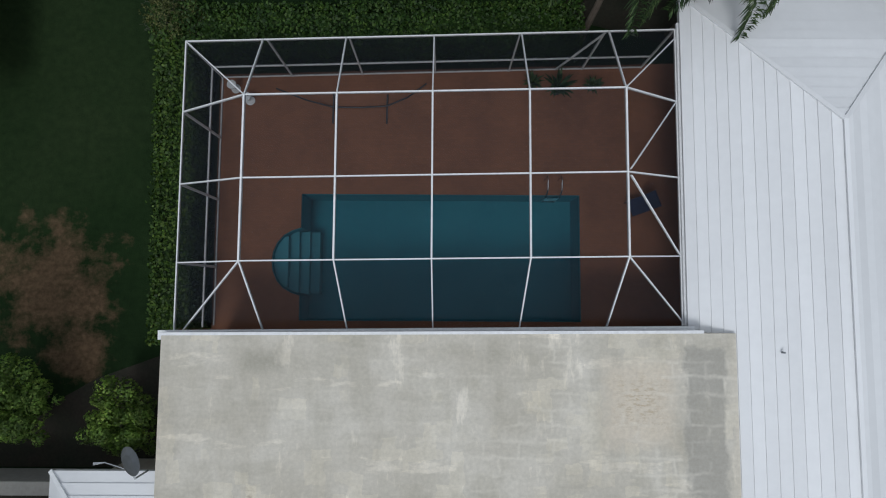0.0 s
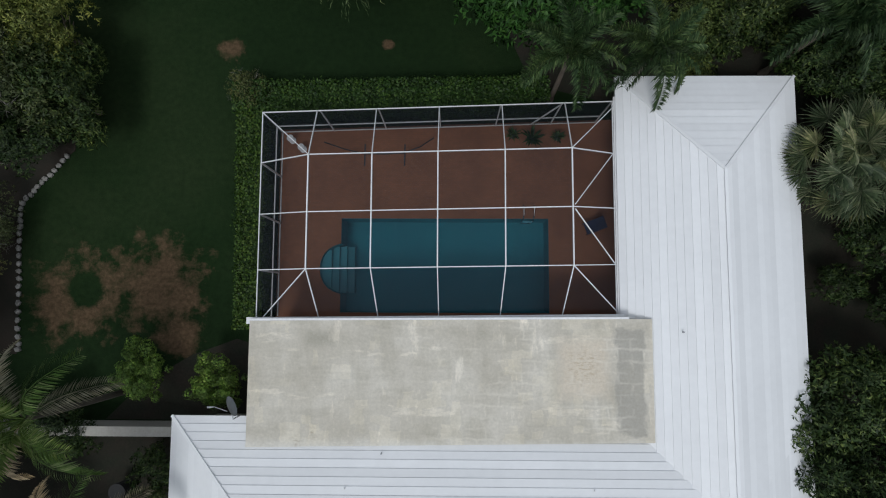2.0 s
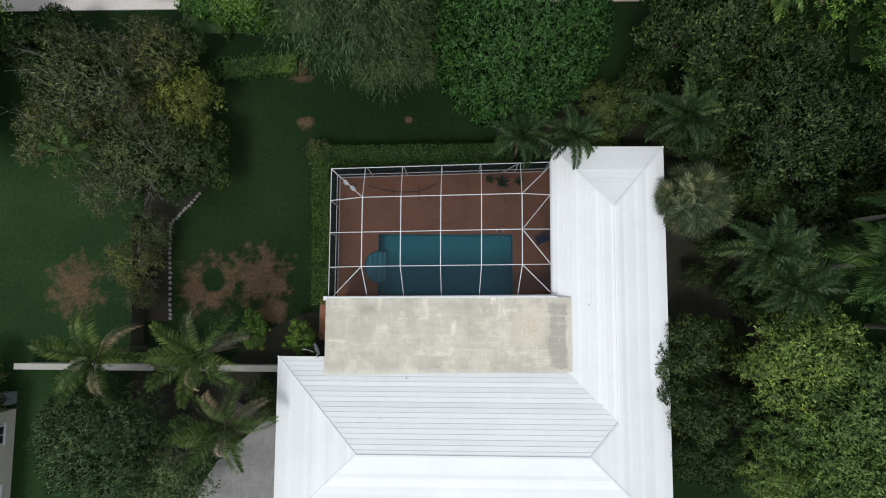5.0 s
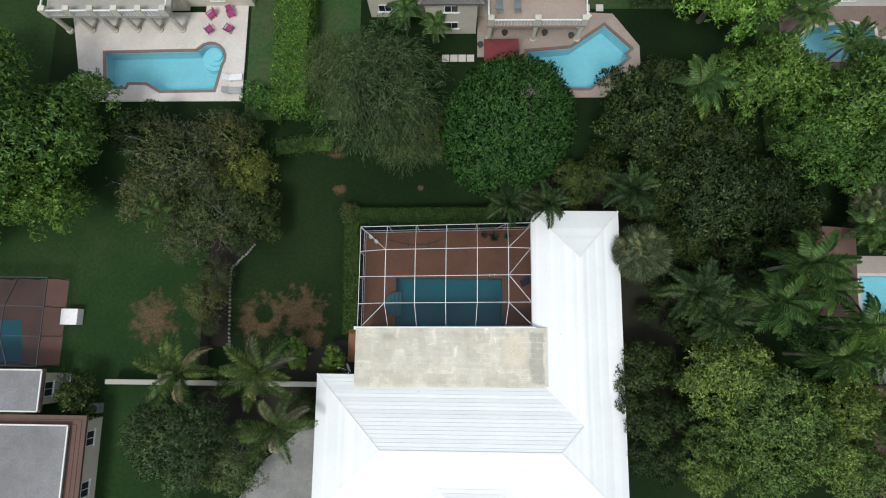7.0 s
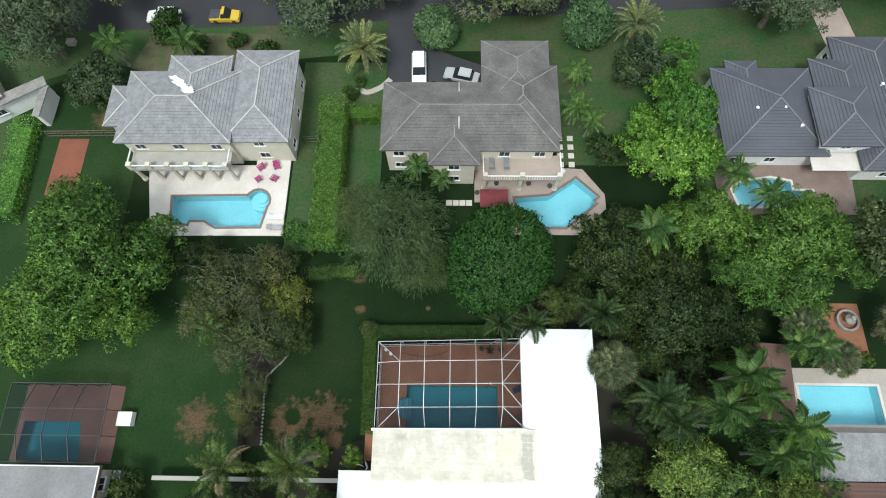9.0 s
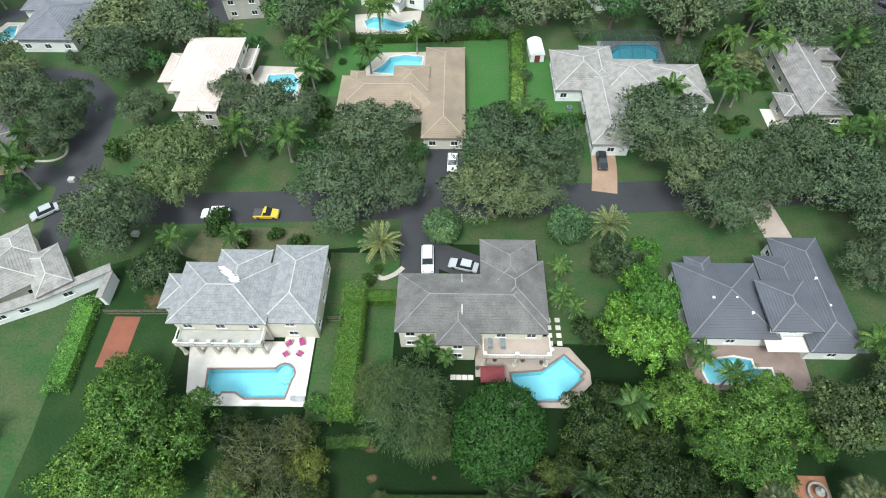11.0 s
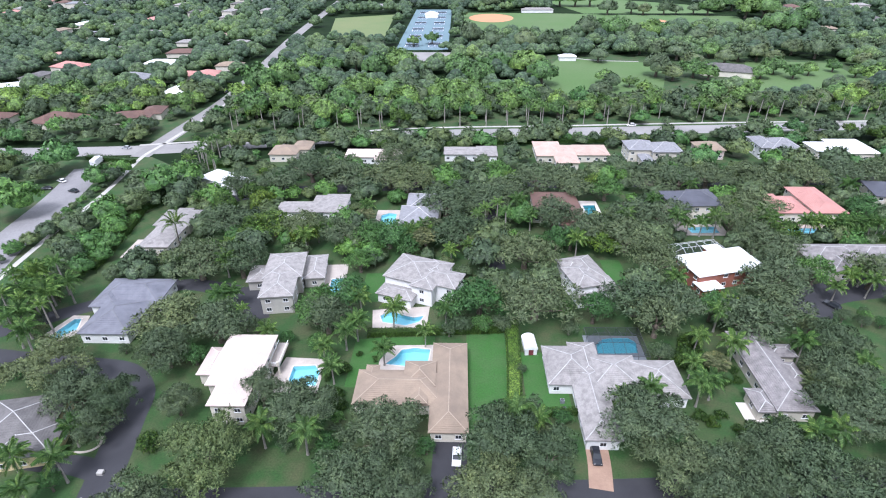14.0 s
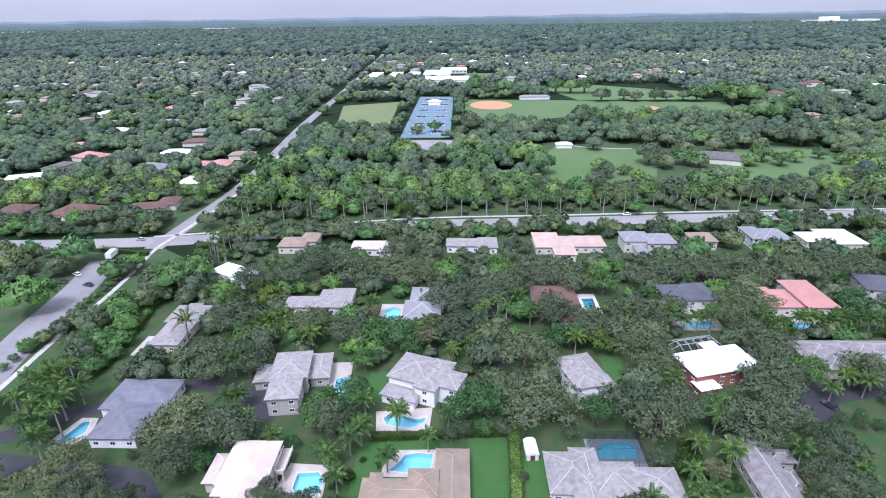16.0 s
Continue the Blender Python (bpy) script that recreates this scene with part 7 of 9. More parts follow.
def strands(name, centres, radii, count, per, length, mat, seed):
    """Fine hanging sprays: leaves along shoots that arch outwards and down."""
    g = np.random.default_rng(seed)
    centres, radii = np.asarray(centres, float), np.asarray(radii, float)
    pick = g.choice(len(radii), count, p=radii ** 2 / (radii ** 2).sum())
    d = g.normal(size=(count, 3))
    d[:, 2] = np.abs(d[:, 2]) * 0.8 - 0.1
    d /= np.linalg.norm(d, axis=1)[:, None]
    start = centres[pick] + d * (radii[pick] * g.uniform(0.6, 1.05, count))[:, None]
    away = d * (1, 1, 0.3) + start * (0.5, 0.5, 0) + g.normal(size=(count, 3)) * 0.2
    away /= np.linalg.norm(away, axis=1)[:, None]
    long = (length * g.uniform(0.5, 1.3, count))[:, None]
    chunks = []
    for k in range(per):
        t = (k + 0.6) / per
        p = start + away * long * t + np.array([0, 0, -0.75]) * long * t * t
        ahead = away + np.array([0, 0, -1.5]) * t + g.normal(size=(count, 3)) * 0.45
        ahead /= np.linalg.norm(ahead, axis=1)[:, None]
        side = np.cross(ahead, g.normal(size=(count, 3)))
        side /= np.linalg.norm(side, axis=1)[:, None]
        s = length * 0.26 * g.uniform(0.7, 1.3, count)[:, None]
        chunks.append(np.stack([p - ahead * s * 0.5, p + side * s * 0.15, p + ahead * s * 0.6], 1))
    return quads(name, np.concatenate(chunks).reshape(-1, 3), mat, 3)


def branchy(seed, base, mat, limbs=5, thick=0.05, reach=0.9, forks=2):
    """A trunk whose limbs fork three times into thin twigs."""
    g = random.Random(seed)
    bm = bmesh.new()
    fork = Vector((0.02, 0.01, base * 0.45))
    tube(bm, [(0, 0, -0.02), (0.01, 0, fork.z * 0.5), fork], [thick * 1.3, thick, thick * 0.8], 7)

    def grow(p, d, length, r, level):
        mid = p + d * length * 0.5 + Vector((g.uniform(-1, 1), g.uniform(-1, 1), g.uniform(-0.3, 0.6))) * length * 0.1
        end = p + d * length
        tube(bm, [p, mid, end], [r, r * 0.75, r * 0.5], 5 if level < 1 else 3)
        if level < forks:
            for k in range(g.choice((2, 3))):
                turn = Vector((g.uniform(-1, 1), g.uniform(-1, 1), g.uniform(-0.45, 0.6)))
                grow(mid.lerp(end, g.uniform(0.3, 1.0)), (d + turn * 0.85).normalized(), length * g.uniform(0.55, 0.8), r * 0.5, level + 1)

    for k in range(limbs):
        t = 2 * math.pi * (k + g.uniform(-0.3, 0.3)) / limbs
        grow(fork, Vector((math.cos(t), math.sin(t), g.uniform(0.6, 1.3))).normalized(), reach * g.uniform(0.45, 0.6), thick * 0.6, 0)
    return finish("trunk", bm, mat)


TREES = {}


def tree_kind(key, name, label, mat, variants, clumps, count, size, bark=BARK, **extra):
    made = []
    for v in range(variants):
        c, r = (crown_clumps if key in "tu" else crown_lobes)(10 * v + len(key) + ord(key[0]), clumps, **extra.get("form", {}))
        if key in "mnh":
            crown = rosettes("crown", c, r, count // 4, 4, size, mat, 100 + v + ord(key[0]))
        else:
            crown = leaves("crown", c, r, count, size, mat, 100 + v + ord(key[0]), **extra.get("leaf", {}))
        if key in "kKjJpD":
            crown = filled(crown, v + ord(key[0]), 2 if key in "pD" else 1)
        made.append((trunk_mesh(v + ord(key[0]), extra.get("form", {}).get("base", 0.75), bark, extra.get("limbs", 6)), crown))
    TREES[key] = (name, label, made)


tree_kind("o", "oak_tree", "broad oak tree with dense dull green leaves", LEAF_OAK, 4, 90, 5600, 0.07, form={"size": (0.13, 0.26)}, leaf={"core": 0.15, "tri": True, "flat": 0.15})
tree_kind("O", "oak_tree", "tall broad oak tree with dense dull green leaves", LEAF_OAK, 2, 130, 10000, 0.05, form={"size": (0.1, 0.22)}, leaf={"core": 0.12, "tri": True, "flat": 0.15})
tree_kind("b", "broadleaf_tree", "broad tree with bright fresh green leaves", LEAF_BRIGHT, 3, 90, 9000, 0.056, form={"size": (0.13, 0.26)}, leaf={"core": 0.12, "tri": True, "flat": 0.15})
tree_kind("B", "broadleaf_tree", "large spreading tree with bright green leaves", LEAF_BRIGHT, 2, 170, 19000, 0.04, form={"size": (0.08, 0.2)}, leaf={"core": 0.1, "tri": True, "flat": 0.15})
tree_kind("y", "broadleaf_tree", "small tree with yellowish green leaves", LEAF_YELLOW, 2, 30, 5200, 0.07)
for key, name, label, mat, clumps, twigs, per, size, form, wood in (
    ("N", "garden_tree", "dense garden tree with small dark green leaves", LEAF_NEAR, 80, 3300, 5, 0.061, {"size": (0.13, 0.25)}, 0.06),
    ("g", "oak_tree", "broad street oak with fine dull green leaves", LEAF_STREET, 90, 4300, 5, 0.05, {"size": (0.11, 0.25)}, 0.06),
    ("e", "oak_tree", "broad oak with fine light olive-green leaves", LEAF_OLIVE_OAK, 90, 4300, 5, 0.05, {"size": (0.11, 0.25)}, 0.06),
    ("x", "garden_tree", "small dark green tree in the undergrowth", LEAF_NEAR, 40, 900, 5, 0.1, {"size": (0.15, 0.28)}, 0.06),
    ("t", "topiary_tree", "rounded clipped tree with pale green leaf tips", LEAF_TOPIARY, 2, 2600, 5, 0.085, {"base": 0.95}, 0.05),
    ("G", "garden_tree", "large spreading tree with dense mid-green leaves", LEAF_MID, 110, 4600, 5, 0.05, {"size": (0.1, 0.22)}, 0.05),
    ("L", "garden_tree", "spreading tree with vivid light green leaves", LEAF_VIVID, 100, 3600, 6, 0.054, {"size": (0.1, 0.22)}, 0.05),
    ("Y", "garden_tree", "garden tree with small yellowish green leaves", LEAF_LIME, 50, 2600, 6, 0.052, {"size": (0.14, 0.26)}, 0.05),
    ("P", "garden_tree", "spreading tree with light yellowish green leaves", LEAF_SPRING, 80, 4200, 5, 0.048, {"size": (0.12, 0.24)}, 0.05),
    ("s", "sparse_tree", "thin-leaved tree with bare grey branches showing", LEAF_OLIVE, 60, 1900, 5, 0.048, {"size": (0.1, 0.26)}, 0.024),
    ("d", "dome_tree", "round dense tree with small dark green leaves", LEAF_DENSE, 2, 9500, 5, 0.045, {"base": 0.85}, 0.05),
):
    made = []
    for v in range(3 if key in "Ng" else 2):
        c, r = (crown_clumps if key in "sd" else crown_lobes)(31 * v + ord(key), clumps, **form)
        if key in "dt":
            g = random.Random(v)
            c, r = [], []
            for k in range(420):
                z = -0.35 + 1.35 * (k + 0.5) / 420
                ring, turn = math.sqrt(1 - z * z), k * 2.39996
                out = g.uniform(0.84, 0.93)
                c.append((ring * math.cos(turn) * out, ring * math.sin(turn) * out, 0.72 + z * out * 0.8))
                r.append(g.uniform(0.07, 0.12))
        base = form.get("base", 0.75) * (0.6 if key == "d" else 1.0)
        wood_me = branchy(v + ord(key), base, PALE_BARK if key == "s" else BARK, 6 if key == "s" else 5, wood, 1.1 if key == "s" else 0.3 if key == "d" else 0.6, 3 if key == "s" else 1)
        made.append((wood_me, rosettes("crown", c, r, twigs, per, size, mat, 55 + v + ord(key))))
    TREES[key] = (name, label, made)
made = []
for v in range(2):
    c, r = crown_clumps(41 + v, 70, size=(0.12, 0.24), height=0.7)
    made.append((branchy(61 + v, 0.75, PALE_BARK, 7, 0.022, 0.9), strands("crown", c, r, 3400, 8, 0.22, LEAF_WEEP, 81 + v)))
made_fine = []
for v in range(2):
    c, r = crown_clumps(45 + v, 80, size=(0.12, 0.24), height=0.7)
    made_fine.append((branchy(66 + v, 0.75, PALE_BARK, 6, 0.03, 0.8), rosettes("crown", c, r, 4600, 5, 0.046, LEAF_WEEP, 91 + v)))
TREES["W"] = ("garden_tree", "airy tree with fine grey-green leaves", made_fine)
TREES["w"] = ("weeping_tree", "tree with fine drooping grey-green foliage", made)
tree_kind("u", "shrub", "leafy green garden shrub", LEAF_HEDGE, 2, 18, 1500, 0.16, form={"base": 0.45})
tree_kind("h", "oak_tree", "broad oak tree with dense dull green leaves", LEAF_STREET, 4, 80, 7600, 0.075, form={"size": (0.15, 0.28)}, leaf={"core": 0.15, "tri": True, "flat": 0.2})
tree_kind("m", "oak_tree", "dull green oak tree among the houses", LEAF_STREET, 4, 60, 3600, 0.1, limbs=4, form={"size": (0.15, 0.3)}, leaf={"tri": True, "flat": 0.2})
tree_kind("n", "broadleaf_tree", "bright green tree among the houses", LEAF_FRESH, 3, 70, 5200, 0.085, limbs=4, form={"size": (0.14, 0.28)}, leaf={"tri": True, "flat": 0.2})
tree_kind("k", "oak_tree", "dull green tree beyond the houses", LEAF_GARDEN, 4, 60, 640, 0.125, limbs=3, form={"size": (0.13, 0.27)}, leaf={"tri": True, "flat": 0.25})
tree_kind("K", "oak_tree", "dull green tree beyond the houses", LEAF_GARDEN, 4, 44, 360, 0.16, limbs=3, form={"size": (0.14, 0.28)}, leaf={"tri": True, "flat": 0.25})
tree_kind("j", "broadleaf_tree", "bright green tree beyond the houses", LEAF_FRESH, 3, 60, 640, 0.125, limbs=3, form={"size": (0.13, 0.27)}, leaf={"tri": True, "flat": 0.25})
tree_kind("J", "broadleaf_tree", "bright green tree beyond the houses", LEAF_FRESH, 3, 44, 360, 0.16, limbs=3, form={"size": (0.14, 0.28)}, leaf={"tri": True, "flat": 0.25})
tree_kind("v", "broadleaf_tree", "yellowish green tree beyond the houses", LEAF_YELLOW, 2, 60, 2400, 0.085, limbs=3, form={"size": (0.13, 0.27)}, leaf={"tri": True, "flat": 0.25})
tree_kind("V", "broadleaf_tree", "yellowish green tree beyond the houses", LEAF_YELLOW, 2, 44, 360, 0.16, limbs=3, form={"size": (0.14, 0.28)}, leaf={"tri": True, "flat": 0.25})
prng = random.Random(11)


def plant(key, x, y, r, tall=None, sink=0.0):
    if key in "ob" and r >= 5.6:
        key = key.upper()
    name, label, made = TREES[key]
    trunk, crown = made[prng.randrange(len(made))]
    root = new(name)
    tall = tall or prng.uniform(0.95, 1.2)
    root.matrix_basis = pose(x, y, 0, 0, 0, prng.uniform(0, 360)) @ Matrix.Diagonal((r * prng.uniform(0.88, 1.12), r * prng.uniform(0.88, 1.12), r * tall, 1))
    tagged(root, label, "shrub" if key == "u" else "tree")
    part("trunk", trunk, None, root)
    part("crown", crown, None, root)
    block(x - r * 0.55, x + r * 0.55, y - r * 0.55, y + r * 0.55)
    return root


def frond_mesh(length, pairs, leaflet, arch, mat, hang=0.35, wide=0.05):
    """A feather frond along +x: a rib that arches over, with leaflets on both sides."""
    bm = bmesh.new()
    at = lambda t: Vector((length * (t - 0.12 * t * t), 0, arch * math.sin(t * 2.2) * 0.6 - arch * 0.9 * t * t))
    tube(bm, [at(k / 6) for k in range(7)], [0.035 * (1 - 0.13 * k) for k in range(7)], 4)
    g = random.Random(pairs)
    for k in range(pairs):
        t = 0.14 + 0.86 * (k + 0.5) / pairs
        p = at(t)
        ll = leaflet * math.sin(math.pi * (0.12 + 0.8 * t)) ** 0.7 * g.uniform(0.85, 1.1)
        for s in (-1, 1):
            out = Vector((0.55 + g.uniform(-0.1, 0.1), s, -hang + g.uniform(-0.15, 0.15))).normalized()
            tip = p + out * ll + Vector((0, 0, -hang * ll * 0.5))
            mid = p + out * ll * 0.5
            w = Vector((wide, 0, 0.01))
            vs = [bm.verts.new(v) for v in (p, mid + w, tip, mid - w)]
            bm.faces.new(vs)
    return finish("frond", bm, mat)


def fan_mesh(radius, blades, mat, stalk=0.9, tilt=0.0):
    """A fan leaf on a stalk along +x: folded blades that part and hang at their tips."""
    g = random.Random(blades)
    bm = bmesh.new()
    hub = Vector((radius * stalk, 0, 0.03))
    tube(bm, [(0, 0, 0), hub * 0.5 + Vector((0, 0, 0.06)), hub], [0.03, 0.025, 0.02], 4)
    bend = Matrix.Rotation(radians(tilt), 3, "Y")
    for k in range(blades):
        t = radians(-130 + 260 * k / (blades - 1) + g.uniform(-2, 2))
        d, n = Vector((math.cos(t), math.sin(t), 0)), Vector((-math.sin(t), math.cos(t), 0))
        long = radius * (1.0 - 0.3 * (abs(t) / 2.27) ** 2) * g.uniform(0.9, 1.05)
        half = 0.5 * long * radians(260 / blades) * 0.45
        fall = 0.1 + 0.22 * g.random()
        rows = [(d * long * 0.5 + n * half, -0.02), (d * long * 0.52, 0.06 * radius), (d * long * 0.5 - n * half, -0.02)]
        a, b, c = [bm.verts.new(hub + bend @ (v + Vector((0, 0, z - 0.05 * long)))) for v, z in rows]
        h = bm.verts.new(hub)
        m = bm.verts.new(hub + bend @ (d * long * 0.82 + Vector((0, 0, -0.35 * fall * long - 0.05 * long))))
        e = bm.verts.new(hub + bend @ (d * long + n * g.uniform(-0.05, 0.05) + Vector((0, 0, -fall * long - 0.08 * long))))
        bm.faces.new((h, a, b))
        bm.faces.new((h, b, c))
        bm.faces.new((a, m, b))
        bm.faces.new((b, m, c))
        m2 = bm.verts.new(hub + bend @ (d * long * 0.8 + n * half * 0.5 + Vector((0, 0, -0.35 * fall * long - 0.05 * long))))
        bm.faces.new((m, m2, e))
    return finish("frond", bm, mat)


def plume_mesh(length, count, leaflet, arch, mat):
    """A bushy feather frond along +x: narrow leaflets all round the rib, hanging at the ends."""
    bm = bmesh.new()
    at = lambda t: Vector((length * (t - 0.15 * t * t), 0, arch * math.sin(t * 2.2) * 0.6 - arch * 1.1 * t * t))
    tube(bm, [at(k / 6) for k in range(7)], [0.03 * (1 - 0.13 * k) for k in range(7)], 4)
    g = random.Random(count)
    for k in range(count):
        t = 0.12 + 0.88 * (k + g.random()) / count
        p = at(t)
        ll = leaflet * math.sin(math.pi * (0.15 + 0.75 * t)) ** 0.6 * g.uniform(0.8, 1.15)
        out = Vector((g.uniform(0.35, 0.8), (1 if k % 2 else -1) * g.uniform(0.6, 1.1), g.uniform(-0.5, 0.75))).normalized()
        mid = p + out * ll * 0.55
        tip = p + out * ll + Vector((0, 0, -ll * g.uniform(0.2, 0.5)))
        w = Vector((-out.y, out.x, 0)).normalized() * 0.03
        bm.faces.new([bm.verts.new(v) for v in (p, mid + w, tip, mid - w)])
    return finish("frond", bm, mat)


def palm_trunk(height, r0, r1, lean, mat):
    bm = bmesh.new()
    tube(bm, [(lean * t * t, 0.3 * lean * t, height * t) for t in [k / 8 for k in range(9)]], [r0 + (r1 - r0) * k / 8 + (0.06 if k == 0 else 0) for k in range(9)], 9)
    return finish("trunk", bm, mat)


LEAF_DRY = foliage("dry_palm_leaves", (0.19, 0.175, 0.11), (0.31, 0.28, 0.19), (0.45, 0.41, 0.29), rugged=0.15)
LEAF_COCO = foliage("coconut_leaves", (0.0491, 0.102, 0.0204), (0.127, 0.211, 0.051), (0.26, 0.326, 0.136), rugged=0.15)
PALMS = {
    "p": ("coconut_palm", "coconut palm with long arching feather fronds", [palm_trunk(5.2, 0.15, 0.11, 0.3, DARK_BARK)], [frond_mesh(4.1, 64, 0.78, 0.8, LEAF_COCO, 0.3, 0.042), frond_mesh(3.9, 60, 0.75, 1.3, LEAF_COCO, 0.3, 0.042), frond_mesh(3.7, 58, 0.75, 1.7, LEAF_COCO, 0.35, 0.04), frond_mesh(3.7, 56, 0.75, 1.9, LEAF_COCO, 0.35, 0.04), frond_mesh(3.3, 44, 0.65, 2.0, LEAF_DRY, 0.4, 0.03)], 13, 5.2, 0.3),
    "q": ("queen_palm", "feather-leaved palm with dark green fronds", [palm_trunk(4.2, 0.16, 0.1, 0.25, PALE_BARK)], [frond_mesh(2.7, 20, 0.7, 0.9, LEAF_PALM, 0.6, 0.1), frond_mesh(2.5, 19, 0.68, 1.5, LEAF_PALM, 0.6, 0.1)], 16, 4.2, 0.25),
    "c": ("date_palm", "stout date palm with a full crown of fronds", [palm_trunk(3.2, 0.42, 0.36, 0.1, BARK)], [frond_mesh(4.0, 40, 0.5, 0.8, LEAF_DATE, 0.35, 0.06), frond_mesh(3.8, 38, 0.5, 1.7, LEAF_DATE, 0.35, 0.06)], 34, 3.2, 0.1),
    "f": ("fan_palm", "fan palm with a thick crown of pale green leaves", [palm_trunk(3.6, 0.24, 0.2, 0.1, BARK)], [fan_mesh(0.8, 23, LEAF_FAN, 0.75, 58), fan_mesh(0.9, 24, LEAF_FAN, 1.2, 30), fan_mesh(0.95, 25, LEAF_FAN, 1.6, 10), fan_mesh(0.95, 23, LEAF_FAN, 1.75, 4), fan_mesh(0.9, 22, LEAF_FAN, 1.8, 0)], 62, 3.6, 0.1),
    "Q": ("queen_palm", "bushy feather-leaved palm with dark green fronds", [palm_trunk(4.2, 0.15, 0.1, 0.12, BARK)], [plume_mesh(2.9, 240, 0.62, 0.9, LEAF_QUEEN), plume_mesh(2.8, 230, 0.62, 1.3, LEAF_QUEEN), plume_mesh(2.5, 220, 0.6, 1.7, LEAF_QUEEN)], 13, 4.2, 0.12),
    "r": ("royal_palm", "tall royal palm with a slim pale trunk", [palm_trunk(9.5, 0.26, 0.16, 0.2, PALE_BARK)], [frond_mesh(3.0, 14, 0.7, 1.0, LEAF_PALM, 0.5, 0.12), frond_mesh(2.8, 13, 0.7, 1.8, LEAF_PALM, 0.5, 0.09)], 13, 9.5, 0.2),
}


FAR_CROWNS = {}


def far_crown(key, fronds, count, height, lean):
    """The fronds of a far palm, joined."""
    if key not in FAR_CROWNS:
        bm = bmesh.new()
        for k in range(count):
            t = (k + 0.5) / count
            tmp = bmesh.new()
            tmp.from_mesh(fronds[int(t * len(fronds))])
            bmesh.ops.transform(tmp, matrix=pose(lean, 0.3 * lean, height - 0.1, 0, 0, k * 137.5) @ pose(0, 0, 0, 0, -(70 - 86 * t), 0), verts=tmp.verts)
            me = bpy.data.meshes.new("tmp")
            tmp.to_mesh(me)
            bm.from_mesh(me)
            tmp.free()
            bpy.data.meshes.remove(me)
        FAR_CROWNS[key] = finish("crown", bm, fronds[0].materials[0])
    return FAR_CROWNS[key]


def palm(key, x, y, scale=1.0, tall=1.0):
    name, label, trunks, fronds, count, height, lean = PALMS[key]
    root = new(name)
    root.matrix_basis = pose(x, y, 0, 0, 0, prng.uniform(0, 360)) @ Matrix.Diagonal((scale, scale, scale * tall, 1))
    tagged(root, label, "palm tree")
    part("trunk", trunks[0], None, root)
    if key == "r" or y > 75:
        part("crown", far_crown(key, fronds, count, height, lean), None, root)
        block(x - 1, x + 1, y - 1, y + 1)
        return root
    for k in range(count):
        t = (k + 0.5) / count
        f = part("frond", fronds[min(int(t * len(fronds) + prng.uniform(-0.2, 0.2)), len(fronds) - 1)], None, root)
        up = (84 - 100 * t if key == "f" else 70 - 86 * t) + prng.uniform(-9, 9)
        roll = 30 if key == "f" else 12
        f.matrix_basis = pose(lean, 0.3 * lean, height - 0.1, 0, 0, k * 137.5 + prng.uniform(-14, 14)) @ pose(0, 0, 0, prng.uniform(-roll, roll), -up, 0)
    block(x - 1, x + 1, y - 1, y + 1)
    return root


def hedge(path, width, height, mat, label, density=150):
    """A clipped hedge along a path, closed by leaves all over."""
    g = np.random.default_rng(int(abs(path[0][0] * 7 + path[0][1])) + 3)
    bm = bmesh.new()
    for a, b in zip(path, path[1:]):
        beam(bm, (*a, height * 0.36), (*b, height * 0.36), width * 0.76, height * 0.7)
    root = thing("hedge", 0, 0, 0, 0, label, "hedge")
    part("core", bm, mat, root)
    chunks = []
    for a, b in zip(path, path[1:]):
        a, b = np.array([*a, 0.0]), np.array([*b, 0.0])
        length = np.linalg.norm(b - a)
        d = (b - a) / length
        side = np.array([-d[1], d[0], 0])
        n = int(length * (width + 2 * height) * density / 3)
        u = g.uniform(-width / 2, length + width / 2, n)
        v = g.uniform(-height, width + height, n)
        face = np.where(v < 0, -1, np.where(v > width, 1, 0))
        wob = g.normal(scale=0.09, size=n)
        bumpy = (0.07 * np.sin(u * 2.1) + 0.07 * np.sin(u * 0.9 + v)) * (1.0 if height < 1.7 else 2.2 if height < 3 else 4.5)
        off = np.where(face == -1, -width / 2 + wob, np.where(face == 1, width / 2 + wob, v - width / 2))
        z = np.where(face == -1, height + v, np.where(face == 1, height - (v - width), height + wob + bumpy))
        z = np.clip(z, 0.05, height + 0.9)
        pos = a + u[:, None] * d + off[:, None] * side + z[:, None] * np.array([0, 0, 1])
        nrm = face[:, None] * side + np.where(face == 0, 1.0, 0.35)[:, None] * np.array([0, 0, 1]) + g.normal(size=(n, 3)) * 0.5
        nrm /= np.linalg.norm(nrm, axis=1)[:, None]
        p = np.cross(nrm, g.normal(size=(n, 3)))
        p /= np.linalg.norm(p, axis=1)[:, None]
        q = np.cross(nrm, p)
        s = g.uniform(0.09, 0.2, n)[:, None] * (0.45 if density > 500 else 0.6 if density > 250 else 1.0)
        chunks.append(np.stack([pos - p * s, pos + q * s * 0.6, pos + p * s - nrm * s * 0.2, pos - q * s * 0.6], 1).reshape(-1, 3))
    part("leaves", quads("leaves", np.concatenate(chunks), mat), None, root)


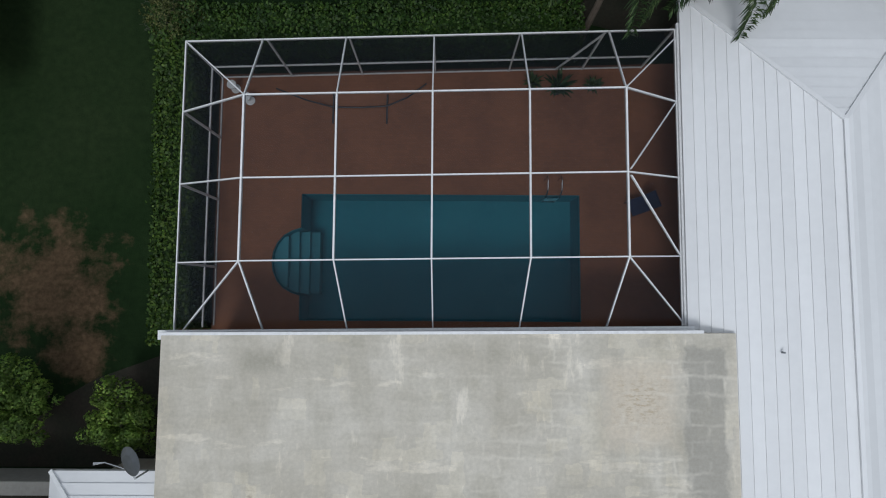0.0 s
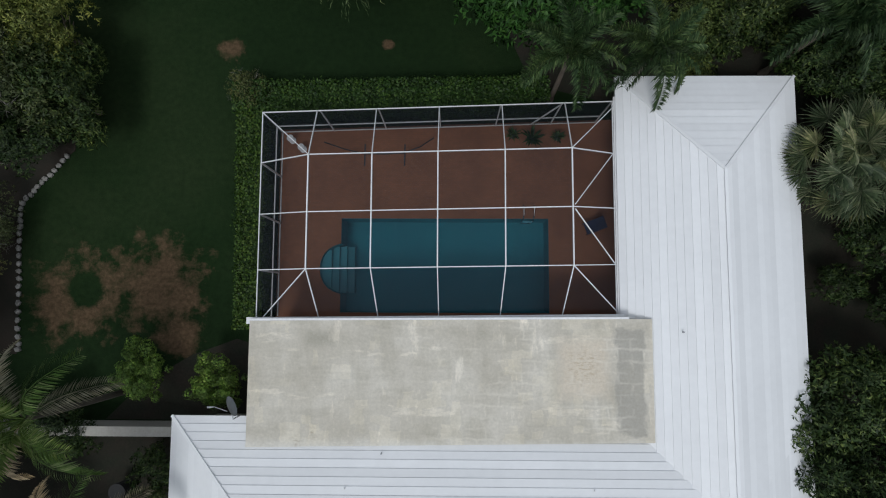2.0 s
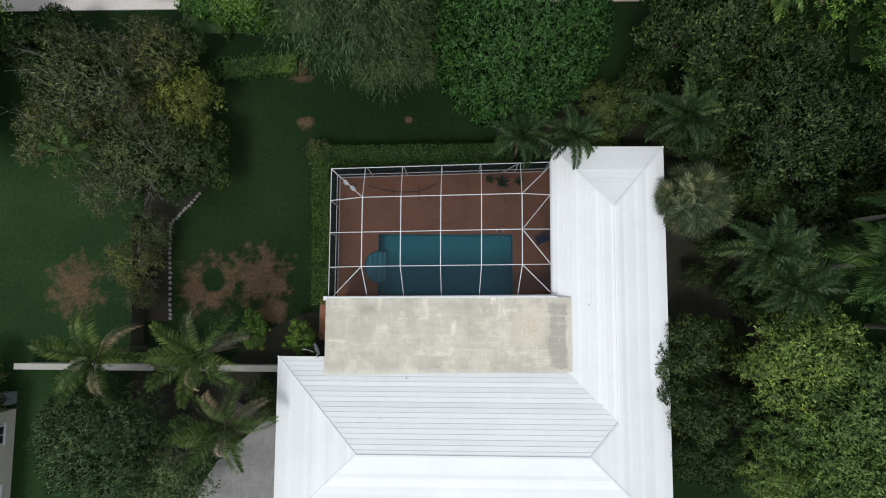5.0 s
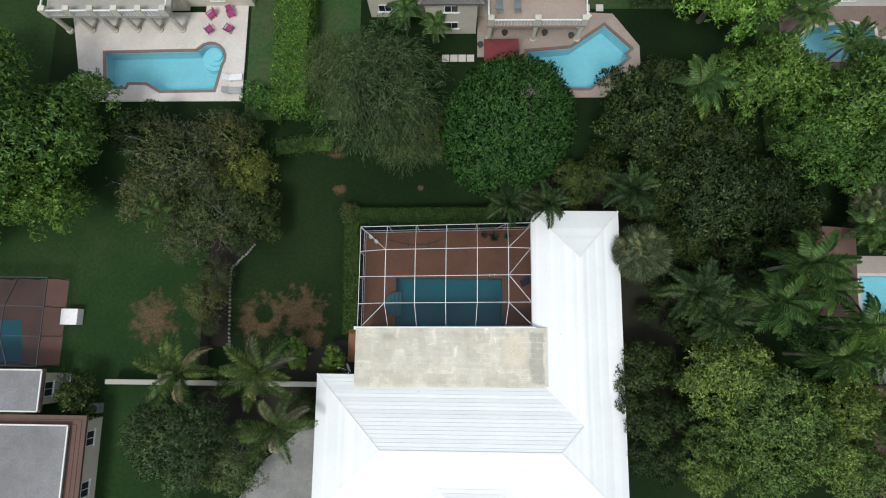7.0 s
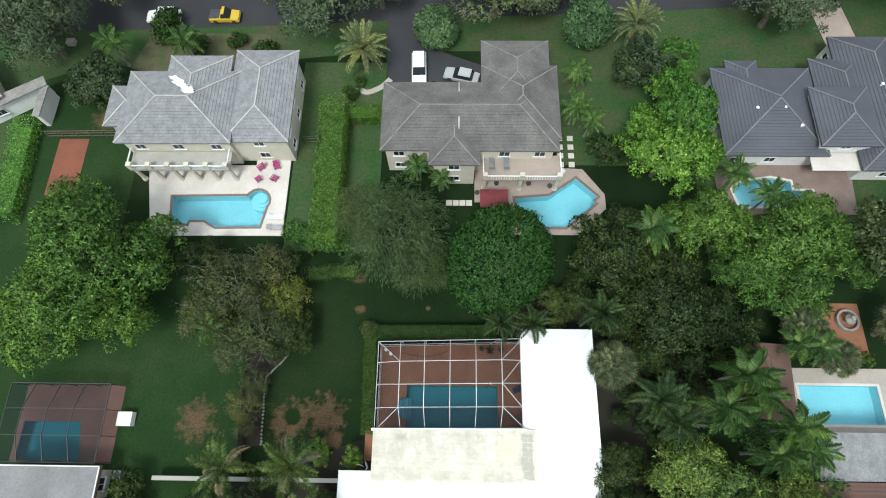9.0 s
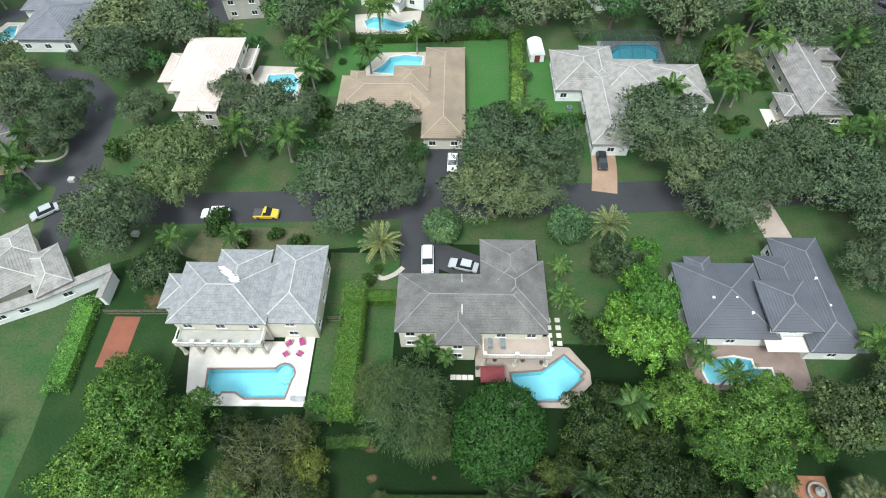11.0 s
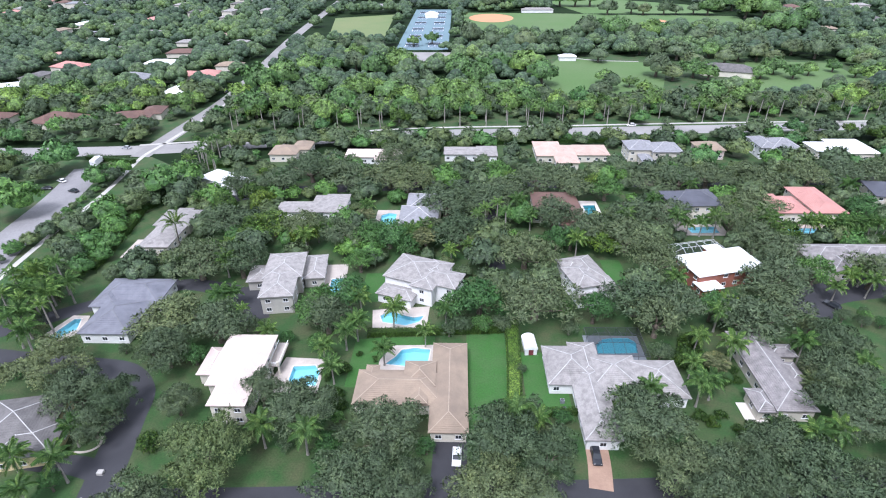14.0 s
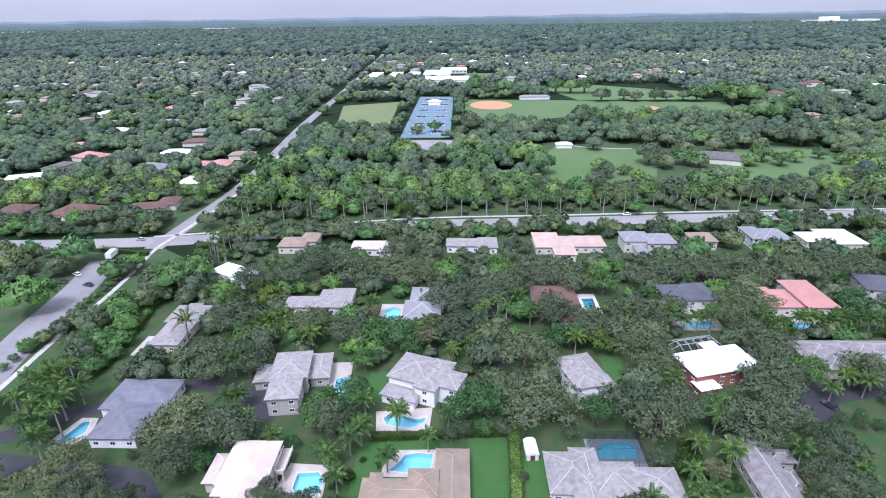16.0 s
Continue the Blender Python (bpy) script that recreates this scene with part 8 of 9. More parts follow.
hedge([(-9.6, 9.3), (4.2, 9.5)], 1.5, 1.4, LEAF_HEDGE, "clipped dark green hedge along the pool screen", 1000)
hedge([(-9.4, 8.6), (-9.2, -1.2)], 1.3, 1.4, LEAF_HEDGE, "clipped dark green hedge along the pool screen", 1000)
hedge([(-15.9, 38.6), (-15.6, 20.5)], 3.4, 3.4, LEAF_LIMEHEDGE, "tall bright green hedge between gardens", 330)
hedge([(-14.4, 38.9), (-9.6, 38.9)], 2.2, 1.8, LEAF_LIMEHEDGE, "bright green hedge by the house", 260)
hedge([(-57.5, 36.5), (-56.8, 24.0)], 3.0, 1.8, LEAF_VIVID, "green hedge beside the clay strip", 260)
hedge([(-24, 106.8), (10.9, 109.2)], 1.8, 2.0, LEAF_HEDGE, "clipped hedge behind the lawn", 80)
hedge([(13.2, 110.0), (12.6, 95.0), (11.4, 78.0)], 3.2, 2.4, LEAF_BRIGHT, "overgrown green hedge along the lawn", 80)
hedge([(18, 80.6), (26, 81.0)], 1.6, 1.6, LEAF_HEDGE, "clipped hedge beside the house", 90)
hedge([(-17.6, 16.5), (-14.8, 16.9), (-11.8, 17.0)], 1.9, 0.4, LEAF_HEDGE, "low ground cover at the lawn's end", 300)
hedge([(-20, 22.0), (-16, 20.8), (-13.5, 20.4)], 2.2, 1.3, LEAF_DENSE, "low dark green hedge at the lawn's end", 150)
for a, b in (([(-116.8, 137.5), (-119.0, 161.3), (-122.1, 179.1), (-117.1, 189.2)], 4.4), ([(-136, 214), (-126, 220), (-100, 226)], 4.0), ([(-175, 233), (-150, 228)], 2.5), ([(110, 158), (160, 162)], 4.0), ([(-20, 252), (60, 258), (120, 262)], 2.5)):
    hedge(a, b, 2.6, LEAF_HEDGE, "tall green hedge by the road", 40)

# trees round the first house, then those of the next gardens
NEAR_O = [(-17.7, 9.0, 2.6), (-19.8, 7.3, 2.1), (19.8, 22.6, 2.6), (-29.6, 16.8, 3.4), (17.3, 17.8, 5.2), (24.1, 11.8, 5.2), (22.6, 16.2, 3.8), (17.1, -4.6, 3.3), (17.4, -8.5, 3.1), (17.9, -11.6, 2.8), (28.5, 10.4, 3.6), (20.2, 13.6, 3.6), (14.0, 13.6, 2.6), (21.6, 7.0, 3.0), (18.6, 10.2, 2.8), (30.8, 6.6, 3.0), (20.5, 21.5, 3.4), (26.0, 17.0, 3.2)]
UNDERGROWTH = [(-18.4, -6.2, 1.6), (-20.4, -6.4, 1.6), (-17.0, -6.8, 1.2), (12.4, 11.6, 1.5), (32.2, 10.2, 2.6), (25.5, 3.0, 2.2), (23.0, 4.8, 2.2), (19.2, 33.0, 2.6), (-33.8, -7.4, 2.3), (-20.0, 17.6, 2.0), (22.3, 2.6, 2.0), (20.6, -0.6, 1.5), (22.4, -2.2, 1.6), (20.8, -5.4, 1.6), (24.6, 3.2, 1.8), (20.9, -8.4, 1.5), (19.6, 2.6, 1.4), (23.4, 0.2, 1.4), (18.2, 0.4, 1.3), (18.8, 6.2, 1.6), (26.8, 6.4, 2.2), (29.4, 4.0, 2.0), (33.6, 3.4, 1.6), (-13.2, -8.2, 1.2), (-12.8, -9.6, 1.0), (16.6, 11.6, 1.6)]
NEAR_O2 = [(62, 27, 5), (58, 22, 5.5), (50, 20, 5.5), (24.8, 45.1, 3.7), (-47.6, 41.9, 4)]
STREET_OAKS = [(-95.4, 88.1, 8.9), (-83.8, 79.5, 7), (-75.5, 78, 5.8), (-76.7, 71.7, 5.2), (-71.3, 93.9, 6.8), (-57.9, 53.1, 7.4), (-62.2, 78.8, 4.6), (-44.3, 81.6, 5.4), (-33.5, 75.1, 7.9), (-16.2, 69.6, 8.5), (-20.3, 57.7, 8.6), (-10.7, 57.8, 5.4), (8.3, 68, 8.8), (5.7, 56.4, 8.5), (16.5, 65.6, 6), (12, 57.7, 5.4), (37.8, 73.4, 9.7), (40.6, 62.2, 7.8), (46.4, 61, 7.7), (53.3, 60.3, 5.8), (64.5, 61.5, 9.8), (60.7, 66.6, 7.1), (81.6, 75.8, 8.9), (84.6, 87.3, 7.6), (90.3, 98.3, 7.4), (75.3, 59.3, 6.2), (43.8, 54.5, 7), (70, 50.2, 7.2), (-56, 49, 6.6), (63.9, 43, 6)]
GARDEN_OAKS = [(-79.3, 133, 9.4), (-66.9, 133.8, 6.9), (-76, 107, 12), (-62.5, 103.7, 8.4), (-81.3, 161.9, 11.4), (-52.9, 157.8, 7), (-72.4, 195.3, 9.6), (-62.6, 207.3, 9.6), (-45.5, 199.6, 10.6), (-29.1, 201.2, 9.8), (-21.6, 195.8, 9.5), (-5.7, 176.3, 11.5), (3.1, 183.9, 12.4), (9.4, 178, 8.8), (16.2, 187.1, 10.5), (-1.1, 153.5, 9.4), (19.6, 140.8, 10.5), (32.3, 166.7, 8.4), (19.9, 115, 10), (30.4, 199.6, 9.6), (41.3, 194.1, 10.3), (42, 155.9, 7.9), (60.2, 168.6, 11), (53.8, 151.8, 10.7), (70.1, 166.6, 8.7), (57.4, 135.7, 7.5), (47.4, 117.1, 11), (57.5, 114.7, 8.4), (50.1, 107.7, 8.1)]
GARDEN_OAKS_EAST = [(81, 114.9, 11.6), (73.2, 107.4, 9.5), (90.8, 128.5, 9.1), (96.9, 142.1, 8), (94.6, 150.4, 7), (91.4, 161.8, 7), (104.7, 175, 9.4), (75.7, 200.5, 12.7), (99.3, 202.9, 11.5), (116.5, 200.2, 11.8), (140.5, 204.1, 11), (87.1, 199.5, 8.7), (155.2, 205.7, 10.2), (164.9, 202.8, 9.1), (119.3, 130.9, 7.2), (-87.4, 191.5, 7.7), (-41.2, 152.8, 6.4), (-29.6, 222.8, 7.6), (-35.3, 108, 6.7)]
FRESH_TREES = [(-24, 152.7, 8.3), (-30.1, 152.3, 6.4), (-17.7, 147.5, 4.4), (4.9, 117.2, 8), (-1, 114, 5.5), (-73, 196.4, 6.4), (-39.2, 111.9, 7), (-31.4, 117.7, 6.9), (35.3, 113.2, 5.4), (143.5, 175.3, 6.9), (103.2, 131.8, 5.6), (55.8, 190.6, 7.5), (35.9, 152.1, 4.9), (14.9, 208, 8.1), (31.2, 151.6, 5.2), (-31.3, 137.6, 4.6), (66.9, 114.7, 5.2)]
for key, spots in (("N", NEAR_O), ("x", UNDERGROWTH), ("o", NEAR_O2)):
    for x, y, r in spots:
        plant(key, x, y, r)
plant("e", -49.8, 63.7, 8.8, 0.85)
for x, y, r in STREET_OAKS:
    plant("g", x, y, r, min(1.12, 7.4 / r))
for x, y, r in GARDEN_OAKS + GARDEN_OAKS_EAST:
    plant("h", x, y, min(r, 10.0), min(1.1, 7.6 / r))
for x, y, r in FRESH_TREES:
    plant("n", x, y, r, min(1.15, 6.5 / r))
for x, y, r in [(-64.2, 160.1, 8.2), (-52.1, 154.1, 5.4), (52.4, 196.5, 5.4), (-74.7, 179.4, 5.6)]:
    plant("v", x, y, r, min(1.1, 6.5 / r))
for x, y, r in ((-39.6, 16.2, 8.4), (-44.2, 11.0, 6.4), (-36.0, 17.6, 4.8), (-38.0, 10.9, 5.0), (-45.4, 21.0, 5.4), (29.1, 21.9, 5.2), (37.8, 19.4, 6.0), (38.7, 14.4, 4.9), (33.5, 16.3, 4.4), (43.4, 21.0, 3.6), (43.0, 24.4, 3.0), (32.8, 20.5, 3.0), (47.0, 17.5, 3.2)):
    plant("G", x, y, r)
for x, y, r in ((25.4, 30.4, 5.8), (28.7, 37.0, 5.1), (31.0, 32.0, 3.3), (27.5, 41.5, 3.4), (30.4, 46.6, 3.0), (25.2, 35.6, 3.6)):
    plant("L", x, y, r)
for x, y, r in ((24.2, -5.0, 4.6), (27.2, -8.2, 5.2), (23.5, -9.9, 3.6), (31.8, -10.7, 3.7), (34.5, -7.7, 3.2), (22.0, -13.0, 3.0), (27.0, -13.4, 3.4), (35.0, -13.0, 3.2)):
    plant("P", x, y, r)
for x, y, r in ((-14.2, -3.8, 1.5), (-10.6, -4.3, 1.45)):
    plant("b", x, y, r)
for x, y, r in ((35.6, -3.6, 2.6), (38.0, -7.2, 2.4), (31.7, -0.6, 2.2)):
    plant("n", x, y, r)
for x, y, r in ((-18.6, 12.4, 2.7), (11.2, 13.2, 2.0), (12.0, 10.6, 1.0)):
    plant("Y", x, y, r)
for x, y, r in ((-25.1, 14.2, 4.6), (-21.6, 9.0, 3.9), (-22.6, 12.6, 2.6), (-28.0, 10.6, 3.6), (-21.5, 16.6, 3.0), (-24.6, 6.5, 2.6), (-23.0, 1.0, 2.2), (-22.2, 3.6, 1.9), (-22.6, -1.2, 1.5), (-22.0, 2.2, 1.3), (-9.7, 9.7, 1.25), (25.0, -9.6, 3.0)):
    plant("s", x, y, r)
for x, y, r in ((-6.6, 20.2, 6.4), (-10.6, 23.6, 3.6), (-3.7, 16.9, 3.8)):
    plant("w", x, y, r)
for x, y, r in ((-22.7, -10.6, 5.0), (-18.8, -12.8, 3.2), (-26.6, -10.4, 2.8)):
    plant("W", x, y, r)
plant("d", 5.2, 17.1, 6.4, 1.0)
plant("t", -2.7, 52.0, 3.2, 1.0)
plant("t", 18.4, 52.2, 3.9, 1.0)
for x, y, r in ((0.9, 30.3, 1.0), (-65.1, 70.1, 2.4), (-40.5, 53.0, 2.6), (-14.2, 42.6, 1.1), (-13.0, 44.4, 0.9), (-10.0, 9.9, 0.8), (21.5, 34, 1.6), (-36, 50, 1.5), (-31, 51, 1.3), (-27, 49.5, 1.6)):
    plant("u", x, y, r)
for x, y, s, t in ((-22.9, -5.2, 1.0, 1.18), (-15.4, -4.9, 1.02, 1.18), (-13.9, -9.4, 0.95, 1.15)):
    palm("p", x, y, s, t)
for x, y, r in ((36.2, -2.5, 3.0), (37.5, -9.4, 3.2), (-4.8, 29.6, 2.2), (-1.4, 28.2, 1.9), (-46.3, 47.4, 2.8), (-36.3, 47.6, 2.8), (15.3, 38.1, 2.6), (15.8, 43.2, 2.4), (17.2, 36.2, 2.2), (58.2, 30.6, 3.3), (33.8, 28.2, 2.8), (37.4, 25.6, 2.6), (-27.5, 9.0, 2.2), (22.4, 20.9, 3.4), (37.4, 8.2, 2.6), (39.5, 7.4, 2.6)):
    palm("q", x, y, r / 2.7)
for x, y in ((-33.7, 95.5), (-30.1, 89), (-79.7, 69.8), (-80.7, 56.1), (-85.4, 61.2), (-76.8, 61.4), (-19, 95.6), (-9.3, 102.6), (81.2, 97.6), (52.1, 83.6), (58, 101.4), (34.6, 80.4), (40.6, 82.4), (55.7, 85.6), (53.5, 92.3), (-27, 104.6), (-29.3, 101.1), (-33.6, 170.6), (-3.2, 142.8), (-4.3, 112.4), (53.1, 198), (-31.2, 118.3)):
    palm("q", x, y, prng.uniform(1.1, 1.6), prng.uniform(0.9, 1.2))
for x, y in ((81.9, 162), (77.2, 161.6), (86.4, 161.4), (99.1, 174.9), (105.4, 162.9), (104.5, 167), (146.5, 189.9), (111.1, 128.9), (117, 131.9), (105.3, 124.6), (115.7, 126.2), (-27.7, 115.8), (-50.8, 149.2), (-48.7, 156.1), (66.4, 110.2), (70.6, 115), (46.4, 158.1), (57.2, 166.4), (-18.1, 109.6), (-67.1, 116.4), (-64.5, 117.8), (94.5, 163.4), (73, 160.8)):
    palm("q", x, y, prng.uniform(1.3, 1.8), prng.uniform(0.85, 1.1))
for k in range(13):
    palm("q", 115.5 + 2.4 * k + prng.uniform(-0.5, 0.5), 160.6 + prng.uniform(-0.5, 0.5), prng.uniform(1.1, 1.4), 1.15)
palm("p", -94.7, 152.0, 1.5, 1.1)
for x, y, s in ((-11.7, 149.7, 1.8), (-10.2, 158.2, 1.7), (-33.8, 166.0, 1.6), (59.2, 93.0, 1.4), (81.0, 91.6, 1.5)):
    palm("f", x, y, s)
# lush low planting along garden borders
for x, y, r in ((56.8, 95.5, 2.2), (58.4, 98.2, 2.4), (60.6, 96.4, 2.0), (55.0, 99.0, 2.6), (53.2, 97.0, 2.2), (57.4, 104.0, 2.6), (61.8, 90.8, 1.3), (64.6, 91.6, 1.2), (65.2, 95.0, 1.2), (64.9, 99.0, 1.3), (61.8, 77.4, 1.6), (64.4, 76.6, 1.5), (66.6, 77.4, 1.4), (58.6, 76.8, 1.2), (56.4, 80.5, 1.3), (-29.0, 85.0, 1.8), (-27.6, 81.6, 2.0), (-28.6, 93.6, 1.8), (-32.8, 91.5, 1.8), (-64.0, 82.6, 1.6), (-61.8, 84.6, 1.4), (-16.4, 76.8, 1.2), (-13.4, 78.2, 1.0), (-21.5, 97.5, 1.0), (-25.6, 99.0, 0.9), (22.0, 79.5, 0.8), (51.6, 80.4, 1.8), (53.8, 78.6, 1.6)):
    plant("u", x, y, r)
for x, y, s in ((28.8, 4.3, 1.25), (26.8, 1.0, 1.2), (30.1, 2.1, 1.1), (33.4, -1.0, 1.15), (31.2, -3.2, 1.0)):
    palm("q", x, y, s, 1.5)
palm("f", 17.2, 5.7, 1.2, 0.9)
for x, y, s in ((38.6, 9.6, 1.1), (41.5, 6.6, 1.0), (48.6, 10.0, 1.2)):
    palm("f", x, y, s)
for x, y, r in ((40.2, 6.9, 1.0), (43.6, 6.8, 0.9), (46.5, 7.0, 1.0)):
    plant("y", x, y, r)
palm("f", 5.2, 148, 1.5)
for x, y, s, t in ((5.2, 9.6, 0.9, 1.3), (8.5, 9.7, 0.85, 1.4), (15.8, 10.9, 1.0, 1.3), (21.3, 2.0, 1.25, 0.9), (23.2, -0.4, 1.2, 0.9)):
    palm("Q", x, y, s, t)
for x, y, s in ((-12.4, 47.4, 1.1), (24.8, 51.8, 1.05), (79, 86.9, 1.1)):
    palm("c", x, y, s)
for x, y, s in ((8.2, 161.5, 1.1), (12.3, 165.8, 1.1), (15.1, 160.7, 1.05), (5.2, 159.4, 1.0), (-60.4, 107.9, 0.8), (-57.1, 108, 0.8)):
    palm("r", x, y, s)
for x, y in ((-124.8, 118.6), (-119.6, 121.5), (-115.4, 123.9), (-115.4, 107.8), (-107.8, 105.5), (-112.7, 100.2), (-117.0, 113.3), (-121.0, 109.0)):
    palm("r", x, y, prng.uniform(1.0, 1.2))

# ---- park and the land beyond ----
patio("sports_court", rect(-57, -11, 495, 765), [], COURT_GREEN, "blue-green hard court surround", 0.03)
for k in range(6):
    for j in range(2):
        x, y = -44.5 + 21 * j, 520 + 43 * k
        bm = bmesh.new()
        box(bm, x - 6.5, x + 6.5, y - 15, y + 15, 0.031, 0.05)
        tagged(new("tennis_court", finish("tennis_court", bm, COURT_BLUE)), "blue hard tennis court with white lines", "tennis court", "tennis courts", "structure")
        bm = bmesh.new()
        for x0, x1, y0, y1 in ((-5.5, 5.5, -12, -11.7), (-5.5, 5.5, 11.7, 12), (-5.5, -5.2, -12, 12), (5.2, 5.5, -12, 12), (-4.1, 4.1, -6.5, -6.2), (-4.1, 4.1, 6.2, 6.5), (-0.15, 0.15, -6.4, 6.4)):
            box(bm, x + x0, x + x1, y + y0, y + y1, 0.05, 0.056)
        tagged(new("court_line", finish("court_line", bm, WHITE_METAL)), "white painted court lines", "marking", kind="structure")
        bm = bmesh.new()
        beam(bm, (x - 6, y, 0.5), (x + 6, y, 0.5), 0.06, 0.9)
        tagged(new("tennis_net", finish("tennis_net", bm, DARK_METAL)), "dark tennis net across the court", "net", "tennis nets")
pavilion = house("small white pavilion by the tennis courts", -34, 695, 0, [(-8, 8, -6, 6, 4.0)], WHITE_TILE, WHITE_WALL, windows=False)
patio("sports_field", [(-126, 538), (-74, 556), (-80, 720), (-148, 690)], [], DRY_FIELD, "pale dry sports field", 0.02)
patio("sports_field", [(4, 600), (40, 560), (110, 598), (180, 606), (180, 712), (130, 722), (4, 735)], [], FIELD, "mown green ball field", 0.02)
patio("ball_infield", round_outline(36, 688, 26, 34, 24), [], ORANGE_CLAY, "orange clay ball infield", 0.04)
patio("sports_field", [(180, 606), (303, 612), (324, 695), (180, 712)], [], FIELD, "mown green ball field", 0.02)
patio("ball_infield", round_outline(222, 655, 9, 16, 16), [], ORANGE_CLAY, "small orange clay infield", 0.04)
patio("park_lawn", [(62, 345), (125, 340), (160, 438), (80, 460), (55, 400)], [], FIELD, "open green park lawn", 0.015)
patio("park_lawn", [(178, 352), (275, 366), (285, 440), (225, 450)], [], FIELD, "open green park lawn", 0.015)
patio("park_lawn", [(150, 722), (308, 720), (304, 805), (205, 881), (120, 850)], [], FIELD, "open green park lawn", 0.015)
patio("park_lawn", [(-10, 960), (40, 960), (60, 1080), (10, 1080)], [], FIELD, "open green park lawn", 0.015)
patio("parking_lot", rect(-58, -8, 440, 485), [], OLD_ASPHALT, "grey parking area by the courts", 0.02)
patio("parking_lot", rect(-150, -85, 770, 830), [], OLD_ASPHALT, "grey parking area", 0.02)
house("low park building with brown roof", 190, 402, -20, [(-18, 18, -9, 9, 4.0)], BROWN_GREY_TILE, CREAM_WALL, step=0.9, windows=False)
house("small white park kiosk", 85, 452, 0, [(-7, 7, -4, 4, 3.2)], WHITE_TILE, WHITE_WALL, step=0.9, windows=False)
house("long dugout shelter beside the field", 95, 735, 0, [(-20, 20, -5, 5, 3.5)], PALE_TILE, WHITE_WALL, step=0.9, windows=False)
for x0, x1, y0, y1, h in ((-60, 12, 905, 960, 7), (-66, -20, 980, 1060, 8), (-165, -145, 980, 1060, 5), (-128, -108, 980, 1060, 5), (-96, -76, 985, 1060, 5), (-40, 10, 1080, 1130, 6)):
    root = thing("school_building", 0, 0, 0, 0, "flat-roofed white school building", "building")
    bm = bmesh.new()
    box(bm, x0, x1, y0, y1, 0, h)
    part("wall", bm, WHITE_WALL, root)
    bm = bmesh.new()
    box(bm, x0 - 0.5, x1 + 0.5, y0 - 0.5, y1 + 0.5, h, h + 0.6)
    part("roof", bm, WHITE_TILE, root)
    n = max(2, int((x1 - x0) / 7))
    for k in range(n):
        x = x0 + (x1 - x0) * (k + 0.5) / n
        bm = bmesh.new()
        box(bm, x - 2.2, x + 2.2, y0 - 0.1, y0, 2.0, 4.0)
        part("window", bm, GLASS, root)
    block(x0, x1, y0, y1, 4)
for x0, x1, y0, y1, h in ((-110, -80, 2000, 2030, 15), (2560, 2860, 4480, 4560, 26), (2700, 2820, 4520, 4580, 48), (2900, 3060, 4440, 4500, 30), (-3420, -3200, 4280, 4340, 18), (-3000, -2860, 4400, 4440, 18), (-2050, -1800, 4620, 4680, 20), (-1500, -1400, 4500, 4540, 18), (640, 700, 2700, 2730, 14), (1500, 1600, 3300, 3340, 16), (-700, -620, 2300, 2340, 12), (-1150, -1060, 2100, 2150, 12), (-380, -320, 2500, 2550, 14), (300, 350, 2300, 2340, 12)):
    bm = bmesh.new()
    box(bm, x0, x1, y0, y1, 0, h)
    box(bm, x0 - 1, x1 + 1, y0 - 1, y1 + 1, h, h + 1)
    tagged(new("far_building", finish("far_building", bm, WHITE_TILE)), "large white flat-roofed building far off", "building")
    block(x0, x1, y0, y1, 20)

# open ground kept free of wild trees
for r in ((-21, -9, -3, 16), (-36, -18, -8, 4), (-41, -18, 18.5, 35), (-47, -40, 22, 44), (-20, -8, 28, 46), (13, 24, 35, 46), (-8, 14, 11, 13), (-60, -40, 44, 53), (-50, -20, 62, 68), (22, 45, 50, 57), (45, 60, 50, 63), (58, 72, 30, 52), (-28, -7, 92, 106), (1, 12, 82, 108), (15, 24, 82, 108), (-70, -55, 60, 90), (-30, 30, -40, -4), (45, 60, 70, 90), (-70, -60, 112, 126), (-30, -22, 120, 136), (44, 56, 130, 146), (15, 24, 84, 92), (-190, -142, 120, 250), (-142, -120, 112, 232), (-120, -112, 150, 200), (-140, -100, 246, 258), (-60, 62, -22, 60), (-60, -46, 20, 46), (-66, -56, 24, 36), (-46, -34, 48, 54)):
    block(*r)


def is_free(x, y, grow):
    for x0, x1, y0, y1 in BLOCKED:
        if x0 - grow < x < x1 + grow and y0 - grow < y < y1 + grow:
            return False
    for path, half in ROAD_PATHS:
        if path[:, 1].min() - 30 < y < path[:, 1].max() + 30:
            a, b = path[:-1], path[1:]
            ab = b - a
            t = np.clip(((np.array([x, y]) - a) * ab).sum(1) / (ab ** 2).sum(1), 0, 1)
            if (((a + ab * t[:, None]) - (x, y)) ** 2).sum(1).min() < (half + (grow if y < 150 or 4.2 < half < 4.7 or half > 5 else grow + 2.5 if half > 4.7 else -2.0)) ** 2:
                return False
    return True


